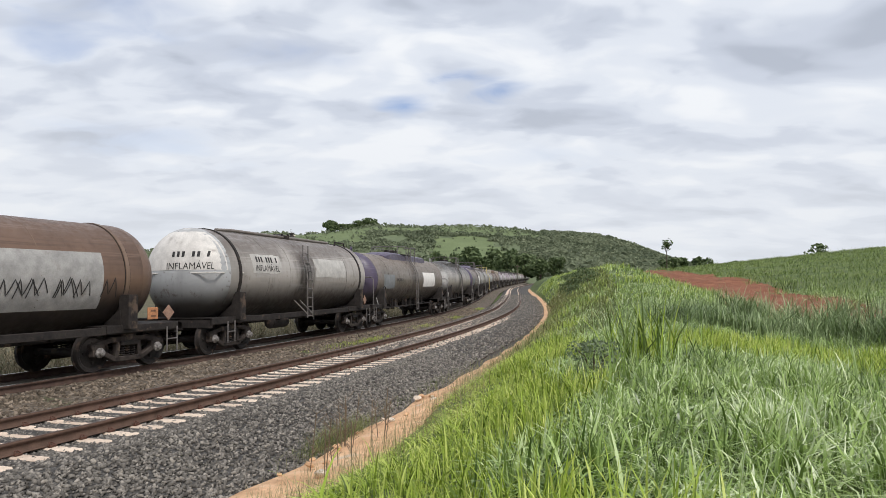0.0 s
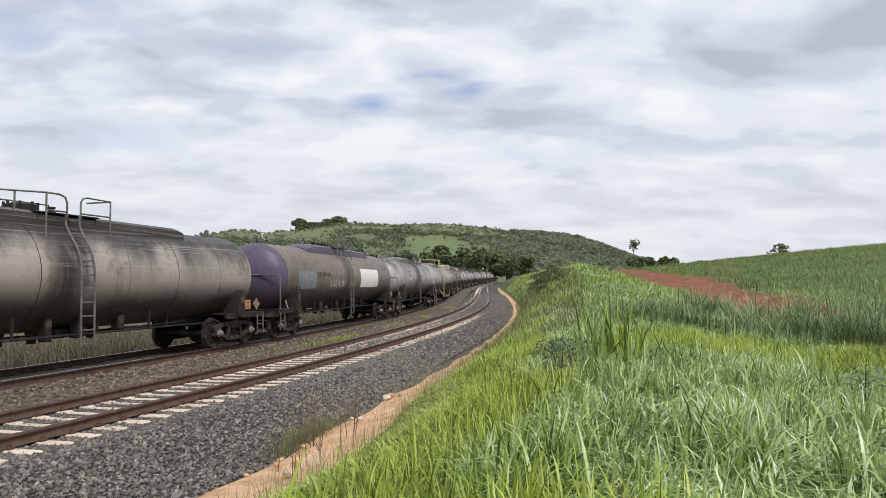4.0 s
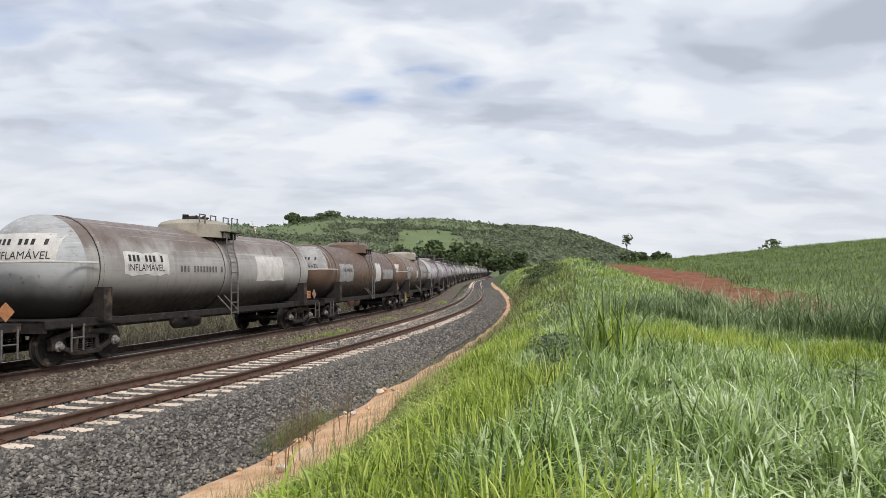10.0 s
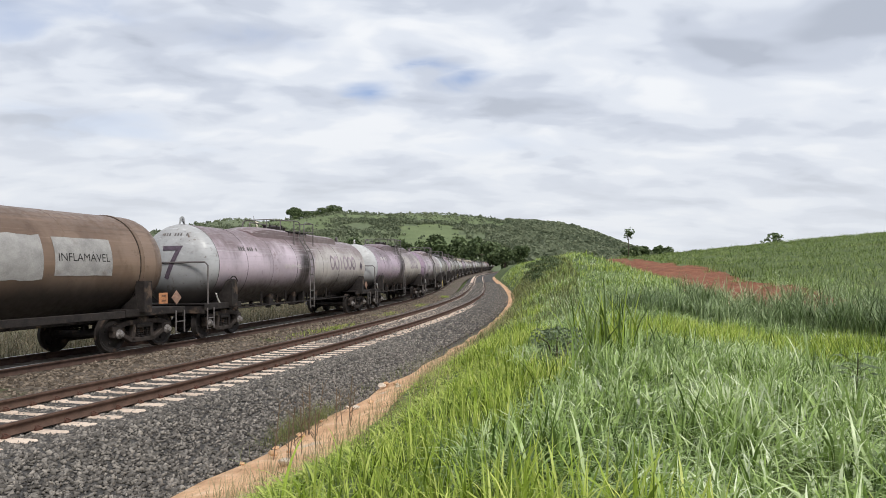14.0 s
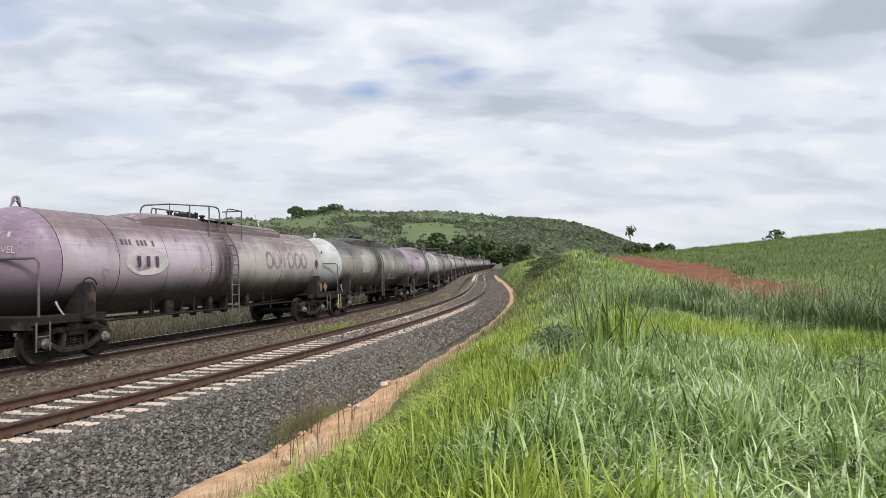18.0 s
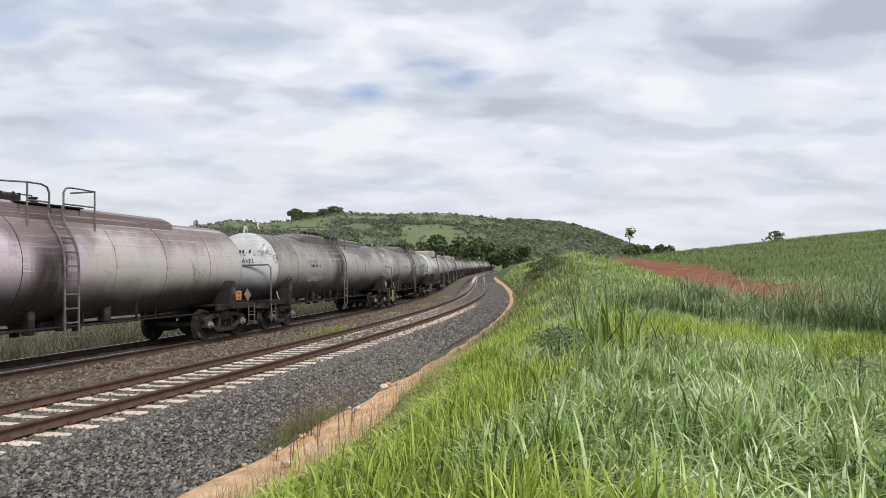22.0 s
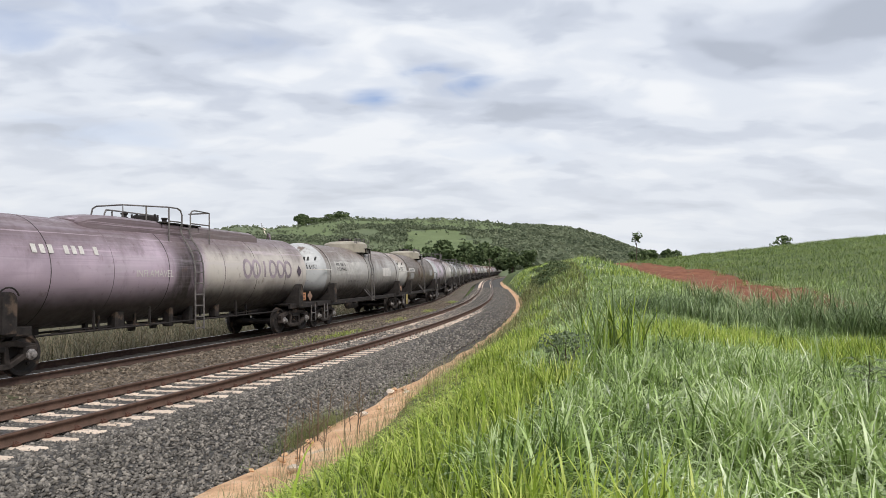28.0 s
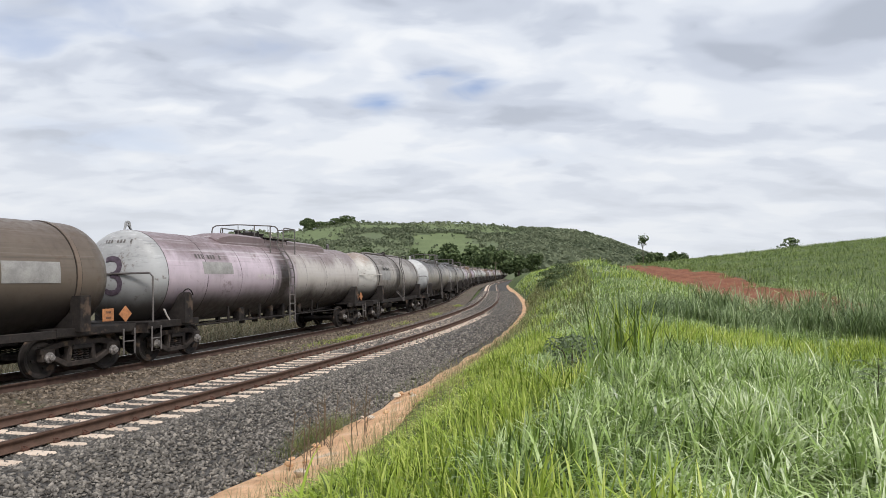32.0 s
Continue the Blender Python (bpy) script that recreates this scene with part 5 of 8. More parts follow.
def frameless_wagon(s0, spec, full=True):
    """Long tank without a frame: barrel, two heads, hood, railing, ladder, end decks, bogies."""
    w = wagon_root("frameless", s0, spec["label"])
    body, front = spec["paint"], pick(spec, "front", spec["paint"])
    T = Matrix.Translation((0, 0, Z_TANK))
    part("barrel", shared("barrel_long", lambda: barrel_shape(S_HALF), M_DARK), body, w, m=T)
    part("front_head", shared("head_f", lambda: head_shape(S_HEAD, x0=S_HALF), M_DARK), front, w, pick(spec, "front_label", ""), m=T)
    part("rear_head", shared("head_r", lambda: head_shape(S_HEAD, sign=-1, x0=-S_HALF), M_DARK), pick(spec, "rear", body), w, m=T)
    part("hood", shared("hood", hood_shape, M_DARK), pick(spec, "hood", body), w, m=T)
    pipe = pick(spec, "pipe", M_GREYPIPE)
    part("top_railing", shared("top_railing", top_rail_shape, M_GREYPIPE), pipe, w)
    braced = pipe == M_YELLOW
    part("ladder", shared("ladder_s%d" % braced, lambda: ladder_shape(0.0, Z_TANK + R_TANK + 0.08, 0.55, 0.95, foot=braced), M_GREYPIPE), pipe, w)
    for sgn in (1, -1):
        F = pose(0, 0, 0, 0, 0, 0) if sgn > 0 else pose(0, 0, 0, 0, 0, 180)
        part("end_deck", shared("end_deck_s", lambda: end_deck_shape(5.7, S_END), M_DARK), None, w, m=F)
        part("coupler", shared("coupler_s", lambda: coupler_shape(S_END), M_DARK), None, w, m=F)
        add_bogie(w, sgn * S_BOGIE, s0, full)
        for y in (0, 1):
            part("jacking_post", shared("jacking_post", bracket_shape, M_DARK), None, w, m=pose(sgn * 6.35, 0, 0, 0, 0, 180 * y))
        part("saddle", shared("saddle", saddle_shape, M_DARK), None, w, m=pose(sgn * 6.35, 0, 0))
    part("brake_rigging", shared("underbelly", underbelly_shape, M_DARK), None, w)
    part("hand_rail", shared("end_rail_s", lambda: end_rail_shape(S_HALF, S_END), M_GREYPIPE), M_GREYPIPE, w)
    part("lifting_eye", shared("lug", lug_shape, M_GREYPIPE), front, w, m=pose(S_HALF - 0.05, 0, Z_TANK + R_TANK - 0.02) @ Matrix.Diagonal((0.85, 1, 0.8, 1)))
    part("lifting_eye", shared("lug", lug_shape, M_GREYPIPE), body, w, m=pose(-S_HALF + 0.5, 0, Z_TANK + R_TANK - 0.02) @ Matrix.Diagonal((0.85, 1, 0.8, 1)))
    if full:
        add_bolts(part("manhole", shared("valves", lambda: valve_shape(0.55, 0), M_DARK), None, w, m=pose(0, 0, Z_TANK + R_TANK + 0.20)), 0.55, 0)
        for x in (-0.25, 1.45):
            part("safety_valve", shared("pot", pot_shape, M_DARK), None, w, m=pose(x, 0.05, Z_TANK + R_TANK + 0.17))
        part("platform", shared("platform", lambda: platform_shape(0.9, -1.0), M_DARK), None, w)
        for x in (-5.4, -3.4, -1.5, 1.2, 3.3, 5.2):
            part("weld_seam", shared("weld_seam", lambda: ring_shape(R_TANK, 0.018, 0.003), M_DARK), body if x in (-5.4, -1.5, 3.3) else M_DARK, w, m=pose(x, 0, Z_TANK))
        part("end_seam", shared("weld_seam", None, M_DARK), None, w, m=pose(S_HALF, 0, Z_TANK))
        hz = pick(spec, "hazard", (M_ORANGE_OLD, M_RED_OLD))
        hazard_panel(w, -S_HALF - 0.05, 1.18, 1.30, "faded diamond placard", *hz)
        st = pick(spec, "step", M_GREYPIPE)
        part("step", shared("step_f", lambda: step_shape(S_END - 0.28), M_GREYPIPE), st, w)
        part("step", shared("step_r", lambda: step_shape(-S_END + 0.28), M_GREYPIPE), M_GREYPIPE, w)
        part("pull_rod", Shape().tube([(6.98, 1.30, 1.06), (7.12, 1.30, 1.22), (7.2, 1.30, 1.36)], 0.024, 6), M_WHITE, w, "pale lever")
        part("hose_loop", Shape().tube([(6.35 + a, 1.42, b) for a, b in arc(0, 1.62, 0.26, 20, 160, 8)], 0.018, 5), M_DARK, w)
    ladder_marks(w, spec, S_HALF, S_HEAD, T)
    return w


# -- kind two: framed tank with straps and a round expansion dome --
D_HALF, D_HEAD = 6.0, 0.92
D_BOGIE = 5.75
D_END = 7.2


def sill_shape(end):
    sh = Shape()
    sh.box(-end, end, -0.35, 0.35, 0.72, 0.98, 0.02)
    for y in (-1, 1):
        sh.box(-end + 0.05, end - 0.05, y * 1.25 - 0.06, y * 1.25 + 0.06, 0.86, 1.04, 0.012)
    for x in (-3.6, -1.8, 0, 1.8, 3.6):
        sh.box(x - 0.06, x + 0.06, -1.2, 1.2, 0.80, 0.96, 0.01)
    return sh


def dome_shape():
    sh = Shape()
    return sh.lathe([(R_TANK - 0.25, 1.14), (R_TANK + 0.04, 1.12), (R_TANK + 0.18, 1.10), (R_TANK + 0.27, 1.0), (R_TANK + 0.33, 0.80), (R_TANK + 0.36, 0.4), (R_TANK + 0.36, 0.01)], 32, "z", cap=False)


def strap_shape():
    return ring_shape(R_TANK + 0.002, 0.11, 0.022)


def cradle_shape():
    """End cradle beside the strap: a plate up the tank's flank and a shelf."""
    sh = Shape()
    for y in (-1, 1):
        a, b = sorted((y * 1.20, y * 1.50))
        sh.prism([(-0.14, 0.98), (0.14, 0.98), (0.14, 1.78), (-0.14, 1.78)], a, b)
    sh.prism([(-1.3, 0.98), (1.3, 0.98), (1.25, 1.45), (0.7, 1.05), (-0.7, 1.05), (-1.25, 1.45)], -0.15, 0.15, "x")
    return sh


def dome_handle_shape():
    z = Z_TANK + R_TANK + 0.20
    return Shape().tube([(0.15, 0.85, z), (0.15, 0.85, z + 0.25), (-0.15, 0.85, z + 0.25), (-0.15, 0.85, z)], 0.024, 5)


def dome_gate_shape():
    z = Z_TANK + R_TANK + 0.20
    return Shape().tube([(-0.95, 0.95, z - 0.1), (-0.95, 0.95, z + 0.25), (-1.3, 0.95, z + 0.25), (-1.3, 0.95, z - 0.35)], 0.024, 5)


def dome_platform_shape():
    sh = Shape()
    z = Z_TANK + R_TANK - 0.04
    sh.box(-0.95, 0.0, 0.75, 1.25, z - 0.03, z, 0.01)
    for x in (-0.85, -0.1):
        sh.box(x - 0.025, x + 0.025, 0.8, 1.15, z - 0.25, z - 0.03, 0.006)
    return sh


def framed_wagon(s0, spec, full=True):
    """Tank on a frame, with straps at both ends and a round dome."""
    w = wagon_root("framed", s0, spec["label"])
    body, front = spec["paint"], pick(spec, "front", spec["paint"])
    # a stouter tank is the same shape, widened about its axis
    fat = pick(spec, "fat", 1.0)
    T = Matrix.Translation((0, 0, Z_TANK + (fat - 1) * 1.4)) @ Matrix.Diagonal((1, fat, fat, 1))
    end, pin = pick(spec, "end", D_END), pick(spec, "pin", D_BOGIE)
    half = pick(spec, "half", D_HALF)
    strap_x = half - 0.5
    deep = pick(spec, "deep", D_HEAD)
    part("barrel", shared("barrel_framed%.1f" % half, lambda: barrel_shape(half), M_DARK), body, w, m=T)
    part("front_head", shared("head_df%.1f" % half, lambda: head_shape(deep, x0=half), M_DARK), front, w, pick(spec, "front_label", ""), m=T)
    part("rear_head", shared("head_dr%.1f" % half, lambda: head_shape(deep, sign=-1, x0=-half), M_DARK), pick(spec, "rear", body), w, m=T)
    pipe = pick(spec, "pipe", M_GREYPIPE)
    if pick(spec, "dome", True):
        part("dome", shared("dome", dome_shape, M_DARK), pick(spec, "dome_paint", body), w, m=pose(-0.25, 0, Z_TANK))
        for x in (0.6, 0.0, -0.75):
            part("dome_handle", shared("dome_handle", dome_handle_shape, M_GREYPIPE), pipe, w, m=pose(x, 0, 0))
        part("ladder_gate", shared("dome_gate", dome_gate_shape, M_GREYPIPE), pipe, w)
    else:
        add_bolts(part("crown_hatch", shared("crown_hatch", lambda: valve_shape(-0.2, R_TANK - 0.02), M_DARK), None, w, m=T), -0.2, R_TANK - 0.02)
        part("crown_rail", shared("hatch_rail", lambda: Shape().tube([(-3.9, 0.5, 1.22), (-3.95, 0.5, 1.38), (-4.85, 0.5, 1.36), (-4.95, 0.5, 1.2)], 0.03, 6), M_DARK), None, w, m=T)
        part("crown_pipe", shared("crown_pipe", lambda: Shape().tube([(4.2, 0.25, 1.31), (3.4, 0.25, 1.35), (-3.8, 0.25, 1.34)], 0.05, 8), M_DARK), body, w, m=T)
        part("vent_pot", shared("pot", pot_shape, M_DARK), body, w, m=T @ Matrix.Translation((-1.2, 0.0, 1.42)))
    part("ladder", shared("ladder_d", lambda: ladder_shape(-0.35, Z_TANK + R_TANK - 0.12, 0.82, 1.25), M_GREYPIPE), pipe, w, m=pose(pick(spec, "ladder_x", 0.0), 0, 0) @ Matrix.Diagonal((1, 1 + (fat - 1) * 0.9, 1, 1)))
    for x in (-strap_x, strap_x) if "strap" in spec else (-strap_x, strap_x, 0.0):
        part("strap", shared("strap", strap_shape, M_DARK), pick(spec, "strap", body), w, m=T @ pose(x, 0, 0))
        part("strap_edge", shared("strap_edge", lambda: ring_shape(R_TANK + 0.001, 0.16, 0.006), M_DARK), None, w, m=T @ pose(x, 0, 0))
    for sgn in (1, -1):
        F = pose(0, 0, 0) if sgn > 0 else pose(0, 0, 0, 0, 0, 180)
        part("end_deck", shared("end_deck_d%.1f" % end, lambda: end_deck_shape(end - 2.3, end), M_DARK), None, w, m=F)
        part("coupler", shared("coupler_d%.1f" % end, lambda: coupler_shape(end), M_DARK), None, w, m=F)
        part("cradle", shared("cradle", cradle_shape, M_DARK), pick(spec, "cradle", M_DARK), w, m=pose(sgn * strap_x, 0, 0))
        add_bogie(w, sgn * pin, s0, full)
    if "eye" in spec:
        part("lifting_loop", Shape().tube([(half - 0.22, 0.06, R_TANK - 0.06), (half - 0.22, 0.06, R_TANK + 0.24), (half - 0.02, -0.06, R_TANK + 0.24), (half - 0.02, -0.06, R_TANK - 0.06)], 0.028, 6), M_DARK, w, "tall dark loop on the crown", m=T)
    part("frame_sill", shared("sill%.1f" % end, lambda: sill_shape(end), M_DARK), None, w)
    if full:
        if pick(spec, "dome", True):
            add_bolts(part("manhole", shared("valves_d", lambda: valve_shape(0, 0), M_DARK), None, w, m=pose(-0.25, 0, Z_TANK + R_TANK + 0.33)), 0, 0)
            for x in (-0.85, 0.3):
                part("safety_valve", shared("pot", pot_shape, M_DARK), None, w, m=pose(x, 0.05, Z_TANK + R_TANK + 0.33))
            part("platform", shared("dome_platform", dome_platform_shape, M_DARK), None, w)
        part("air_tank", shared("air_tank", lambda: Shape().lathe([(0.3, 0.05), (0.36, 0.20), (1.35, 0.20), (1.41, 0.05)], 16, "x", m=Matrix.Translation((0.6, 0.85, 0.72))), M_DARK), pick(spec, "air", M_DARK), w)
        part("hand_rail", shared("hand_rail_d", lambda: Shape().tube([(5.75, 1.42, 2.36), (7.0, 1.30, 2.36), (7.1, 1.1, 2.36), (7.1, -1.1, 2.36), (7.0, -1.3, 2.36), (5.75, -1.42, 2.36)], 0.024, 5), M_GREYPIPE), M_WHITE, w, m=pose(end - D_END, 0, 0))
        hz = pick(spec, "hazard", (M_ORANGE_OLD, M_RED_OLD))
        hazard_panel(w, -6.45 + (D_END - end) * 1.04, 1.18, 1.30, "faded diamond placard", *hz)
        part("step", shared("step_df", lambda: step_shape(D_END - 0.9), M_GREYPIPE), pick(spec, "step", M_GREYPIPE), w, m=pose(end - D_END, 0, 0))
        part("step", shared("step_dr", lambda: step_shape(-D_END + 0.25), M_GREYPIPE), M_GREYPIPE, w, m=pose(D_END - end, 0, 0))
        for x in (-3.2, 1.5, 2.9):
            part("weld_seam", shared("weld_seam", lambda: ring_shape(R_TANK, 0.018, 0.003), M_DARK), body, w, m=T @ pose(x, 0, 0))
    ladder_marks(w, spec, half, deep, T)
    return w


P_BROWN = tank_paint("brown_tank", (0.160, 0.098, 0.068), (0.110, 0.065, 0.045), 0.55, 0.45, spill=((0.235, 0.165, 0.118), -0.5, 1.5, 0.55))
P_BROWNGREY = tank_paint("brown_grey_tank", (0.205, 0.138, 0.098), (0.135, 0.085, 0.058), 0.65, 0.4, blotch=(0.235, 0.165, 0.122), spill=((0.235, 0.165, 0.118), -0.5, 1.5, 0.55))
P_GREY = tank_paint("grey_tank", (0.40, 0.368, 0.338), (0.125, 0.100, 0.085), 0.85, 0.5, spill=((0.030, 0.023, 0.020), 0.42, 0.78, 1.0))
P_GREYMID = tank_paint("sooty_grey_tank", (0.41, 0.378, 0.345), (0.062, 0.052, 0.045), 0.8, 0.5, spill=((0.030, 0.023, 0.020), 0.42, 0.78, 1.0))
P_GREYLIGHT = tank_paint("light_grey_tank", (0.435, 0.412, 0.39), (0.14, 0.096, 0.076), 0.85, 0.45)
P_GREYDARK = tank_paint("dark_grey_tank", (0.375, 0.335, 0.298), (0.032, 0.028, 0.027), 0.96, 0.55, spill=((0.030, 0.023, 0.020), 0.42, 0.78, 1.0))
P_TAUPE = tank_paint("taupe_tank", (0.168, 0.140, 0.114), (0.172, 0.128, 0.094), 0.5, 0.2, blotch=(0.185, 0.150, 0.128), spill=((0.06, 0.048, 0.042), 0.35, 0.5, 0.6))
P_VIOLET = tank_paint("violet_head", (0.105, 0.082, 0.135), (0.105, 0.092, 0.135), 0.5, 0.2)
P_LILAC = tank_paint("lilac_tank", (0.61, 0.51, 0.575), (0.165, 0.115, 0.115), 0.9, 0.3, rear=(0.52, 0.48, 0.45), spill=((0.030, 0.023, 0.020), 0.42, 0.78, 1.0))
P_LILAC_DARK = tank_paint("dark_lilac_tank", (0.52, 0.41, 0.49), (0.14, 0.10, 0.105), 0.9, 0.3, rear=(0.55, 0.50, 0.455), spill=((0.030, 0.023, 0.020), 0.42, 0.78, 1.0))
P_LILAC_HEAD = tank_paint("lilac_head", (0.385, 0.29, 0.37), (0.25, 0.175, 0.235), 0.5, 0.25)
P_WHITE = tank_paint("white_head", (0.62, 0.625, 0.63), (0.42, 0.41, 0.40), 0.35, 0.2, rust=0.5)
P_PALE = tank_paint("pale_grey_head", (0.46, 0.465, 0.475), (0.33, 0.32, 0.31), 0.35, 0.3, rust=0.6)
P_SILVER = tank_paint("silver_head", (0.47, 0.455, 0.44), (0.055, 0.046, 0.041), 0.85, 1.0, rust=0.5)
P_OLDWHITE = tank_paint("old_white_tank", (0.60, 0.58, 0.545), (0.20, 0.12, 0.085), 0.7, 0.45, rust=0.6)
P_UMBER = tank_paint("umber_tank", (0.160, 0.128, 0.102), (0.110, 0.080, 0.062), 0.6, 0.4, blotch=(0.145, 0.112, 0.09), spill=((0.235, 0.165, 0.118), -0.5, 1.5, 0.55))

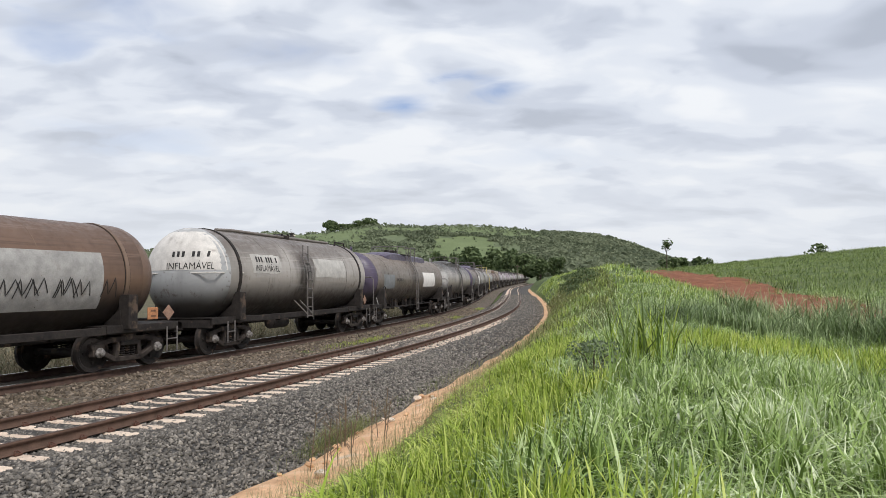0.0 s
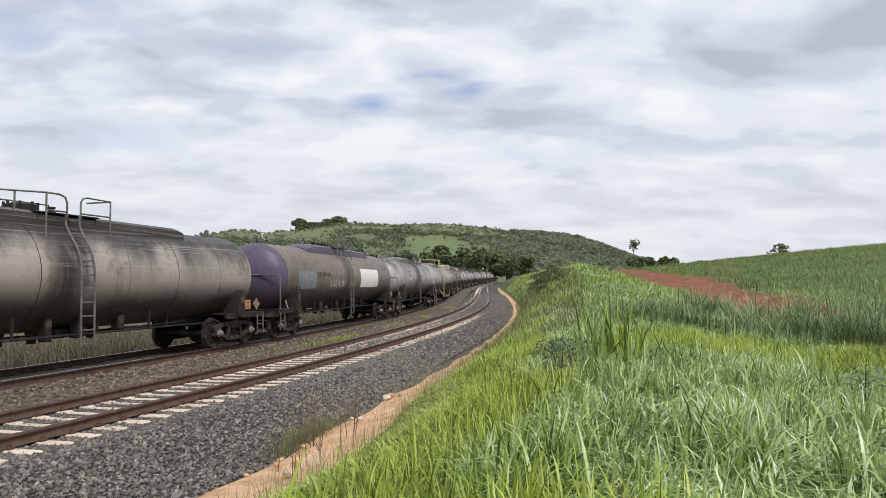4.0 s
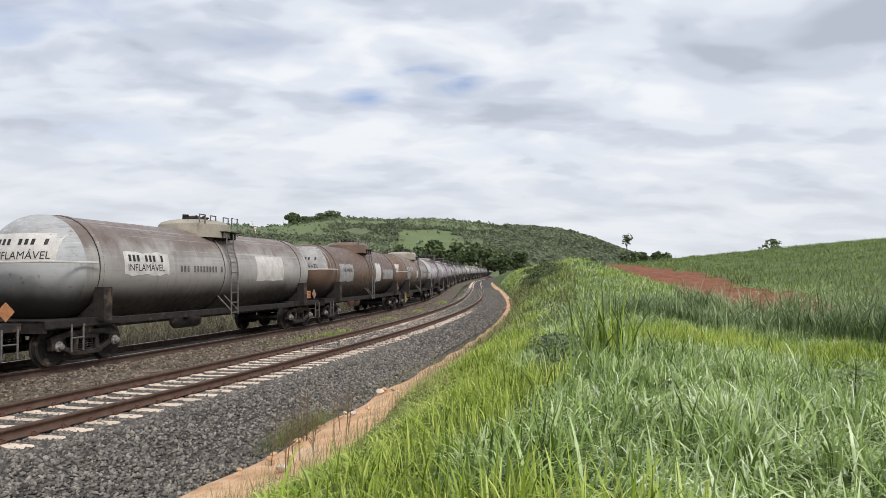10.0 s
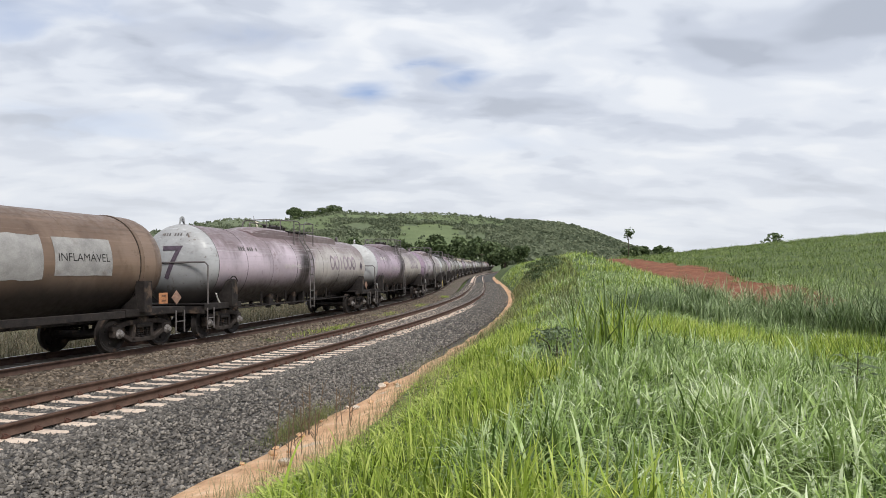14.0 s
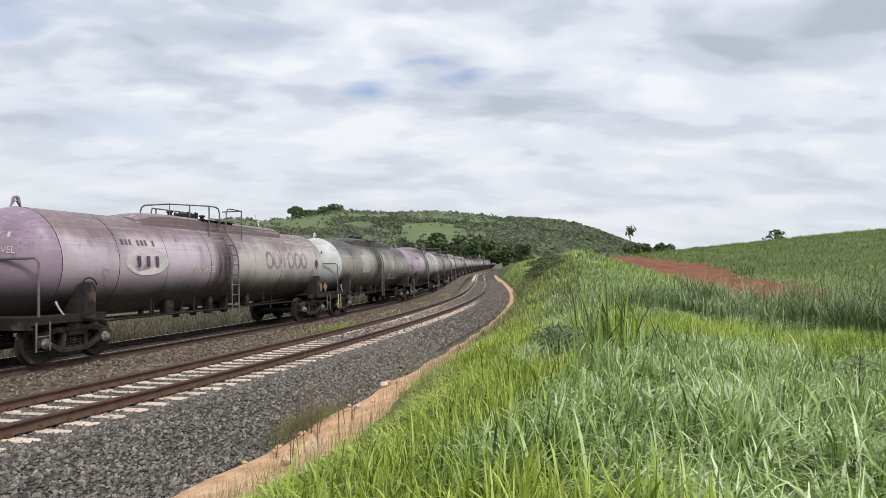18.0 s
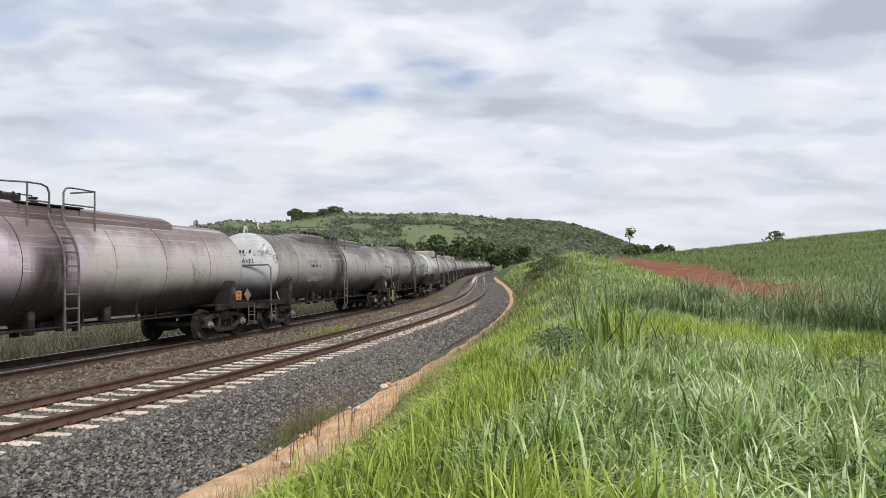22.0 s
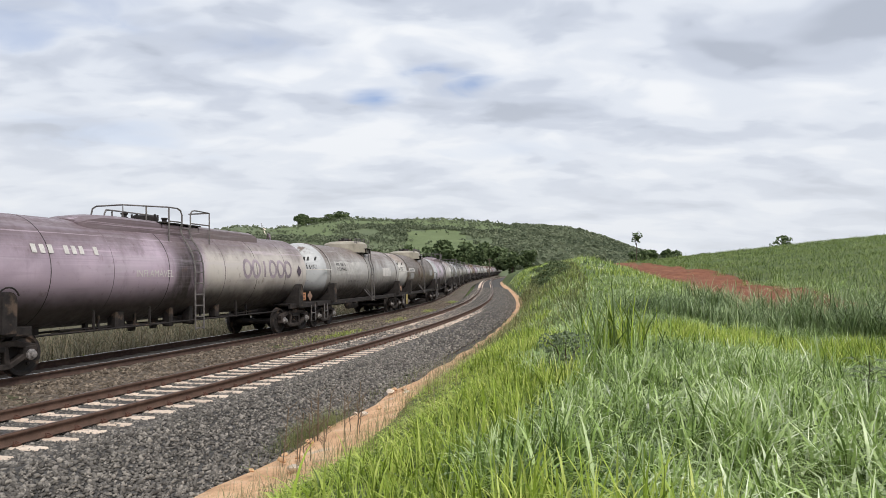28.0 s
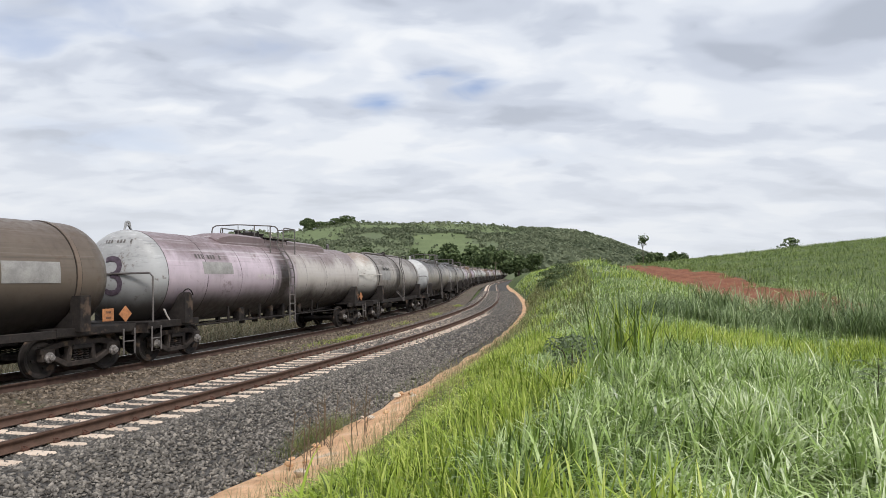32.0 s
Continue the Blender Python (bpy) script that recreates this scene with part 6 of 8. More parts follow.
TXT = "INFLAMÁVEL"
SPECS = (
    # (kind, way of the wagon's middle at the start, what it looks like)
    ("D", 0.33, dict(label="brown tank wagon with a grey scrawled field", paint=P_BROWN, fields=((M_GREY_PATCH, -4.8, 2.0, -34, 24, 0.0, "grey field with scrawls"),), scrawl=(M_BLACK, 0, -1.9, -14))),
    ("D", 14.82, dict(label="grey tank wagon with a white rusty head and straps", paint=P_GREY, front=P_PALE, half=5.1, deep=0.78, end=5.9, pin=4.65, fat=1.075, ladder_x=0.62, dome=False, strap=M_DARK, head_upper=M_WHITE,
                     fields=((M_PALE_PATCH, 2.1, 3.9, 2, 27, 1.0, "pale lettered field"), (M_PALE_PATCH, -3.1, -0.4, -2, 27, 0.6)), side_text=((TXT, 0.26, 3.0, 8, M_BLACK),), side_bars=((9, 0.15, 0.22, 3.0, 20, M_BLACK),), scrawl=(M_PALE_PATCH, 0, -1.0, -17),
                     head_text=((TXT, 0.30, 0.1, 0.22, M_BLACK),), head_bars=((8, 0.17, 0.22, 0.1, 0.55, M_BLACK),))),
    ("S", 28.75, dict(label="taupe tank wagon with a violet head and a white field", paint=P_TAUPE, front=P_VIOLET, rear=P_VIOLET, hood=P_VIOLET,
                      fields=((M_BLUEGREY, 4.15, 6.0, -19, 11), (M_BRIGHT, -4.85, -1.85, -17, 20)), side_text=((TXT, 0.24, 3.2, 0, M_BLACK),),
                      head_text=((TXT, 0.27, 0.15, 0.42, M_WHITE),), head_bars=((9, 0.15, 0.2, 0.15, 0.75, M_WHITE),))),
    ("S", 45.3, dict(label="dark grey tank wagon with a silver streaked head", paint=P_GREYDARK, front=P_SILVER, side_text=((TXT, 0.2, 3.0, 0, M_GREY_PATCH),),
                     head_text=((TXT, 0.28, 0.1, 0.30, M_BLACK),), head_bars=((9, 0.16, 0.2, 0.1, 0.62, M_BLACK),))),
    ("S", 62.05, dict(label="taupe tank wagon with a white field and chalk scrawls", paint=P_TAUPE, front=P_VIOLET, rear=P_VIOLET, hood=P_VIOLET,
                      fields=((M_BLUEGREY, 4.15, 6.0, -19, 11), (M_BRIGHT, -4.6, -1.65, -19, 21)), side_text=((TXT, 0.28, 3.3, 6, M_BLACK),), scrawl=(M_WHITE, 0.2, 2.6, -14))),
    ("S", 78.6, dict(label="sooty dark tank wagon with a streaked silver head", paint=P_GREYMID, front=P_SILVER, side_text=((TXT, 0.22, 3.4, 10, M_BLACK),),
                     side_bars=((9, 0.13, 0.18, 3.4, 22, M_BLACK),), fields=((M_GREY_PATCH, -2.9, -2.0, 8, 24),), head_bars=((9, 0.16, 0.2, 0.1, 0.5, M_BLACK),))),
    ("S", 95.25, dict(label="grey tank wagon with yellow ladder and railing", paint=P_GREY, front=P_PALE, pipe=M_YELLOW, hazard=(M_ORANGE, M_ORANGE),
                      fields=((M_WHITE, 4.1, 5.5, 10, 28, 1.5), (M_GREY_PATCH, 2.3, 3.2, 2, 20), (M_GREY_PATCH, -3.8, -2.9, -4, 16)), side_text=((TXT, 0.24, 4.75, 13, M_BLACK),), side_bars=((9, 0.14, 0.2, 4.75, 23, M_BLACK),), head_text=((TXT, 0.26, 0.1, 0.15, M_BLACK),), head_bars=((9, 0.16, 0.2, 0.1, 0.45, M_BLACK),))),
    ("D", 110.85, dict(label="light grey tank wagon with a brown dome top", paint=P_GREYLIGHT, front=P_PALE, fields=((M_WHITE, 2.9, 4.7, -6, 20, 2.0), (M_WHITE, -4.0, -2.0, -14, 24, 0.8)),
                       side_text=((TXT, 0.26, 3.85, 2, M_BLACK),), side_bars=((9, 0.16, 0.22, 3.85, 13, M_BLACK), (14, 0.16, 0.22, 1.3, 2, M_GREYPIPE)), dome_paint=M_DOME,
                       head_fields=((-0.55, 1.0, 0.18, 0.82, M_WHITE),), head_text=((TXT, 0.30, -0.15, 0.30, M_BLACK),), head_bars=((9, 0.17, 0.2, -0.15, 0.62, M_BLACK),))),
    ("D", 125.8, dict(label="brown tank wagon with peeling pale fields", paint=P_BROWN, front=P_BROWN, air=P_BROWN, dome_paint=P_BROWNGREY,
                      fields=((M_GREY_PATCH, 2.9, 5.0, -18, 18, 1.6), (M_WHITE, -2.4, -1.3, -20, 24, 4.0), (M_GREY_PATCH, -5.2, -2.9, -14, 10)), side_text=((TXT, 0.26, 3.8, 5, M_BLACK),),
                      head_upper=M_GREY_PATCH, head_text=((TXT, 0.28, -0.15, 0.28, M_BLACK),), head_bars=((8, 0.17, 0.2, -0.15, 0.62, M_BLACK),))),
    ("D", 140.85, dict(label="brown tank wagon with pale lettered fields and dome", paint=P_BROWNGREY, front=P_BROWNGREY, air=P_BROWN, dome_paint=M_DOME, step=M_YELLOW, eye=True,
                       fields=((M_WHITE, 2.5, 5.0, 8, 19, 1.5), (M_GREY_PATCH, 3.8, 4.9, -16, 4), (M_WHITE, 0.1, 0.9, -12, 10, 2.0), (M_GREY_PATCH, -2.45, -0.9, -16, 28, 1.2), (M_GREY_PATCH, -4.45, -2.75, -12, 27, 0.4)), side_text=((TXT, 0.27, -3.6, 6, M_BLACK),),
                       side_bars=((11, 0.19, 0.24, 3.75, 13.5, M_BLACK),), head_fields=((-0.30, 0.95, 0.10, 0.62, M_WHITE),),
                       head_text=((TXT, 0.30, -0.05, 0.24, M_BLACK),), head_bars=((11, 0.13, 0.16, -0.05, 0.68, M_BLACK),), )),
    ("S", 156.75, dict(label="lilac tank wagon with a white head and dark figure seven", paint=P_LILAC, front=P_PALE, side_text=((TXT, 0.26, 1.6, 0, M_WHITE),),
                       side_bars=((9, 0.15, 0.18, 5.0, 26, M_GREYPIPE),), word=((6, 0.56, 0.56, -4.0, 9, M_FADED),), diamonds=((-6.45, 3, 0.20, M_PURPLE_TXT),), head_text=(("7", 1.5, 0.05, 0.05, M_PURPLE_TXT),), head_bars=((9, 0.13, 0.15, 0.2, 0.98, M_GREYPIPE),))),
    ("S", 173.3, dict(label="lilac tank wagon with a faded rear part", paint=P_LILAC_DARK, front=P_WHITE, side_text=((TXT, 0.28, 1.9, -3, M_WHITE),),
                      side_bars=((9, 0.17, 0.22, 5.2, 24, M_WHITE),), word=((5, 0.56, 0.56, -4.3, 12, M_FADED),))),
    ("S", 190.2, dict(label="lilac tank wagon with a white oval emblem", paint=P_LILAC, front=P_LILAC_HEAD, oval=(4.15, 3), side_text=((TXT, 0.26, 1.7, -6, M_WHITE),),
                      side_bars=((9, 0.15, 0.2, 4.4, 25, M_GREYPIPE),), word=((6, 0.56, 0.56, -3.9, 8, M_FADED),), diamonds=((-6.45, 3, 0.20, M_PURPLE_TXT),), head_text=((TXT, 0.30, 0.1, 0.30, M_WHITE),), head_bars=((8, 0.17, 0.2, 0.1, 0.65, M_WHITE),))),
    ("S", 206.65, dict(label="dark grey tank wagon with a bright white head", paint=P_GREYDARK, front=P_WHITE, step=M_YELLOW, fields=((M_PALE_PATCH, 2.35, 3.6, -14, 25), (M_PALE_PATCH, -3.3, -2.35, -8, 14), (M_PALE_PATCH, -5.4, -4.9, -6, 13)),
                       side_bars=((3, 0.1, 0.1, -2.5, -4, M_BLACK),), tag=(-1.7, -25), head_text=((TXT, 0.30, 0.1, 0.28, M_BLACK),), head_bars=((10, 0.17, 0.22, 0.1, 0.62, M_BLACK),))),
    ("S", 223.1, dict(label="lilac tank wagon with a pale field on its side", paint=P_LILAC, front=P_LILAC_HEAD, fields=((M_PALE_PINK, 3.7, 5.5, -6, 22),), side_text=((TXT, 0.26, 1.7, -2, M_WHITE),),
                      side_bars=((8, 0.2, 0.24, 4.6, 28, M_GREYPIPE),), head_text=((TXT, 0.34, 0.05, 0.32, M_WHITE),), head_bars=((8, 0.17, 0.2, 0.0, 0.72, M_WHITE),))),
    ("S", 239.75, dict(label="dark grey tank wagon with a scuffed white head", paint=P_GREYMID, front=P_WHITE, fields=((M_GREY_PATCH, 2.6, 4.2, -24, -12, 3.0),), side_bars=((10, 0.16, 0.2, 3.5, 12, M_GREY_PATCH), (8, 0.13, 0.15, 3.4, 4, M_BLACK)),
                       head_text=((TXT, 0.30, 0.15, 0.25, M_BLACK),), head_bars=((8, 0.17, 0.22, 0.15, 0.6, M_BLACK),), hazard=(M_RED, M_ORANGE))),
    ("S", 256.0, dict(label="grey tank wagon with large graffiti letters", paint=P_GREYMID, front=P_SILVER, step=M_YELLOW, graffiti=True, side_text=((TXT, 0.2, 2.9, 4, M_GREYPIPE),),
                      head_fields=((-0.8, 0.8, 0.1, 0.82, M_GREY_PATCH),), head_text=((TXT, 0.30, 0.0, 0.25, M_BLACK),), head_bars=((9, 0.17, 0.22, 0.0, 0.6, M_BLACK),))),
    ("D", 271.3, dict(label="soiled white tank wagon with a rusty dome", paint=P_OLDWHITE, front=P_WHITE, half=5.4, deep=1.0, dome_paint=M_DOME, fields=((M_WHITE, 3.0, 4.4, 4, 20),), side_bars=((6, 0.2, 0.3, 3.6, -2, M_BLACK), (9, 0.3, 0.5, 0.5, -6, M_GREYPIPE)),
                      head_text=((TXT, 0.28, 0.1, 0.2, M_BLACK),), head_bars=((8, 0.16, 0.2, 0.1, 0.5, M_BLACK),))),
    ("S", 286.9, dict(label="lilac tank wagon with a faded lilac head", paint=P_LILAC_DARK, front=P_LILAC_HEAD, side_text=((TXT, 0.26, 1.8, -2, M_WHITE),), side_bars=((9, 0.22, 0.26, 4.7, 22, M_WHITE),), word=((6, 0.56, 0.56, -4.2, 6, M_FADED),), diamonds=((-6.45, 3, 0.20, M_PURPLE_TXT),),
                      head_text=((TXT, 0.36, 0.0, 0.30, M_WHITE),), head_bars=((8, 0.18, 0.2, 0.05, 0.72, M_WHITE),))),
    ("D", 302.1, dict(label="light grey tank wagon with a white head", paint=P_GREYLIGHT, front=P_WHITE, dome_paint=M_DOME, side_text=((TXT, 0.215, 4.1, 8, M_BLACK),), side_bars=((9, 0.14, 0.17, 4.1, 17, M_BLACK), (8, 0.20, 0.12, 2.4, -16, M_GREYPIPE)),
                      fields=((M_WHITE, -4.2, -2.6, -6, 14), (M_PALE_PATCH, 1.2, 4.9, -2, 24, 3.0)), head_text=((TXT, 0.34, 0.05, 0.25, M_BLACK),), head_bars=((9, 0.19, 0.24, 0.05, 0.62, M_BLACK),))),
    ("D", 316.4, dict(label="brown tank wagon with a white head and pale dome", paint=P_UMBER, front=P_OLDWHITE, hazard=(M_ORANGE, M_ORANGE), dome_paint=M_DOME, step=M_YELLOW, diamonds=((1.35, 4, 0.33, M_RUSTY_DIAMOND),), fields=((M_WHITE, 3.0, 5.0, 6, 16), (M_GREY_PATCH, 3.4, 4.6, -14, 2), (M_GREY_PATCH, -5.0, -3.6, -6, 14)),
                      side_bars=((9, 0.17, 0.2, 4.0, 11, M_BLACK),), head_text=((TXT, 0.32, 0.25, 0.30, M_BLACK),), head_bars=((8, 0.19, 0.22, 0.25, 0.62, M_BLACK),))),
    ("S", 331.8, dict(label="lilac tank wagon with a white head and dark figure three", paint=P_LILAC, front=P_PALE, hazard=(M_ORANGE, M_ORANGE), fields=((M_GREY_PATCH, 3.8, 5.4, 4, 20),), side_text=((TXT, 0.26, 1.6, 0, M_WHITE),),
                      side_bars=((9, 0.15, 0.18, 5.0, 27, M_GREYPIPE),), head_text=(("3", 1.5, 0.10, 0.0, M_PURPLE_TXT),), head_bars=((9, 0.13, 0.15, 0.2, 0.98, M_GREYPIPE),))),
    ("D", 346.9, dict(label="grey tank wagon with a light head", paint=P_GREY, front=P_OLDWHITE, half=5.1, deep=0.78, end=5.9, pin=4.65, dome=False, fields=((M_GREY_PATCH, 2.2, 4.1, -6, 16),), side_bars=((9, 0.15, 0.2, 3.0, 20, M_BLACK),))),
)
FAR_PAINTS = ((P_GREYDARK, P_WHITE, "S"), (P_LILAC, P_WHITE, "S"), (P_GREYLIGHT, P_WHITE, "D"), (P_BROWN, P_BROWNGREY, "D"), (P_GREY, P_SILVER, "S"), (P_LILAC_DARK, P_LILAC_HEAD, "S"),
              (P_OLDWHITE, P_WHITE, "D"), (P_GREYDARK, P_SILVER, "S"), (P_BROWNGREY, P_OLDWHITE, "D"), (P_GREY, P_WHITE, "S"))
PAINT_WORDS = {P_GREYDARK: "dark grey", P_LILAC: "lilac", P_GREYLIGHT: "light grey", P_BROWN: "brown", P_GREY: "grey", P_LILAC_DARK: "dark lilac", P_OLDWHITE: "soiled white", P_BROWNGREY: "grey-brown"}


def stroke(w, pts, width, mat, x, a, label, lift=0.0):
    """A painted line on the flank; points in metres, read from outside."""
    sh = Shape()
    r = R_TANK + 0.02
    out = []
    fine = []
    for (u0, v0), (u1, v1) in zip(pts, pts[1:]):
        n = max(1, int(math.hypot(u1 - u0, v1 - v0) / 0.07))
        fine += [(u0 + (u1 - u0) * i / n, v0 + (v1 - v0) * i / n) for i in range(n)]
    for u, v in fine + [pts[-1]]:
        t = radians(a) + v / r
        out.append((x - u, r * math.cos(t), r * math.sin(t)))
    sh.tube(out, width, 4)
    sh.v = [(p[0], p[1], p[2]) for p in sh.v]
    flat = []
    for px, py, pz in sh.v:
        k = (R_TANK + 0.014 + lift + 0.06 * (math.hypot(py, pz) - r)) / math.hypot(py, pz)
        flat.append((px, py * k, pz * k))
    sh.v = flat
    part("scrawl", sh, mat, w, label, m=Matrix.Translation((0, 0, Z_TANK)))


GLYPHS = (
    [(0.0, -0.5), (0.04, 0.46), (0.55, 0.42), (0.62, 0.18), (0.15, 0.02), (0.62, -0.12), (0.55, -0.42), (0.05, -0.46)],
    [(0.05, 0.45), (0.02, -0.30), (0.30, -0.48), (0.60, -0.30), (0.62, 0.45)],
    [(0.0, -0.48), (0.10, 0.42), (0.42, -0.36), (0.52, 0.46), (0.66, -0.48)],
    [(0.15, 0.45), (0.10, -0.45), (0.30, -0.48), (0.42, 0.40)],
    [(0.10, 0.45), (0.0, -0.50), (0.10, -0.02), (0.62, 0.42), (0.22, 0.02), (0.70, -0.46)],
    [(0.0, -0.42), (0.25, 0.46), (0.45, -0.02), (0.30, -0.15), (0.62, -0.45), (0.58, 0.44)],
    [(0.10, 0.45), (0.02, -0.20), (0.28, -0.46), (0.52, -0.22), (0.58, 0.46)],
    [(0.22, 0.46), (0.10, -0.30), (0.62, -0.26), (0.80, -0.44)],
    [(0.34, 0.02), (0.42, -0.10), (0.26, -0.16), (0.16, 0.06), (0.34, 0.24), (0.58, 0.10), (0.56, -0.24), (0.30, -0.38), (-0.10, -0.40)])


def build_graffiti(w):
    """Two words of fat letters with dark rims, an older faded one between them."""
    for k in range(4):
        pts = [(u * 0.56 + k * 0.35, v * 0.86) for u, v in GLYPHS[k]]
        stroke(w, pts, 0.100, M_BLACK, -0.75, -4, "dark rim of a graffiti letter", 0.0)
        stroke(w, pts, 0.068, M_PINK_PAINT, -0.75, -4, "pinkish graffiti letter", 0.012)
    for k in range(3):
        pts = [(u * 0.72 + k * 0.52, v * 0.80) for u, v in GLYPHS[(6, 1, 0)[k]]]
        stroke(w, pts, 0.095, M_OLD_PINK, -2.2, -5, "faded older graffiti letter", 0.0)
    for k in range(5):
        g = GLYPHS[4 + k]
        pts = [(u * 0.92 + k * 0.64, v * 0.92) for u, v in g]
        stroke(w, pts, 0.145, M_BLACK, -3.8, -4, "thick dark rim of a graffiti letter", 0.002)
        stroke(w, pts, 0.074, M_GREEN_PAINT if k < 2 else M_WHITE, -3.8, -4, "pale graffiti letter", 0.016)


def build_train():
    for kind, s0, spec in SPECS:
        w = (frameless_wagon if kind == "S" else framed_wagon)(s0, spec, True)
        if "oval" in spec:
            x, a = spec["oval"]
            sh = Shape()
            vs = []
            for i in range(28):
                t = 2 * math.pi * i / 28
                ang = radians(a) + 0.36 * math.sin(t) / R_TANK
                vs.append((x + 0.85 * math.cos(t), (R_TANK + 0.012) * math.cos(ang), (R_TANK + 0.012) * math.sin(ang)))
            part("emblem", sh.add(vs, [tuple(range(28))]), M_WHITE, w, "white oval emblem", m=Matrix.Translation((0, 0, Z_TANK)))
            for k in (-1, 0, 1):
                part("emblem_bar", patch_shape(x + 0.36 * k - 0.07, x + 0.36 * k + 0.07, a - 6, a + 6, R_TANK + 0.03, n=3, k=3), M_PURPLE_TXT, w, m=Matrix.Translation((0, 0, Z_TANK)))
        if "scrawl" in spec:
            mat, xa, xb, a = spec["scrawl"]
            rnd = random.Random(int(s0))
            for k in range(8):
                u = k * rnd.uniform(0.30, 0.42)
                stroke(w, [(u, -0.15), (u + 0.12, 0.25), (u + 0.2, -0.1), (u + 0.36, 0.2 + 0.1 * rnd.random()), (u + 0.3 + 0.3 * rnd.random(), -0.2 * rnd.random())], 0.013, mat, xb, a, "loose painted scrawl")
        if "tag" in spec:
            x, a = spec["tag"]
            for k in range(5):
                pts = [(u * 0.75 + k * 0.52, v * 0.42) for u, v in GLYPHS[(5, 8, 3, 1, 6)[k]]]
                stroke(w, pts, 0.062, M_BLACK, x, a, "dark rim of a small graffiti letter", 0.0)
                stroke(w, pts, 0.036, M_WHITE, x, a, "white small graffiti letter", 0.010)
        if "graffiti" in spec:
            build_graffiti(w)
    s0, last = 346.9, "D"
    for i in range(30):
        body, front, kind = FAR_PAINTS[(i * 7 + i // 10) % 10]
        s0 += {"SS": 16.5, "DD": 15.0}.get(last + kind, 15.75)
        last = kind
        spec = dict(label="%s tank wagon in the train's rear part" % PAINT_WORDS[body], paint=body, front=front)
        (frameless_wagon if kind == "S" else framed_wagon)(s0, spec, False)


build_train()


def wagon_pose(s):
    """Pose of a wagon whose middle is at the way s: both bogie pins lie on the track's centre line."""
    a = at_track(FAR_P, FAR_T, FAR_CANT, np.array([s - 5.4, s + 5.4]), 0.0, 0.0)
    fx = Vector(a[0] - a[1]).normalized()
    t = on_line(FAR_P, FAR_T, s)[2]
    fy = Vector((math.cos(t) * math.cos(FAR_CANT), -math.sin(t) * math.cos(FAR_CANT), math.sin(FAR_CANT)))
    fy = (fy - fx * fy.dot(fx)).normalized()
    m = Matrix((fx, fy, fx.cross(fy))).transposed().to_4x4()
    m.translation = (a[0] + a[1]) / 2
    return m


def motions():
    for w, s0 in WAGONS:
        walk(w, [(t, wagon_pose(s0 - SPEED * t)) for t in range(0, 33)])
    # wheels roll while their wagon is within sight and near
    for ws, s0 in WHEELSETS:
        rest = ws.matrix_basis.copy()
        t0, t1 = max(0.0, (s0 - 62) / SPEED), min(32.0, (s0 + 6) / SPEED)
        if t1 <= 0 or t0 >= 32:
            continue
        step = 2.0 / FPS
        n = int((t1 - t0) / step)
        rows = [(0.0, rest)] if t0 > 0.2 else []
        k0 = round(t0 / step)
        for k in range(n):
            t = (k0 + k) * step
            if t > 32:
                break
            rows.append((t, rest @ Matrix.Rotation(SPEED * k * step / WHEEL_R, 4, "Y")))
        if rows[-1][0] < 31.9:
            rows.append((32.0, rows[-1][1]))
        walk(ws, rows)


# ---- trees ----
def leaf_quads(centres, size, r, flat=0.6):
    """Small leaf sheets of random turn at the centres: vertices and faces."""
    n = len(centres)
    a = r.normal(size=(n, 3))
    a[:, 2] *= flat
    a /= np.linalg.norm(a, axis=1, keepdims=True) + 1e-9
    b = np.cross(a, r.normal(size=(n, 3)))
    b /= np.linalg.norm(b, axis=1, keepdims=True) + 1e-9
    sz = size[0] + (size[1] - size[0]) * r.rand(n)
    a, b = a * sz[:, None], b * (sz * (0.5 + 0.4 * r.rand(n)))[:, None]
    v = np.stack([centres - a, centres - b, centres + a, centres + b], 1).reshape(-1, 3)
    return v, np.arange(4 * n).reshape(-1, 4)


def crown_mesh(name, lobes, per, leaf, seed, mat, flat=0.6):
    """A crown of leaf clumps: lobes are (x, y, z, radius across, radius up)."""
    r = np.random.RandomState(seed)
    pts = []
    for x, y, z, ra, rz in lobes:
        d = r.normal(size=(per, 3))
        d /= np.linalg.norm(d, axis=1, keepdims=True)
        q = 0.55 + 0.5 * r.rand(per, 1) ** 0.6
        pts.append(np.array([x, y, z]) + d * q * np.array([ra, ra, rz]))
    v, f = leaf_quads(np.concatenate(pts), leaf, r, flat)
    return numpy_mesh(name, v, f, mat)


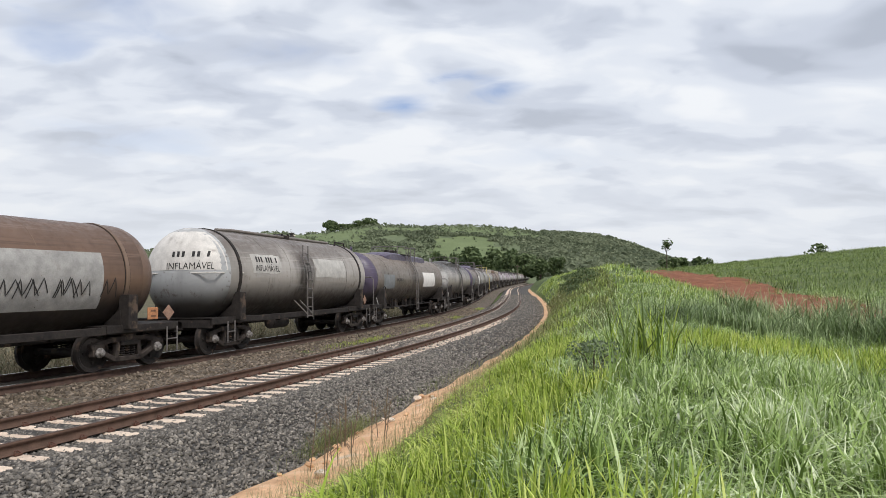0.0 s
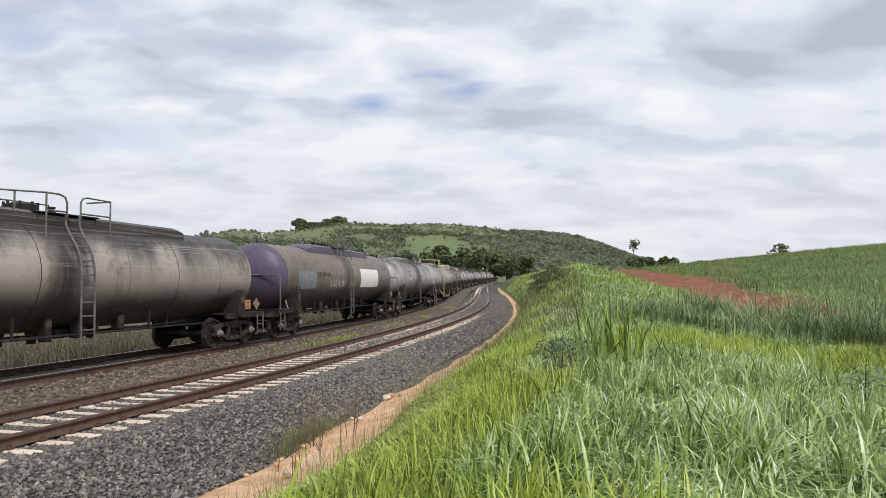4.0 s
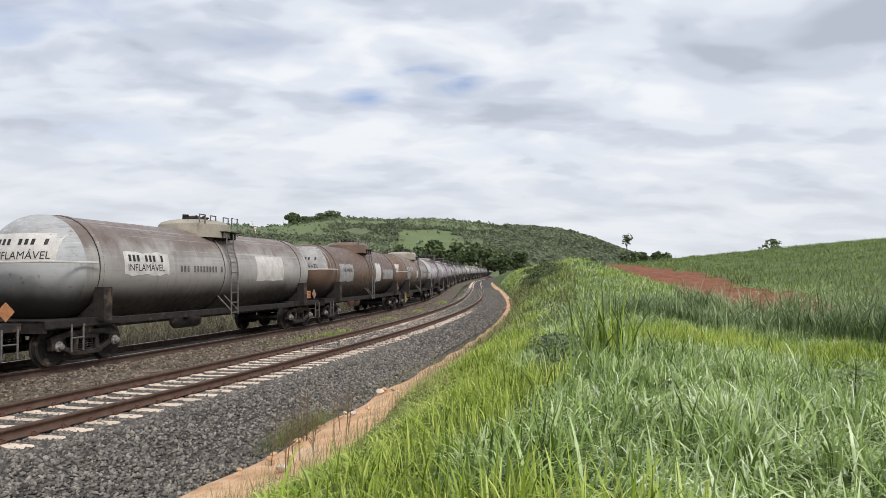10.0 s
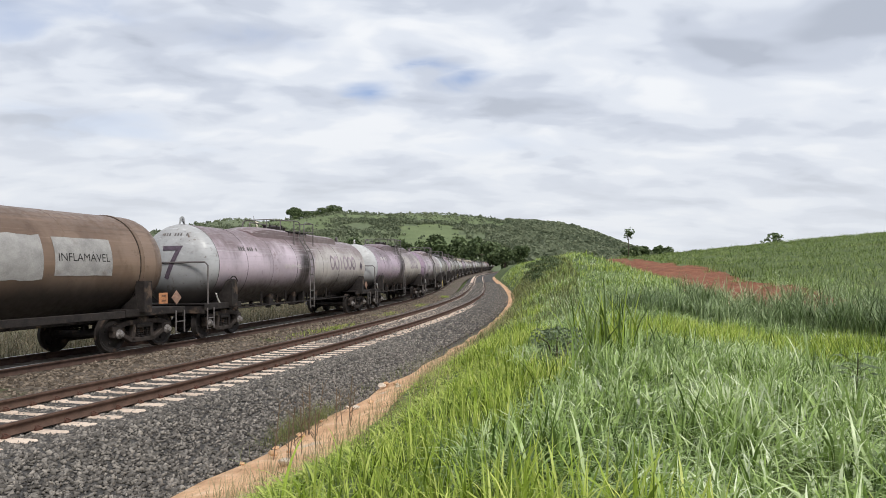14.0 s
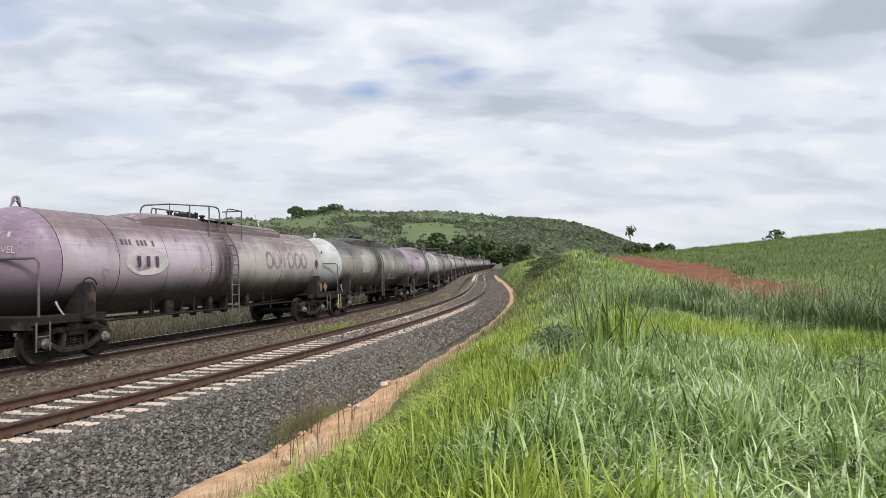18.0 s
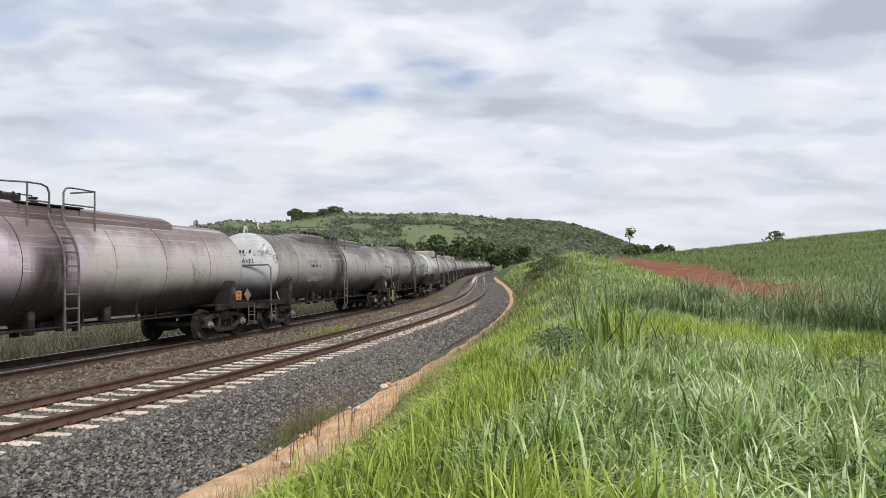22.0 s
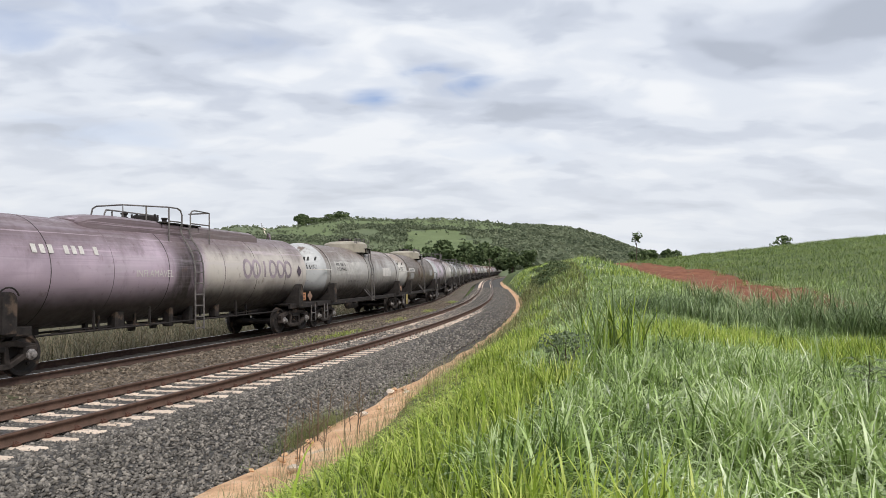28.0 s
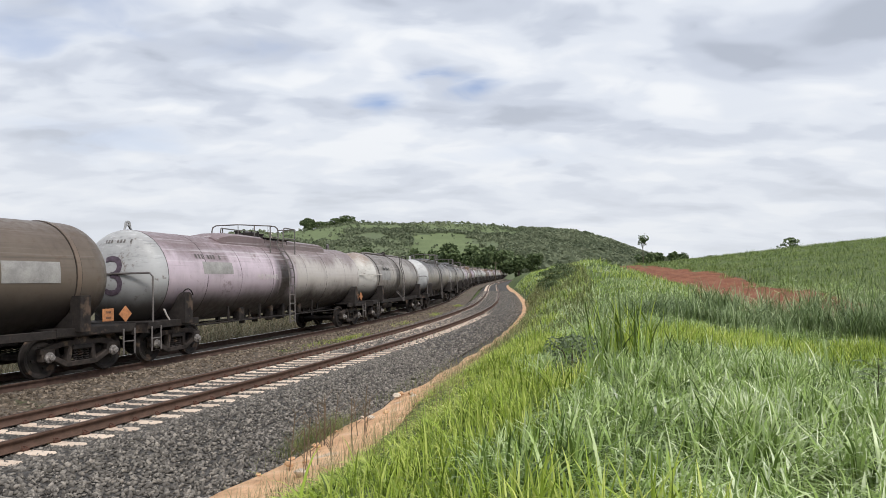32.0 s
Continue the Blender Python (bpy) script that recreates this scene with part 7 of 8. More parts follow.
def tree(x, y, h, spread, seed, label, z=None, clear=0.35, per=150, leaf=0.07, name="tree", lobes_n=9, category="tree", group="", girth=1.0, leaves=None):
    """Tapered trunk, limbs and a ragged crown of leaf clumps."""
    rnd = random.Random(seed)
    z = float(ground_z(np.array([x]), np.array([y]))[0]) if z is None else z
    t = thing(name, None, None, label, category, group, m=pose(x, y, z - 0.1))
    sh = Shape()
    rt = (h * 0.022 + 0.02) * girth
    lean = rnd.uniform(-0.06, 0.06) * h
    pts = [(0, 0), (lean * 0.3, h * clear), (lean, h * 0.8)]
    n = 8
    for i, (dx, zz) in enumerate(pts):
        for k in range(n):
            a = 2 * math.pi * k / n
            q = rt * (1.25, 0.85, 0.25)[i]
            sh.v.append((dx + q * math.cos(a), q * math.sin(a), zz))
    for i in range(2):
        for k in range(n):
            sh.f.append((i * n + k, i * n + (k + 1) % n, (i + 1) * n + (k + 1) % n, (i + 1) * n + k))
    lobes = []
    for k in range(lobes_n):
        a = k * 2.4 + rnd.random()
        q = spread * rnd.uniform(0.25, 0.62)
        lz = h * (clear + (1 - clear) * rnd.uniform(0.35 if clear > 0.3 else 0.12, 0.80))
        lobes.append((q * math.cos(a), q * math.sin(a), lz, spread * rnd.uniform(0.28, 0.42), h * (1 - clear) * rnd.uniform(0.16, 0.27)))
        sh.tube([(lean * 0.4, 0, h * (clear - 0.05 + 0.2 * rnd.random())), (q * 0.6 * math.cos(a), q * 0.6 * math.sin(a), lz * 0.88), (q * math.cos(a), q * math.sin(a), lz)], rt * 0.33, 5)
    lobes.append((lean, 0, h * 0.86, spread * 0.38, h * 0.14))
    part("trunk", sh, M_BARK, t)
    me = crown_mesh("crown", lobes, per, (leaf * h, leaf * h * 1.7), seed, leaves or M_LEAF)
    ob = new("crown", me)
    ob.parent = t
    return t


def build_trees():
    far = ((-118, 415, 17, 11), (-96, 400, 13, 9), (-70, 372, 15, 10), (-52, 380, 18, 12), (-38, 330, 15, 10), (-22, 345, 17, 11), (-5, 335, 19, 12), (6, 338, 18, 11), (15, 330, 16, 10), (21, 325, 14, 9),
           (28, 318, 12, 7), (35, 322, 11, 8), (-140, 400, 15, 11), (-165, 385, 13, 10), (-185, 360, 11, 9), (-205, 330, 10, 8), (11, 300, 13, 8), (-60, 420, 14, 10), (-15, 400, 15, 11), (25, 390, 14, 10))
    for k, (x, y, h, sp) in enumerate(far):
        tree(x, y, h, sp * 0.75, 20 + k, "dark green broadleaf tree in the tree belt below the hill", clear=0.12, per=110, leaf=0.045, group="trees of the belt below the hill")
    # trees along the skyline behind the cane
    tree(82, 170, 6.4, 3.9, 3, "lone dark tree behind the cane field", clear=0.25, per=60, leaf=0.036)
    tree(53.9, 200, 11.4, 1.7, 4, "slender tree with a bare trunk", clear=0.64, per=12, leaf=0.026, lobes_n=10, girth=0.5)
    tree(81, 250, 9.4, 4.0, 5, "round dark tree on the skyline", clear=0.2, per=80, leaf=0.04)
    for k, (x, y, h) in enumerate(((64, 230, 6.5), (68, 236, 7.2), (72, 232, 6.8), (76, 240, 7.6), (88, 240, 6.6), (94, 246, 5.8), (101, 240, 5.5), (60, 228, 6.2))):
        tree(x, y, h * 1.22, 3.2, 40 + k, "small dark tree in a row on the skyline", clear=0.15, per=70, leaf=0.06, lobes_n=6, group="small trees on the skyline")
    # big trees on the ridge
    for k, (az, D, h, sp) in enumerate(((-0.2185, 870, 15, 12), (-0.203, 880, 9, 12), (-0.178, 880, 9, 12), (-0.164, 885, 10, 13), (-0.19, 875, 7, 11))):
        tree(D * math.sin(az), D * math.cos(az), h, sp, 60 + k, "large round tree on the ridge of the hill", clear=0.03, per=200, leaf=0.05, lobes_n=14, group="trees on the ridge")
    # shrubs on the bank beside the clay
    rnd = random.Random(8)
    for k in range(16):
        s, e = rnd.uniform(30, 66), rnd.uniform(1.0, 3.0)
        x, y, t = on_line(NEAR_P, NEAR_T, s)
        u = float(clay_out(s)) + e
        tree(float(x + u * math.cos(t)), float(y - u * math.sin(t)), rnd.uniform(0.5, 1.0), rnd.uniform(0.6, 1.1), 80 + k, "dark leafy shrub on the grass bank", clear=0.05, per=60, leaf=0.055, name="shrub", lobes_n=7, category="shrub", group="shrubs on the bank")
    tree(1.72, 10.3, 0.75, 0.55, 99, "low blue-green shrub among the grass", clear=0.05, per=240, leaf=0.022, leaves=M_SAGE, name="shrub", lobes_n=7, category="shrub")


build_trees()


def build_pole():
    z = float(ground_z(np.array([12.2]), np.array([232.0]))[0])
    p = thing("utility_pole", None, None, "thin grey utility pole beside the line", "pole", m=pose(12.6, 232, z))
    part("post", Shape().lathe([(0, 0.16), (7.2, 0.11)], 8, "z"), M_BARK, p)
    part("cross_arm", Shape().box(-0.9, 0.9, -0.05, 0.05, 6.7, 6.85, 0.01), M_BARK, p)


build_pole()


def build_saddle_track():
    """A pale dirt track up the saddle of the hill, with posts beside it."""
    D = np.arange(560, 900, 12.0)
    az = -0.262 - 0.010 * (D - 560) / 340
    cols = []
    for k in (-1.6, 1.6):
        x, y = D * np.sin(az) + k, D * np.cos(az)
        cols.append(np.stack([x, y, ground_z(x, y) + 0.5], -1))
    V = np.stack(cols, 1).reshape(-1, 3)
    a = 2 * np.arange(len(D) - 1)
    ob = new("hill_track", numpy_mesh("hill_track", V, np.stack([a, a + 1, a + 3, a + 2], -1), M_CHALK))
    tagged(ob, "pale dirt track over the saddle of the hill", "track", kind="structure")
    for k in range(6):
        d = 600 + 50 * k
        a = -0.262 - 0.010 * (d - 560) / 340 - 3.5 / d
        x, y = d * math.sin(a), d * math.cos(a)
        p = thing("utility_pole", None, None, "small grey pole beside the hill track", "pole", "poles beside the hill track", m=pose(x, y, float(ground_z(np.array([x]), np.array([y]))[0]) - 0.2))
        part("post", shared("small_post", lambda: Shape().lathe([(0, 0.20), (7.0, 0.14)], 6, "z"), M_BARK), None, p)
        part("cross_arm", shared("small_arm", lambda: Shape().box(-0.9, 0.9, -0.08, 0.08, 6.3, 6.5, 0.01), M_BARK), None, p)


build_saddle_track()


# ---- scrub and plantation on the hill ----
def crowns(x, y, z, rad, each, r):
    """Rounded crowns of leaf sheets that face outwards: vertices and faces."""
    m = len(x)
    d = r.normal(size=(m, each, 3))
    d[:, :, 2] = np.abs(d[:, :, 2]) * 1.1 - 0.35
    d /= np.linalg.norm(d, axis=2, keepdims=True)
    c = np.stack([x, y, z + rad * 0.55], -1)[:, None, :] + d * rad[:, None, None] * np.array([1.0, 1.0, 0.8]) * (0.75 + 0.3 * r.rand(m, each, 1))
    nrm = (d + 0.45 * r.normal(size=d.shape)).reshape(-1, 3)
    nrm /= np.linalg.norm(nrm, axis=1, keepdims=True)
    a = np.cross(nrm, r.normal(size=nrm.shape))
    a /= np.linalg.norm(a, axis=1, keepdims=True) + 1e-9
    b = np.cross(nrm, a)
    sz = (np.repeat(rad, each) * (0.40 + 0.32 * r.rand(m * each)))[:, None]
    c = c.reshape(-1, 3)
    v = np.stack([c - a * sz, c - b * sz * 0.8, c + a * sz, c + b * sz * 0.8], 1).reshape(-1, 3)
    return v, np.arange(4 * m * each).reshape(-1, 4)


def build_scrub():
    r = np.random.RandomState(12)
    n = 170000
    az = r.uniform(-0.62, 0.36, n)
    D = 380 + 560 * r.rand(n) ** 0.62
    x, y = D * np.sin(az), D * np.cos(az)
    z = ground_z(x, y)
    el = (z - 2.28) / D
    ridge = np.interp(az, RIDGE_AZ, RIDGE_EL)
    below = ridge - el
    dens = 0.30 + 0.55 * wave(x, y, 120, 21) + 0.40 * wave(x, y, 45, 22)
    # a belt of wood under the plateau, closed wood towards the hill's end
    belt = (below > 0.0125 + 0.002 * np.sin(az * 40)) & (below < 0.020 + 0.003 * np.sin(az * 70 + 1)) & (az < 0.12)
    dens = np.where(belt, 0.9, dens)
    dens = np.where((az > 0.06) & (below > 0.010 * smooth01(az, 0.16, 0.06)), np.maximum(dens, 0.95), dens)
    dens = np.where(open_field(az, el, ridge), 0.012, dens)
    dens = np.where((below < 0.012) & (az < 0.09), 0.05, dens)
    keep = (r.rand(n) < dens) & (el > 0.006)
    x, y, z, az = x[keep][:24000], y[keep][:24000], z[keep][:24000], az[keep][:24000]
    rad = 0.7 + 2.3 * r.rand(len(x)) ** 2.2 + 1.3 * smooth01(az, 0.04, 0.14)
    v, f = crowns(x, y, z, rad, 7, r)
    ob = new("hill_scrub", numpy_mesh("hill_scrub", v, f, M_SCRUB))
    tagged(ob, "dense dark green scrub and trees over the hillside", "scrub", kind="stuff")
    # rows of low bushes on the top of the hill
    rows = []
    for k in range(30):
        D0 = 800 + k * 4.8
        a = np.arange(-0.20, 0.24, 2.8 / D0)
        a = a + 0.0008 * r.normal(size=len(a))
        Dk = D0 + 5 * np.sin(a * 30) + r.normal(size=len(a)) * 0.4
        rows.append(np.stack([Dk * np.sin(a), Dk * np.cos(a)], -1))
    p = np.concatenate(rows)
    p = p[r.rand(len(p)) < 0.35 + 0.35 * wave(p[:, 0], p[:, 1], 40, 31)]
    zz = ground_z(p[:, 0], p[:, 1])
    az = np.arctan2(p[:, 0], p[:, 1])
    ok = (zz - 2.28) / np.hypot(p[:, 0], p[:, 1]) > np.interp(az, RIDGE_AZ, RIDGE_EL) - 0.013
    p, zz = p[ok], zz[ok]
    v, f = crowns(p[:, 0], p[:, 1], zz, 0.7 + 0.8 * r.rand(len(p)), 6, r)
    ob = new("plantation_rows", numpy_mesh("plantation_rows", v, f, M_SCRUB))
    tagged(ob, "rows of low green bushes on the hilltop", "plantation", kind="stuff")


build_scrub()


# ---- grass, cane, weeds ----
def blades(name, x, y, z, h, w, bend, mat, label, category, seed, rows=4, fold=0.0):
    """Grass blades as thin tapered bent strips, all in one mesh."""
    r = np.random.RandomState(seed)
    n = len(x)
    a = r.rand(n) * 6.283
    lean = np.stack([np.cos(a), np.sin(a)], -1)
    b = a + 1.57 + r.normal(size=n) * 0.5
    side = np.stack([np.cos(b), np.sin(b), 0 * b], -1)
    V = np.empty((n, rows + 1, 2, 3))
    for k in range(rows + 1):
        t = k / rows
        q = bend * t ** 1.8
        droop = 1 - 0.45 * np.clip(bend / (h + 1e-6), 0, 1.6) * t ** 2.2
        c = np.stack([x + lean[:, 0] * q, y + lean[:, 1] * q, z + h * t * droop - 0.03 * (k == 0)], -1)
        wd = w * (0.75 + 0.5 * t - 1.2 * t * t) if k < rows else w * 0.06
        V[:, k, 0] = c - side * wd[:, None] / 2 if np.ndim(wd) else c - side * wd / 2
        V[:, k, 1] = c + side * wd[:, None] / 2 if np.ndim(wd) else c + side * wd / 2
    base = (np.arange(n) * (rows + 1) * 2)[:, None]
    F = np.concatenate([base + np.array([[2 * k, 2 * k + 1, 2 * k + 3, 2 * k + 2]]) for k in range(rows)], 1).reshape(-1, 4)
    ob = new(name, numpy_mesh(name, V.reshape(-1, 3), F, mat, smooth=True))
    tagged(ob, label, category, kind="stuff")
    return ob


def sown(n, x0, x1, y0, y1, seed, keep, power=1.0):
    """Places for plants on the ground, where keep(x, y, s, e) allows."""
    r = np.random.RandomState(seed)
    x = r.uniform(x0, x1, n)
    y = y0 + (y1 - y0) * r.rand(n) ** power
    s, u = to_track(x, y)
    e = u - clay_out(s)
    ok = keep(x, y, s, e, r)
    x, y = x[ok], y[ok]
    return x, y, ground_z(x, y)


def tufts(n, each, x0, x1, y0, y1, seed, keep, radius, power=1.0):
    """Plants that stand in tufts."""
    r = np.random.RandomState(seed + 500)
    x, y, _ = sown(n, x0, x1, y0, y1, seed, keep, power)
    x = np.repeat(x, each) + r.normal(size=len(x) * each) * radius
    y = np.repeat(y, each) + r.normal(size=len(y) * each) * radius
    return x, y, ground_z(x, y)


def off_road(x, y):
    return (np.abs(x - road_x(y)) > 1.5 + 0.9 * smooth01(y, 28, 46) + 0.4 * np.sin(y * 1.3)) | (y < 16)


def bright_side(x, y, e):
    """The young yellow-green grass grows on the slope to the line."""
    slope = x < 0.10 + 0.115 * y + 0.45 * np.sin(y * 0.9) + 0.3 * np.sin(y * 2.3)
    near = np.hypot(x, y) < 3.4 + 0.5 * np.sin(x * 3.1) + 0.3 * np.sin(x * 7.3)
    glade = ((x - 6.4) / 2.8) ** 2 + ((y - 14.0) / 1.5) ** 2 < 1
    return slope | glade | near


def build_grass():
    R = np.random.RandomState(77)
    # young grass, near slope
    x, y, z = tufts(10000, 9, -5, 9.5, 1.6, 16, 31, lambda x, y, s, e, r: (e > 0.30 + 0.5 * r.rand(len(x)) ** 2) & bright_side(x, y, e) & (np.hypot(x, y) > 1.9), 0.06, 1.25)
    n = len(x)
    ss, uu = to_track(x, y)
    low = 0.18 + 0.82 * smooth01(uu - clay_out(ss), 0.4, 3.2)
    blades("grass_young", x, y, z, (0.18 + 0.38 * R.rand(n)) * low, 0.009 + 0.021 * R.rand(n) ** 1.4, 0.05 + 0.34 * R.rand(n) ** 1.3, M_GRASS_BRIGHT, "bright yellow-green young grass on the slope", "grass", 1)
    x, y, z = tufts(8000, 7, -1, 9, 13, 62, 32, lambda x, y, s, e, r: (e > 0.1) & (e < 6) & bright_side(x, y, e) & (r.rand(len(x)) < 1 - 0.6 * smooth01(y, 24, 36) * (e < 3)), 0.10, 1.4)
    n = len(x)
    ss, uu = to_track(x, y)
    low = 0.22 + 0.78 * smooth01(uu - clay_out(ss), 0.3, 2.2)
    blades("grass_slope", x, y, z, (0.20 + 0.30 * R.rand(n)) * low, (0.010 + 0.010 * R.rand(n)) * (1 + y / 30), 0.05 + 0.28 * R.rand(n), M_GRASS_BRIGHT, "yellow-green grass along the clay edge", "grass", 2, rows=3)
    # olive weeds on the bank's flank
    x, y, z = tufts(9000, 6, -1, 10, 18, 66, 38, lambda x, y, s, e, r: (e > 0.1) & (e < 3.4) & (r.rand(len(x)) < 0.25 + 0.75 * smooth01(y, 22, 34)), 0.12, 1.2)
    n = len(x)
    blades("bank_weeds", x, y, z, 0.15 + 0.40 * R.rand(n), (0.012 + 0.014 * R.rand(n)) * (1 + y / 45), 0.08 + 0.35 * R.rand(n), M_OLIVE, "olive-green weeds on the flank of the bank", "weeds", 16, rows=2)
    # broad blue-green grass, foreground
    x, y, z = tufts(6200, 9, -1.5, 9, 1.6, 12, 33, lambda x, y, s, e, r: (e > 0.4) & ~bright_side(x, y, e) & (np.hypot(x, y) > 1.9), 0.07, 1.2)
    n = len(x)
    patchy = 0.72 + 0.30 * wave(x, y, 2.6, 51) + 0.12 * wave(x, y, 0.9, 52)
    blades("grass_broad", x, y, z, (0.20 + 0.40 * R.rand(n)) * patchy, 0.012 + 0.024 * R.rand(n) ** 1.5, 0.08 + 0.55 * R.rand(n) ** 1.5, M_GRASS_GREY, "blue-green broad-leaved grass, partly bent over", "grass", 3, rows=3)
    # single stiff blades that stand above the rest
    x, y, z = sown(750, -2.5, 9, 2.6, 14, 46, lambda x, y, s, e, r: (e > 1.6) & (np.hypot(x, y) > 2.2), 1.1)
    n = len(x)
    slope = bright_side(x, y, 0)
    for nm, mt, sel, lab in (("grass_spears", M_GRASS_GREY, ~slope, "stiff pale green blades above the grass"), ("grass_spears_young", M_GRASS_BRIGHT, slope, "stiff yellow-green blades above the grass")):
        blades(nm, x[sel], y[sel], z[sel], (0.36 + 0.28 * R.rand(n))[sel], (0.014 + 0.020 * R.rand(n))[sel], (0.05 + 0.36 * R.rand(n) ** 1.2)[sel], mt, lab, "grass", 18 + (nm == "grass_spears"), rows=5)
    x, y, z = tufts(8500, 7, 0, 24, 11, 34, 34, lambda x, y, s, e, r: (e > 0.5) & ~bright_side(x, y, e) & off_road(x, y) & (x < road_x(y) + 3.5), 0.11, 1.2)
    n = len(x)
    patchy = 0.62 + 0.28 * wave(x, y, 5, 53) + 0.12 * wave(x, y, 1.6, 54)
    blades("grass_middle", x, y, z, (0.26 + 0.40 * R.rand(n)) * patchy, 0.012 + 0.016 * R.rand(n), 0.14 + 0.55 * R.rand(n), M_GRASS_GREY, "blue-green grass on level ground beside the road", "grass", 4, rows=4)
    x, y, z = tufts(9500, 7, 0, 26, 28, 120, 35, lambda x, y, s, e, r: (e > 0.2) & (e < 15) & off_road(x, y) & (x < road_x(y) + 1), 0.16, 1.3)
    n = len(x)
    hh, ww, bb = (0.20 + 0.34 * R.rand(n)) * (0.8 + 0.4 * wave(x, y, 6, 55)), (0.018 + 0.02 * R.rand(n)) * (1 + y / 90), 0.08 + 0.30 * R.rand(n)
    pale = R.rand(n) < 0.42 + 0.3 * wave(x, y, 9, 56)
    blades("grass_mound", x[~pale], y[~pale], z[~pale], hh[~pale], ww[~pale], bb[~pale], M_GRASS_GREY, "green grass over the mound", "grass", 5, rows=2)
    blades("grass_mound_pale", x[pale], y[pale], z[pale], hh[pale], ww[pale], bb[pale], M_GRASS_BRIGHT, "pale green grass over the mound", "grass", 15, rows=2)
    # grass round and behind the standing place
    x, y, z = tufts(3000, 8, -5, 12, -9, 2.2, 39, lambda x, y, s, e, r: (e > 0.4) & (np.hypot(x, y) > 0.8) & ((np.hypot(x, y) < 2.0) | (y < 1.6)), 0.08)
    n = len(x)
    far = np.hypot(x, y) > 1.9
    blades("grass_behind", x, y, z, (0.20 + 0.30 * R.rand(n)) * np.where(far, 1.0, 0.45), 0.012 + 0.018 * R.rand(n), 0.08 + 0.35 * R.rand(n), M_GRASS_GREY, "blue-green grass around the standing place", "grass", 17, rows=2)
    # the tall dark grass before the road, in clumps of uneven height
    cx, cy, _ = sown(3000, 4.0, 21, 9, 26, 36, lambda x, y, s, e, r: (np.abs(y - (23.2 - 0.44 * x)) < 1.0 + 0.5 * np.sin(x * 1.3) + 1.5 * smooth01(x, 8, 12)) & (x > 4.6) | (np.abs(x - road_x(y) + 2.3) < 0.5) & (y > 19) & (y < 25), 1.0)
    cx, cy = cx[:440], cy[:440]
    r = np.random.RandomState(361)
    size = (0.30 + 0.95 * r.rand(len(cx))) * (0.80 + 0.26 * smooth01(cx, 7.0, 10.5)) * (1 + 0.25 * wave(cx, cy, 2.4, 57))
    each = 42
    x = np.repeat(cx, each) + r.normal(size=len(cx) * each) * 0.16
    y = np.repeat(cy, each) + r.normal(size=len(cx) * each) * 0.16
    n = len(x)
    hh = np.repeat(size, each) * (0.65 + 0.55 * r.rand(n))
    blades("grass_tall", x, y, ground_z(x, y), hh, 0.016 + 0.020 * r.rand(n), hh * (0.15 + 0.85 * r.rand(n) ** 1.1), M_TALL, "tall dark green grass beside the dirt road", "grass", 6, rows=5)
    for k, (cx, cy, num, hh, rad) in enumerate(((2.5, 11.2, 60, 1.30, 0.30), (2.6, 11.1, 60, 1.25, 0.26), (3.1, 12.4, 70, 0.9, 0.3), (1.7, 8.4, 14, 0.95, 0.1), (5.2, 9.5, 40, 0.85, 0.2))):
        r = np.random.RandomState(300 + k)
        x, y = cx + r.normal(size=num) * rad, cy + r.normal(size=num) * rad
        ob = blades("grass_tuft", x, y, ground_z(x, y), hh * (0.55 + 0.5 * r.rand(num)), (0.016 if k > 1 else 0.026) + 0.014 * r.rand(num), 0.08 + (0.4 if k > 1 else 0.6) * r.rand(num), (M_CANE, M_GRASS_BRIGHT, M_GRASS_GREY)[min(k, 2)], "tall upright tuft of coarse grass", "grass tuft", 60 + k, rows=5)
    # cane field
    x, y, z = tufts(16500, 6, 10, 75, 16, 118, 37, lambda x, y, s, e, r: (x > road_x(y) + 1.45 + 0.9 * smooth01(y, 28, 46) + 0.45 * np.sin(y * 0.7) + 0.25 * np.sin(y * 2.1)), 0.22, 1.25)
    n = len(x)
    brim = 1 + 0.55 * smooth01(x - road_x(y), 4.2, 2.2)
    blades("cane_field", x, y, z, brim * (0.30 + 0.34 * R.rand(n)) * (0.85 + 0.30 * wave(x, y, 3.5, 58) + 0.25 * wave(x, y, 1.3, 59)), (0.012 + 0.014 * R.rand(n)) * (1 + y / 110), 0.20 + 0.65 * R.rand(n), M_CANE, "green field of young cane on rising ground", "cane field", 7, rows=2)
    # verge behind the old track: tall half-dry grass
    r = np.random.RandomState(41)
    m = 34000
    s = -12 + 130 * r.rand(m) ** 1.5
    u = -6.9 - 8.0 * r.rand(m) ** 1.8
    px, py, t = on_line(NEAR_P, NEAR_T, s)
    x, y = px + u * np.cos(t), py - u * np.sin(t)
    z = ground_z(x, y)
    hh = 0.45 + 0.75 * r.rand(m)
    half = r.rand(m) < 0.72
    for nm, mt, sel, lab in (("verge_dry", M_DRY, half, "tall half-dry grass behind the old track"), ("verge_green", M_VERGE, ~half, "dark green weeds behind the old track")):
        blades(nm, x[sel], y[sel], z[sel], hh[sel], (0.010 + 0.014 * r.rand(m))[sel], (0.25 + 1.15 * r.rand(m))[sel], mt, lab, "grass", 8 + sel.sum() % 2, rows=3)
    # thin brown seed stalks along the clay, weeds in the old ballast
    r = np.random.RandomState(43)
    m = 8000
    s = -4 + 64 * r.rand(m) ** 1.3
    u = clay_out(s) - 0.25 + 1.5 * r.rand(m) ** 1.4
    px, py, t = on_line(NEAR_P, NEAR_T, s)
    x, y = px + u * np.cos(t), py - u * np.sin(t)
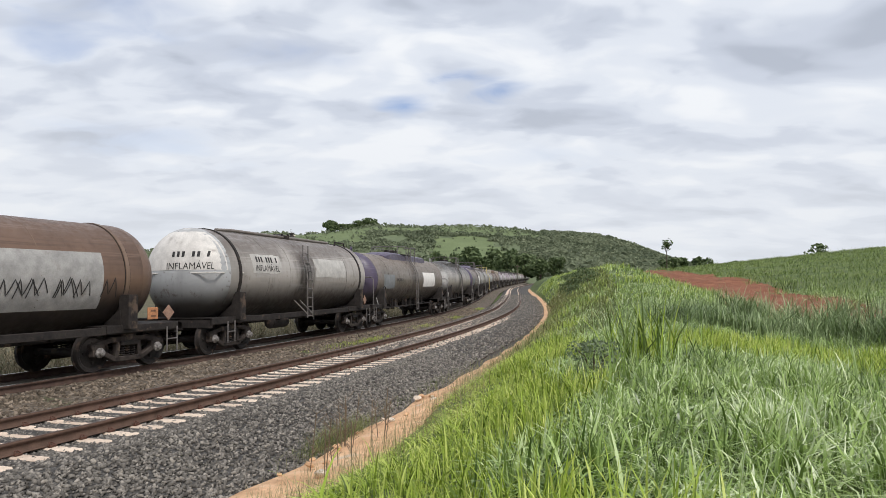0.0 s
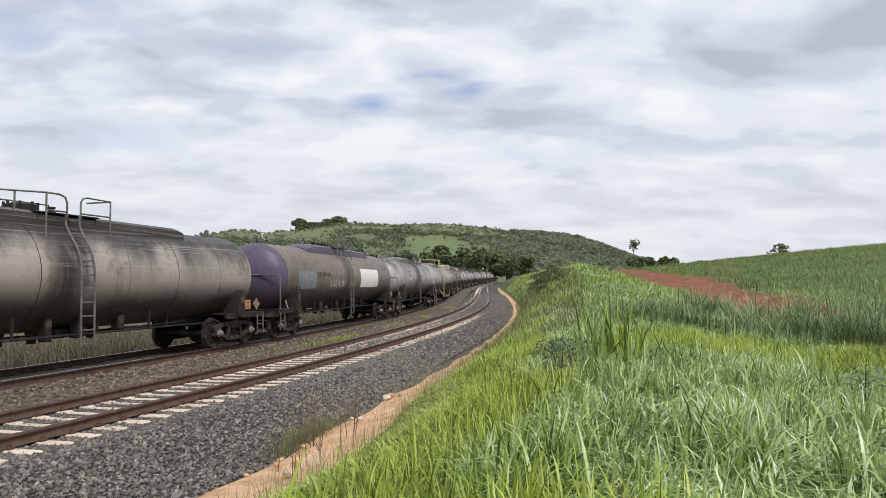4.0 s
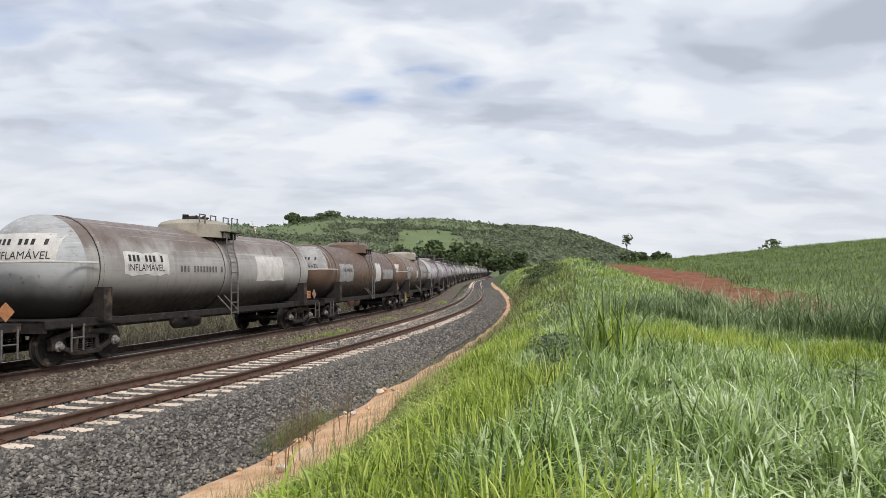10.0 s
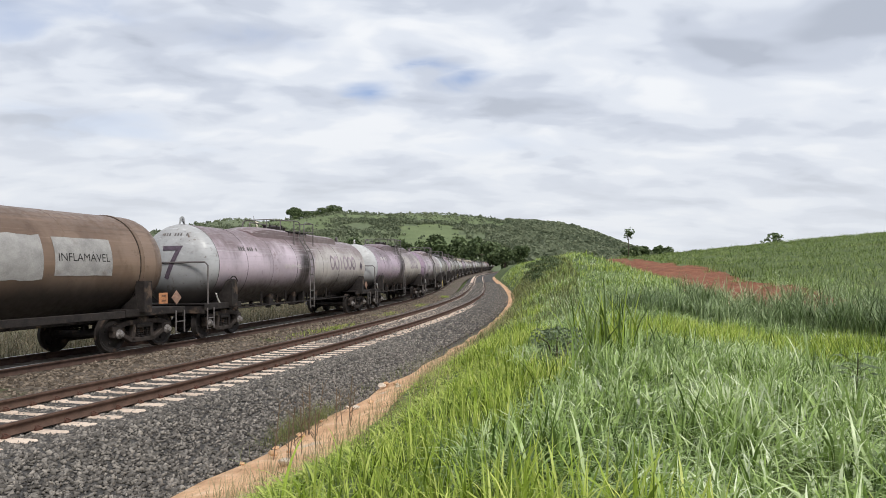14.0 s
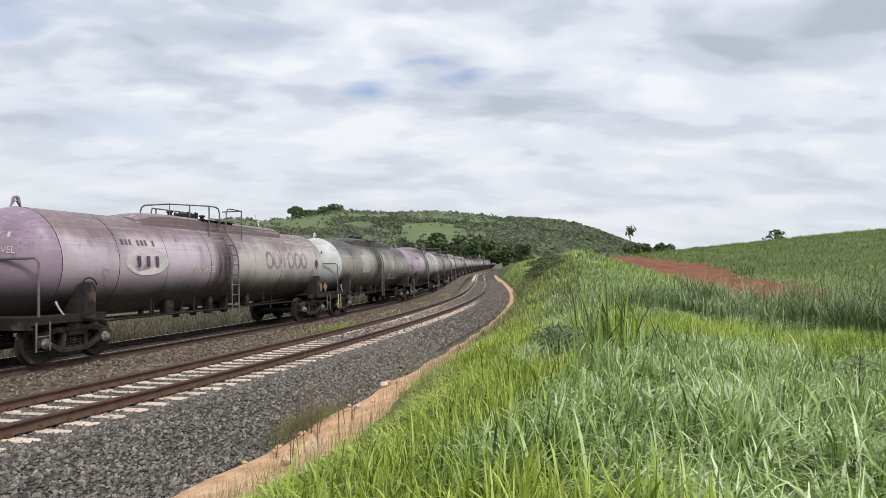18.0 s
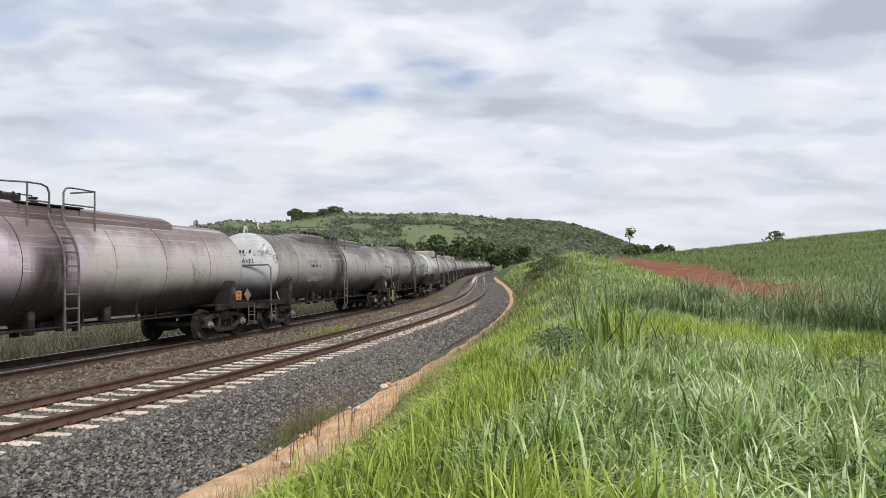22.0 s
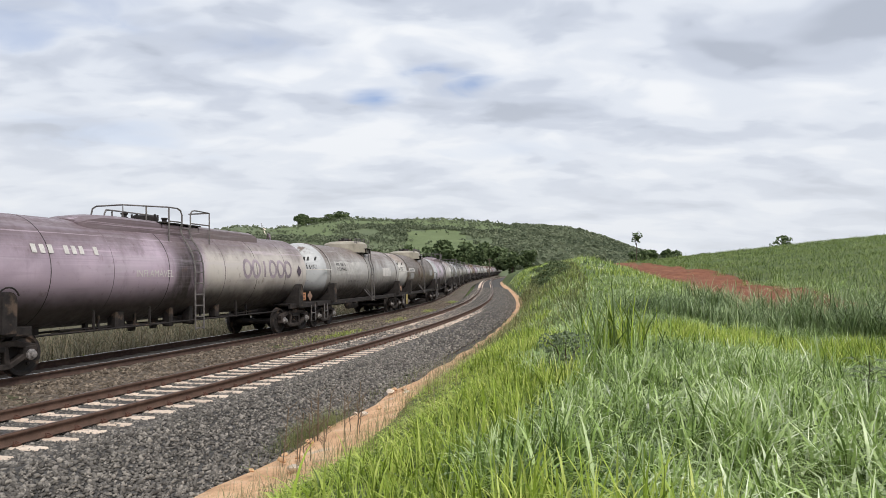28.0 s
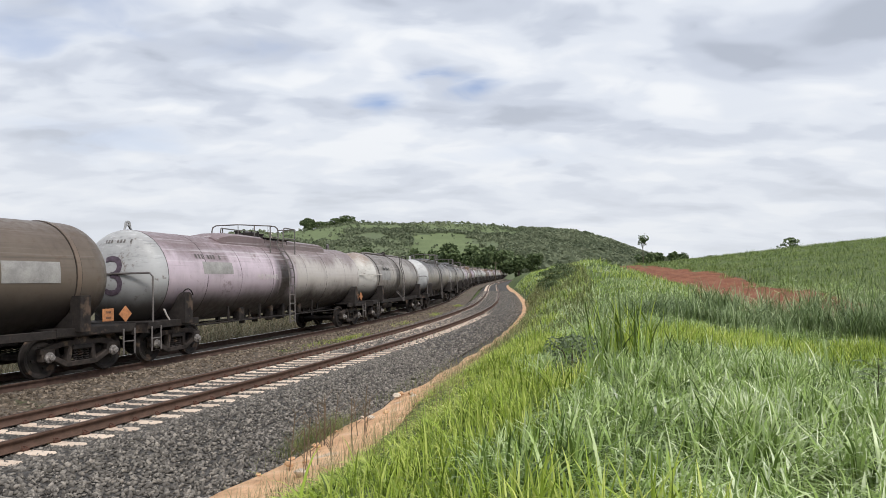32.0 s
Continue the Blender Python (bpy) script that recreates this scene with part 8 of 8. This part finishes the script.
    blades("seed_stalks", x, y, ground_z(x, y), 0.15 + 0.34 * r.rand(m), (0.004 + 0.004 * r.rand(m)) * (1 + s.clip(0) / 30), 0.04 + 0.2 * r.rand(m), M_STRAW, "thin straw-coloured seed stalks along the clay edge", "grass", 10, rows=3)
    m = 2800
    s = np.where(r.rand(m) < 0.75, 2.2 + r.normal(size=m) * 0.7, 8.5 + r.normal(size=m) * 2.5)
    u = clay_in(s) - 0.05 + r.normal(size=m) * 0.13
    px, py, t = on_line(NEAR_P, NEAR_T, s)
    x, y = px + u * np.cos(t), py - u * np.sin(t)
    blades("dry_weeds", x, y, grade(s) - 0.58 + 0.0 * s, 0.16 + 0.34 * r.rand(m), 0.004 + 0.004 * r.rand(m), 0.05 + 0.22 * r.rand(m), M_OLIVE, "fine dry weeds where stone meets clay", "weeds", 12, rows=2)
    m = 2600
    c = r.choice(6, m)
    s = np.array((16.0, 18.5, 27.0, 36.0, 8.0, 50.0))[c] + r.normal(size=m) * 1.1
    lat = np.array((2.0, 2.3, 2.0, 2.1, -2.4, 2.2))[c] + r.normal(size=m) * 0.22
    p = at_track(FAR_P, FAR_T, FAR_CANT, s, lat, -0.30 + 0.0 * s)
    blades("ballast_weeds", p[:, 0], p[:, 1], p[:, 2], 0.06 + 0.12 * r.rand(m), 0.008 + 0.008 * r.rand(m), 0.03 + 0.08 * r.rand(m), M_GRASS_BRIGHT, "small green weeds in the old ballast", "weeds", 11, rows=2)


build_grass()


def build_dead_stems():
    """Bare brown stems with thin twigs on the clay edge."""
    rnd = random.Random(5)
    for k in range(15):
        s = rnd.uniform(-0.6, 2.6)
        u = float(clay_out(s)) - rnd.uniform(0.1, 1.0)
        x, y, t = on_line(NEAR_P, NEAR_T, s)
        px, py = float(x + u * math.cos(t)), float(y - u * math.sin(t))
        z = float(ground_z(np.array([px]), np.array([py]))[0])
        st = thing("dead_stem", None, None, "bare brown weed stem with fine twigs", "dead plant", "dead stems on the clay", m=pose(px, py, z))
        h = rnd.uniform(0.45, 0.95)
        lx, ly = rnd.uniform(-0.1, 0.1), rnd.uniform(-0.1, 0.1)
        sh = Shape().tube([(0, 0, 0), (lx * 0.5, ly * 0.5, h * 0.5), (lx, ly, h)], 0.007, 5)
        part("stem", sh, M_TWIG, st)
        for j in range(10):
            a, q = rnd.uniform(0, 6.28), rnd.uniform(0.35, 1.0)
            L = rnd.uniform(0.06, 0.20)
            tw = Shape().tube([(lx * q, ly * q, h * q), (lx * q + L * math.cos(a), ly * q + L * math.sin(a), h * q + L * 0.8)], 0.0035, 3)
            part("twig", tw, M_TWIG, st)


build_dead_stems()


def build_palmate_weeds():
    """Low weeds with hand-shaped leaves among the grass."""
    rnd = random.Random(23)
    for k, (px, py, h) in enumerate(((4.75, 7.9, 0.62), (5.05, 8.4, 0.50))):
        z = float(ground_z(np.array([px]), np.array([py]))[0])
        st = thing("palmate_weed", None, None, "low weed with hand-shaped dark green leaves", "weed", "weeds with hand-shaped leaves", m=pose(px, py, z))
        part("stem", Shape().tube([(0, 0, 0), (0.02, 0.01, h * 0.6), (0.03, 0.0, h * 0.95)], 0.006, 5), M_VERGE, st)
        for j in range(9):
            a, q = j * 2.4 + rnd.random(), rnd.uniform(0.5, 1.0)
            reach = rnd.uniform(0.10, 0.20)
            hub = Vector((reach * math.cos(a), reach * math.sin(a), h * q + 0.04))
            stalk = part("leaf_stalk", Shape().tube([(0.02, 0, h * q * 0.9), tuple(hub)], 0.003, 4), M_VERGE, st)
            sh = Shape()
            for i in range(7):
                b = a + (i - 3) * 0.62
                ln = rnd.uniform(0.10, 0.15) * (1 - 0.09 * abs(i - 3))
                fw, sd = Vector((math.cos(b), math.sin(b), -0.25)), Vector((-math.sin(b), math.cos(b), 0)) * ln * 0.16
                sh.add([tuple(hub), tuple(hub + fw * ln * 0.55 + sd), tuple(hub + fw * ln), tuple(hub + fw * ln * 0.55 - sd)], [(0, 1, 2, 3)])
            part("leaf", sh, M_LEAF, stalk, smooth=0)


build_palmate_weeds()


# ---- pale stones on the clay ----
def build_clay_stones():
    rnd = random.Random(15)
    for k in range(26):
        s = rnd.uniform(-1.5, 6) if k < 18 else rnd.uniform(6, 40)
        u = float(clay_in(s)) + 0.2 + rnd.random() * float(clay_out(s) - clay_in(s))
        x, y, t = on_line(NEAR_P, NEAR_T, s)
        px, py = float(x + u * math.cos(t)), float(y - u * math.sin(t))
        z = -0.36 + 0.14 * (u - float(clay_in(s))) + float(grade(s))
        r = rnd.uniform(0.03, 0.085) * (1 if k % 3 else 1.3)
        sh = Shape().lathe([(-r * 0.5, r * 0.3), (-r * 0.3, r * 0.8), (0.0, r), (r * 0.3, r * 0.75), (r * 0.5, r * 0.25)], 7, "z")
        sh.v = [(a * rnd.uniform(0.75, 1.3), b * rnd.uniform(0.75, 1.3), c * rnd.uniform(0.7, 1.2)) for a, b, c in sh.v]
        thing("clay_lump", sh, M_CLAY if k % 3 else M_CHALK, "pale lump of dry clay" if k % 3 else "whitish broken stone on clay", "stone", "lumps on the clay edge", m=pose(px, py, z, rnd.uniform(-20, 20), rnd.uniform(-20, 20), rnd.uniform(0, 360)), smooth=20)


build_clay_stones()

# ---- loose stone of the beds ----
scatter_stones("stones_near", M_STONE, NEAR_P, NEAR_T, NEAR_CANT, 47000, (-7, 12), (-1.95, 4.05), lambda s, l: ballast_top(l) + 0.006 * (np.abs(l) > 0.8), (0.017, 0.036), 1, bed, "loose grey stones near the bank", 1.1)
scatter_stones("stones_mid", M_STONE, NEAR_P, NEAR_T, NEAR_CANT, 19000, (12, 100), (-1.95, 3.3), lambda s, l: ballast_top(l) + 0.004 + (np.where(l > 1.1, ends(s), np.where(np.abs(l) < 0.74, middle(s) + 0.018, crib(s))) + 0.206) * (np.abs(l) < 1.9), (0.026, 0.054), 2, bed, "loose grey stones along the bend", 1.5)
scatter_stones("stones_old", M_STONE_OLD, FAR_P, FAR_T, FAR_CANT, 12000, (-6, 50), (1.0, 2.6), lambda s, l: np.where(l < 1.6, -0.18, -0.19 - (l - 1.6) * 0.2), (0.022, 0.05), 3, bed_old, "loose brown stones beside the old track", 1.5)

# ---- sleepers of the new track ----
sleeper_mesh = sleeper_shape().mesh("sleeper", M_CONCRETE)
clip_mesh = clip_shape().mesh("rail_clip", M_CLIP)
rest = Shape()
for i in range(-26, 560):
    s = -0.982 + SLEEPER_STEP * i
    m = track_matrix(NEAR_P, NEAR_T, NEAR_CANT, s, 0.0, -0.168)
    if i < 270:
        sl = part("sleeper", sleeper_mesh, None, near_track, m=m)
        if i < 110:
            for side in (-1, 1):
                part("rail_clip", clip_mesh, None, sl, m=pose(0, side * GAUGE / 2, -0.01, 0, 0, 0))
    else:
        a = sleeper_shape()
        rest.add([tuple(m @ Vector(p)) for p in a.v], a.f)
far_sleepers = part("sleepers_distant", rest, M_CONCRETE, near_track, "concrete sleepers far along the bend")
far_sleepers["kind"] = "stuff"
old = Shape()
for i in range(-20, 420):
    s = 0.3 + 0.56 * i
    m = track_matrix(FAR_P, FAR_T, FAR_CANT, s, 0.0, -0.165)
    a = Shape().box(-0.11, 0.11, -1.35, 1.35, -0.12, 0.008, 0.015)
    old.add([tuple(m @ Vector(p)) for p in a.v], a.f)
old_sleepers = part("sleepers_old", old, M_WOOD, far_track, "dark worn sleepers half sunk in stone")
old_sleepers["kind"] = "stuff"


motions()
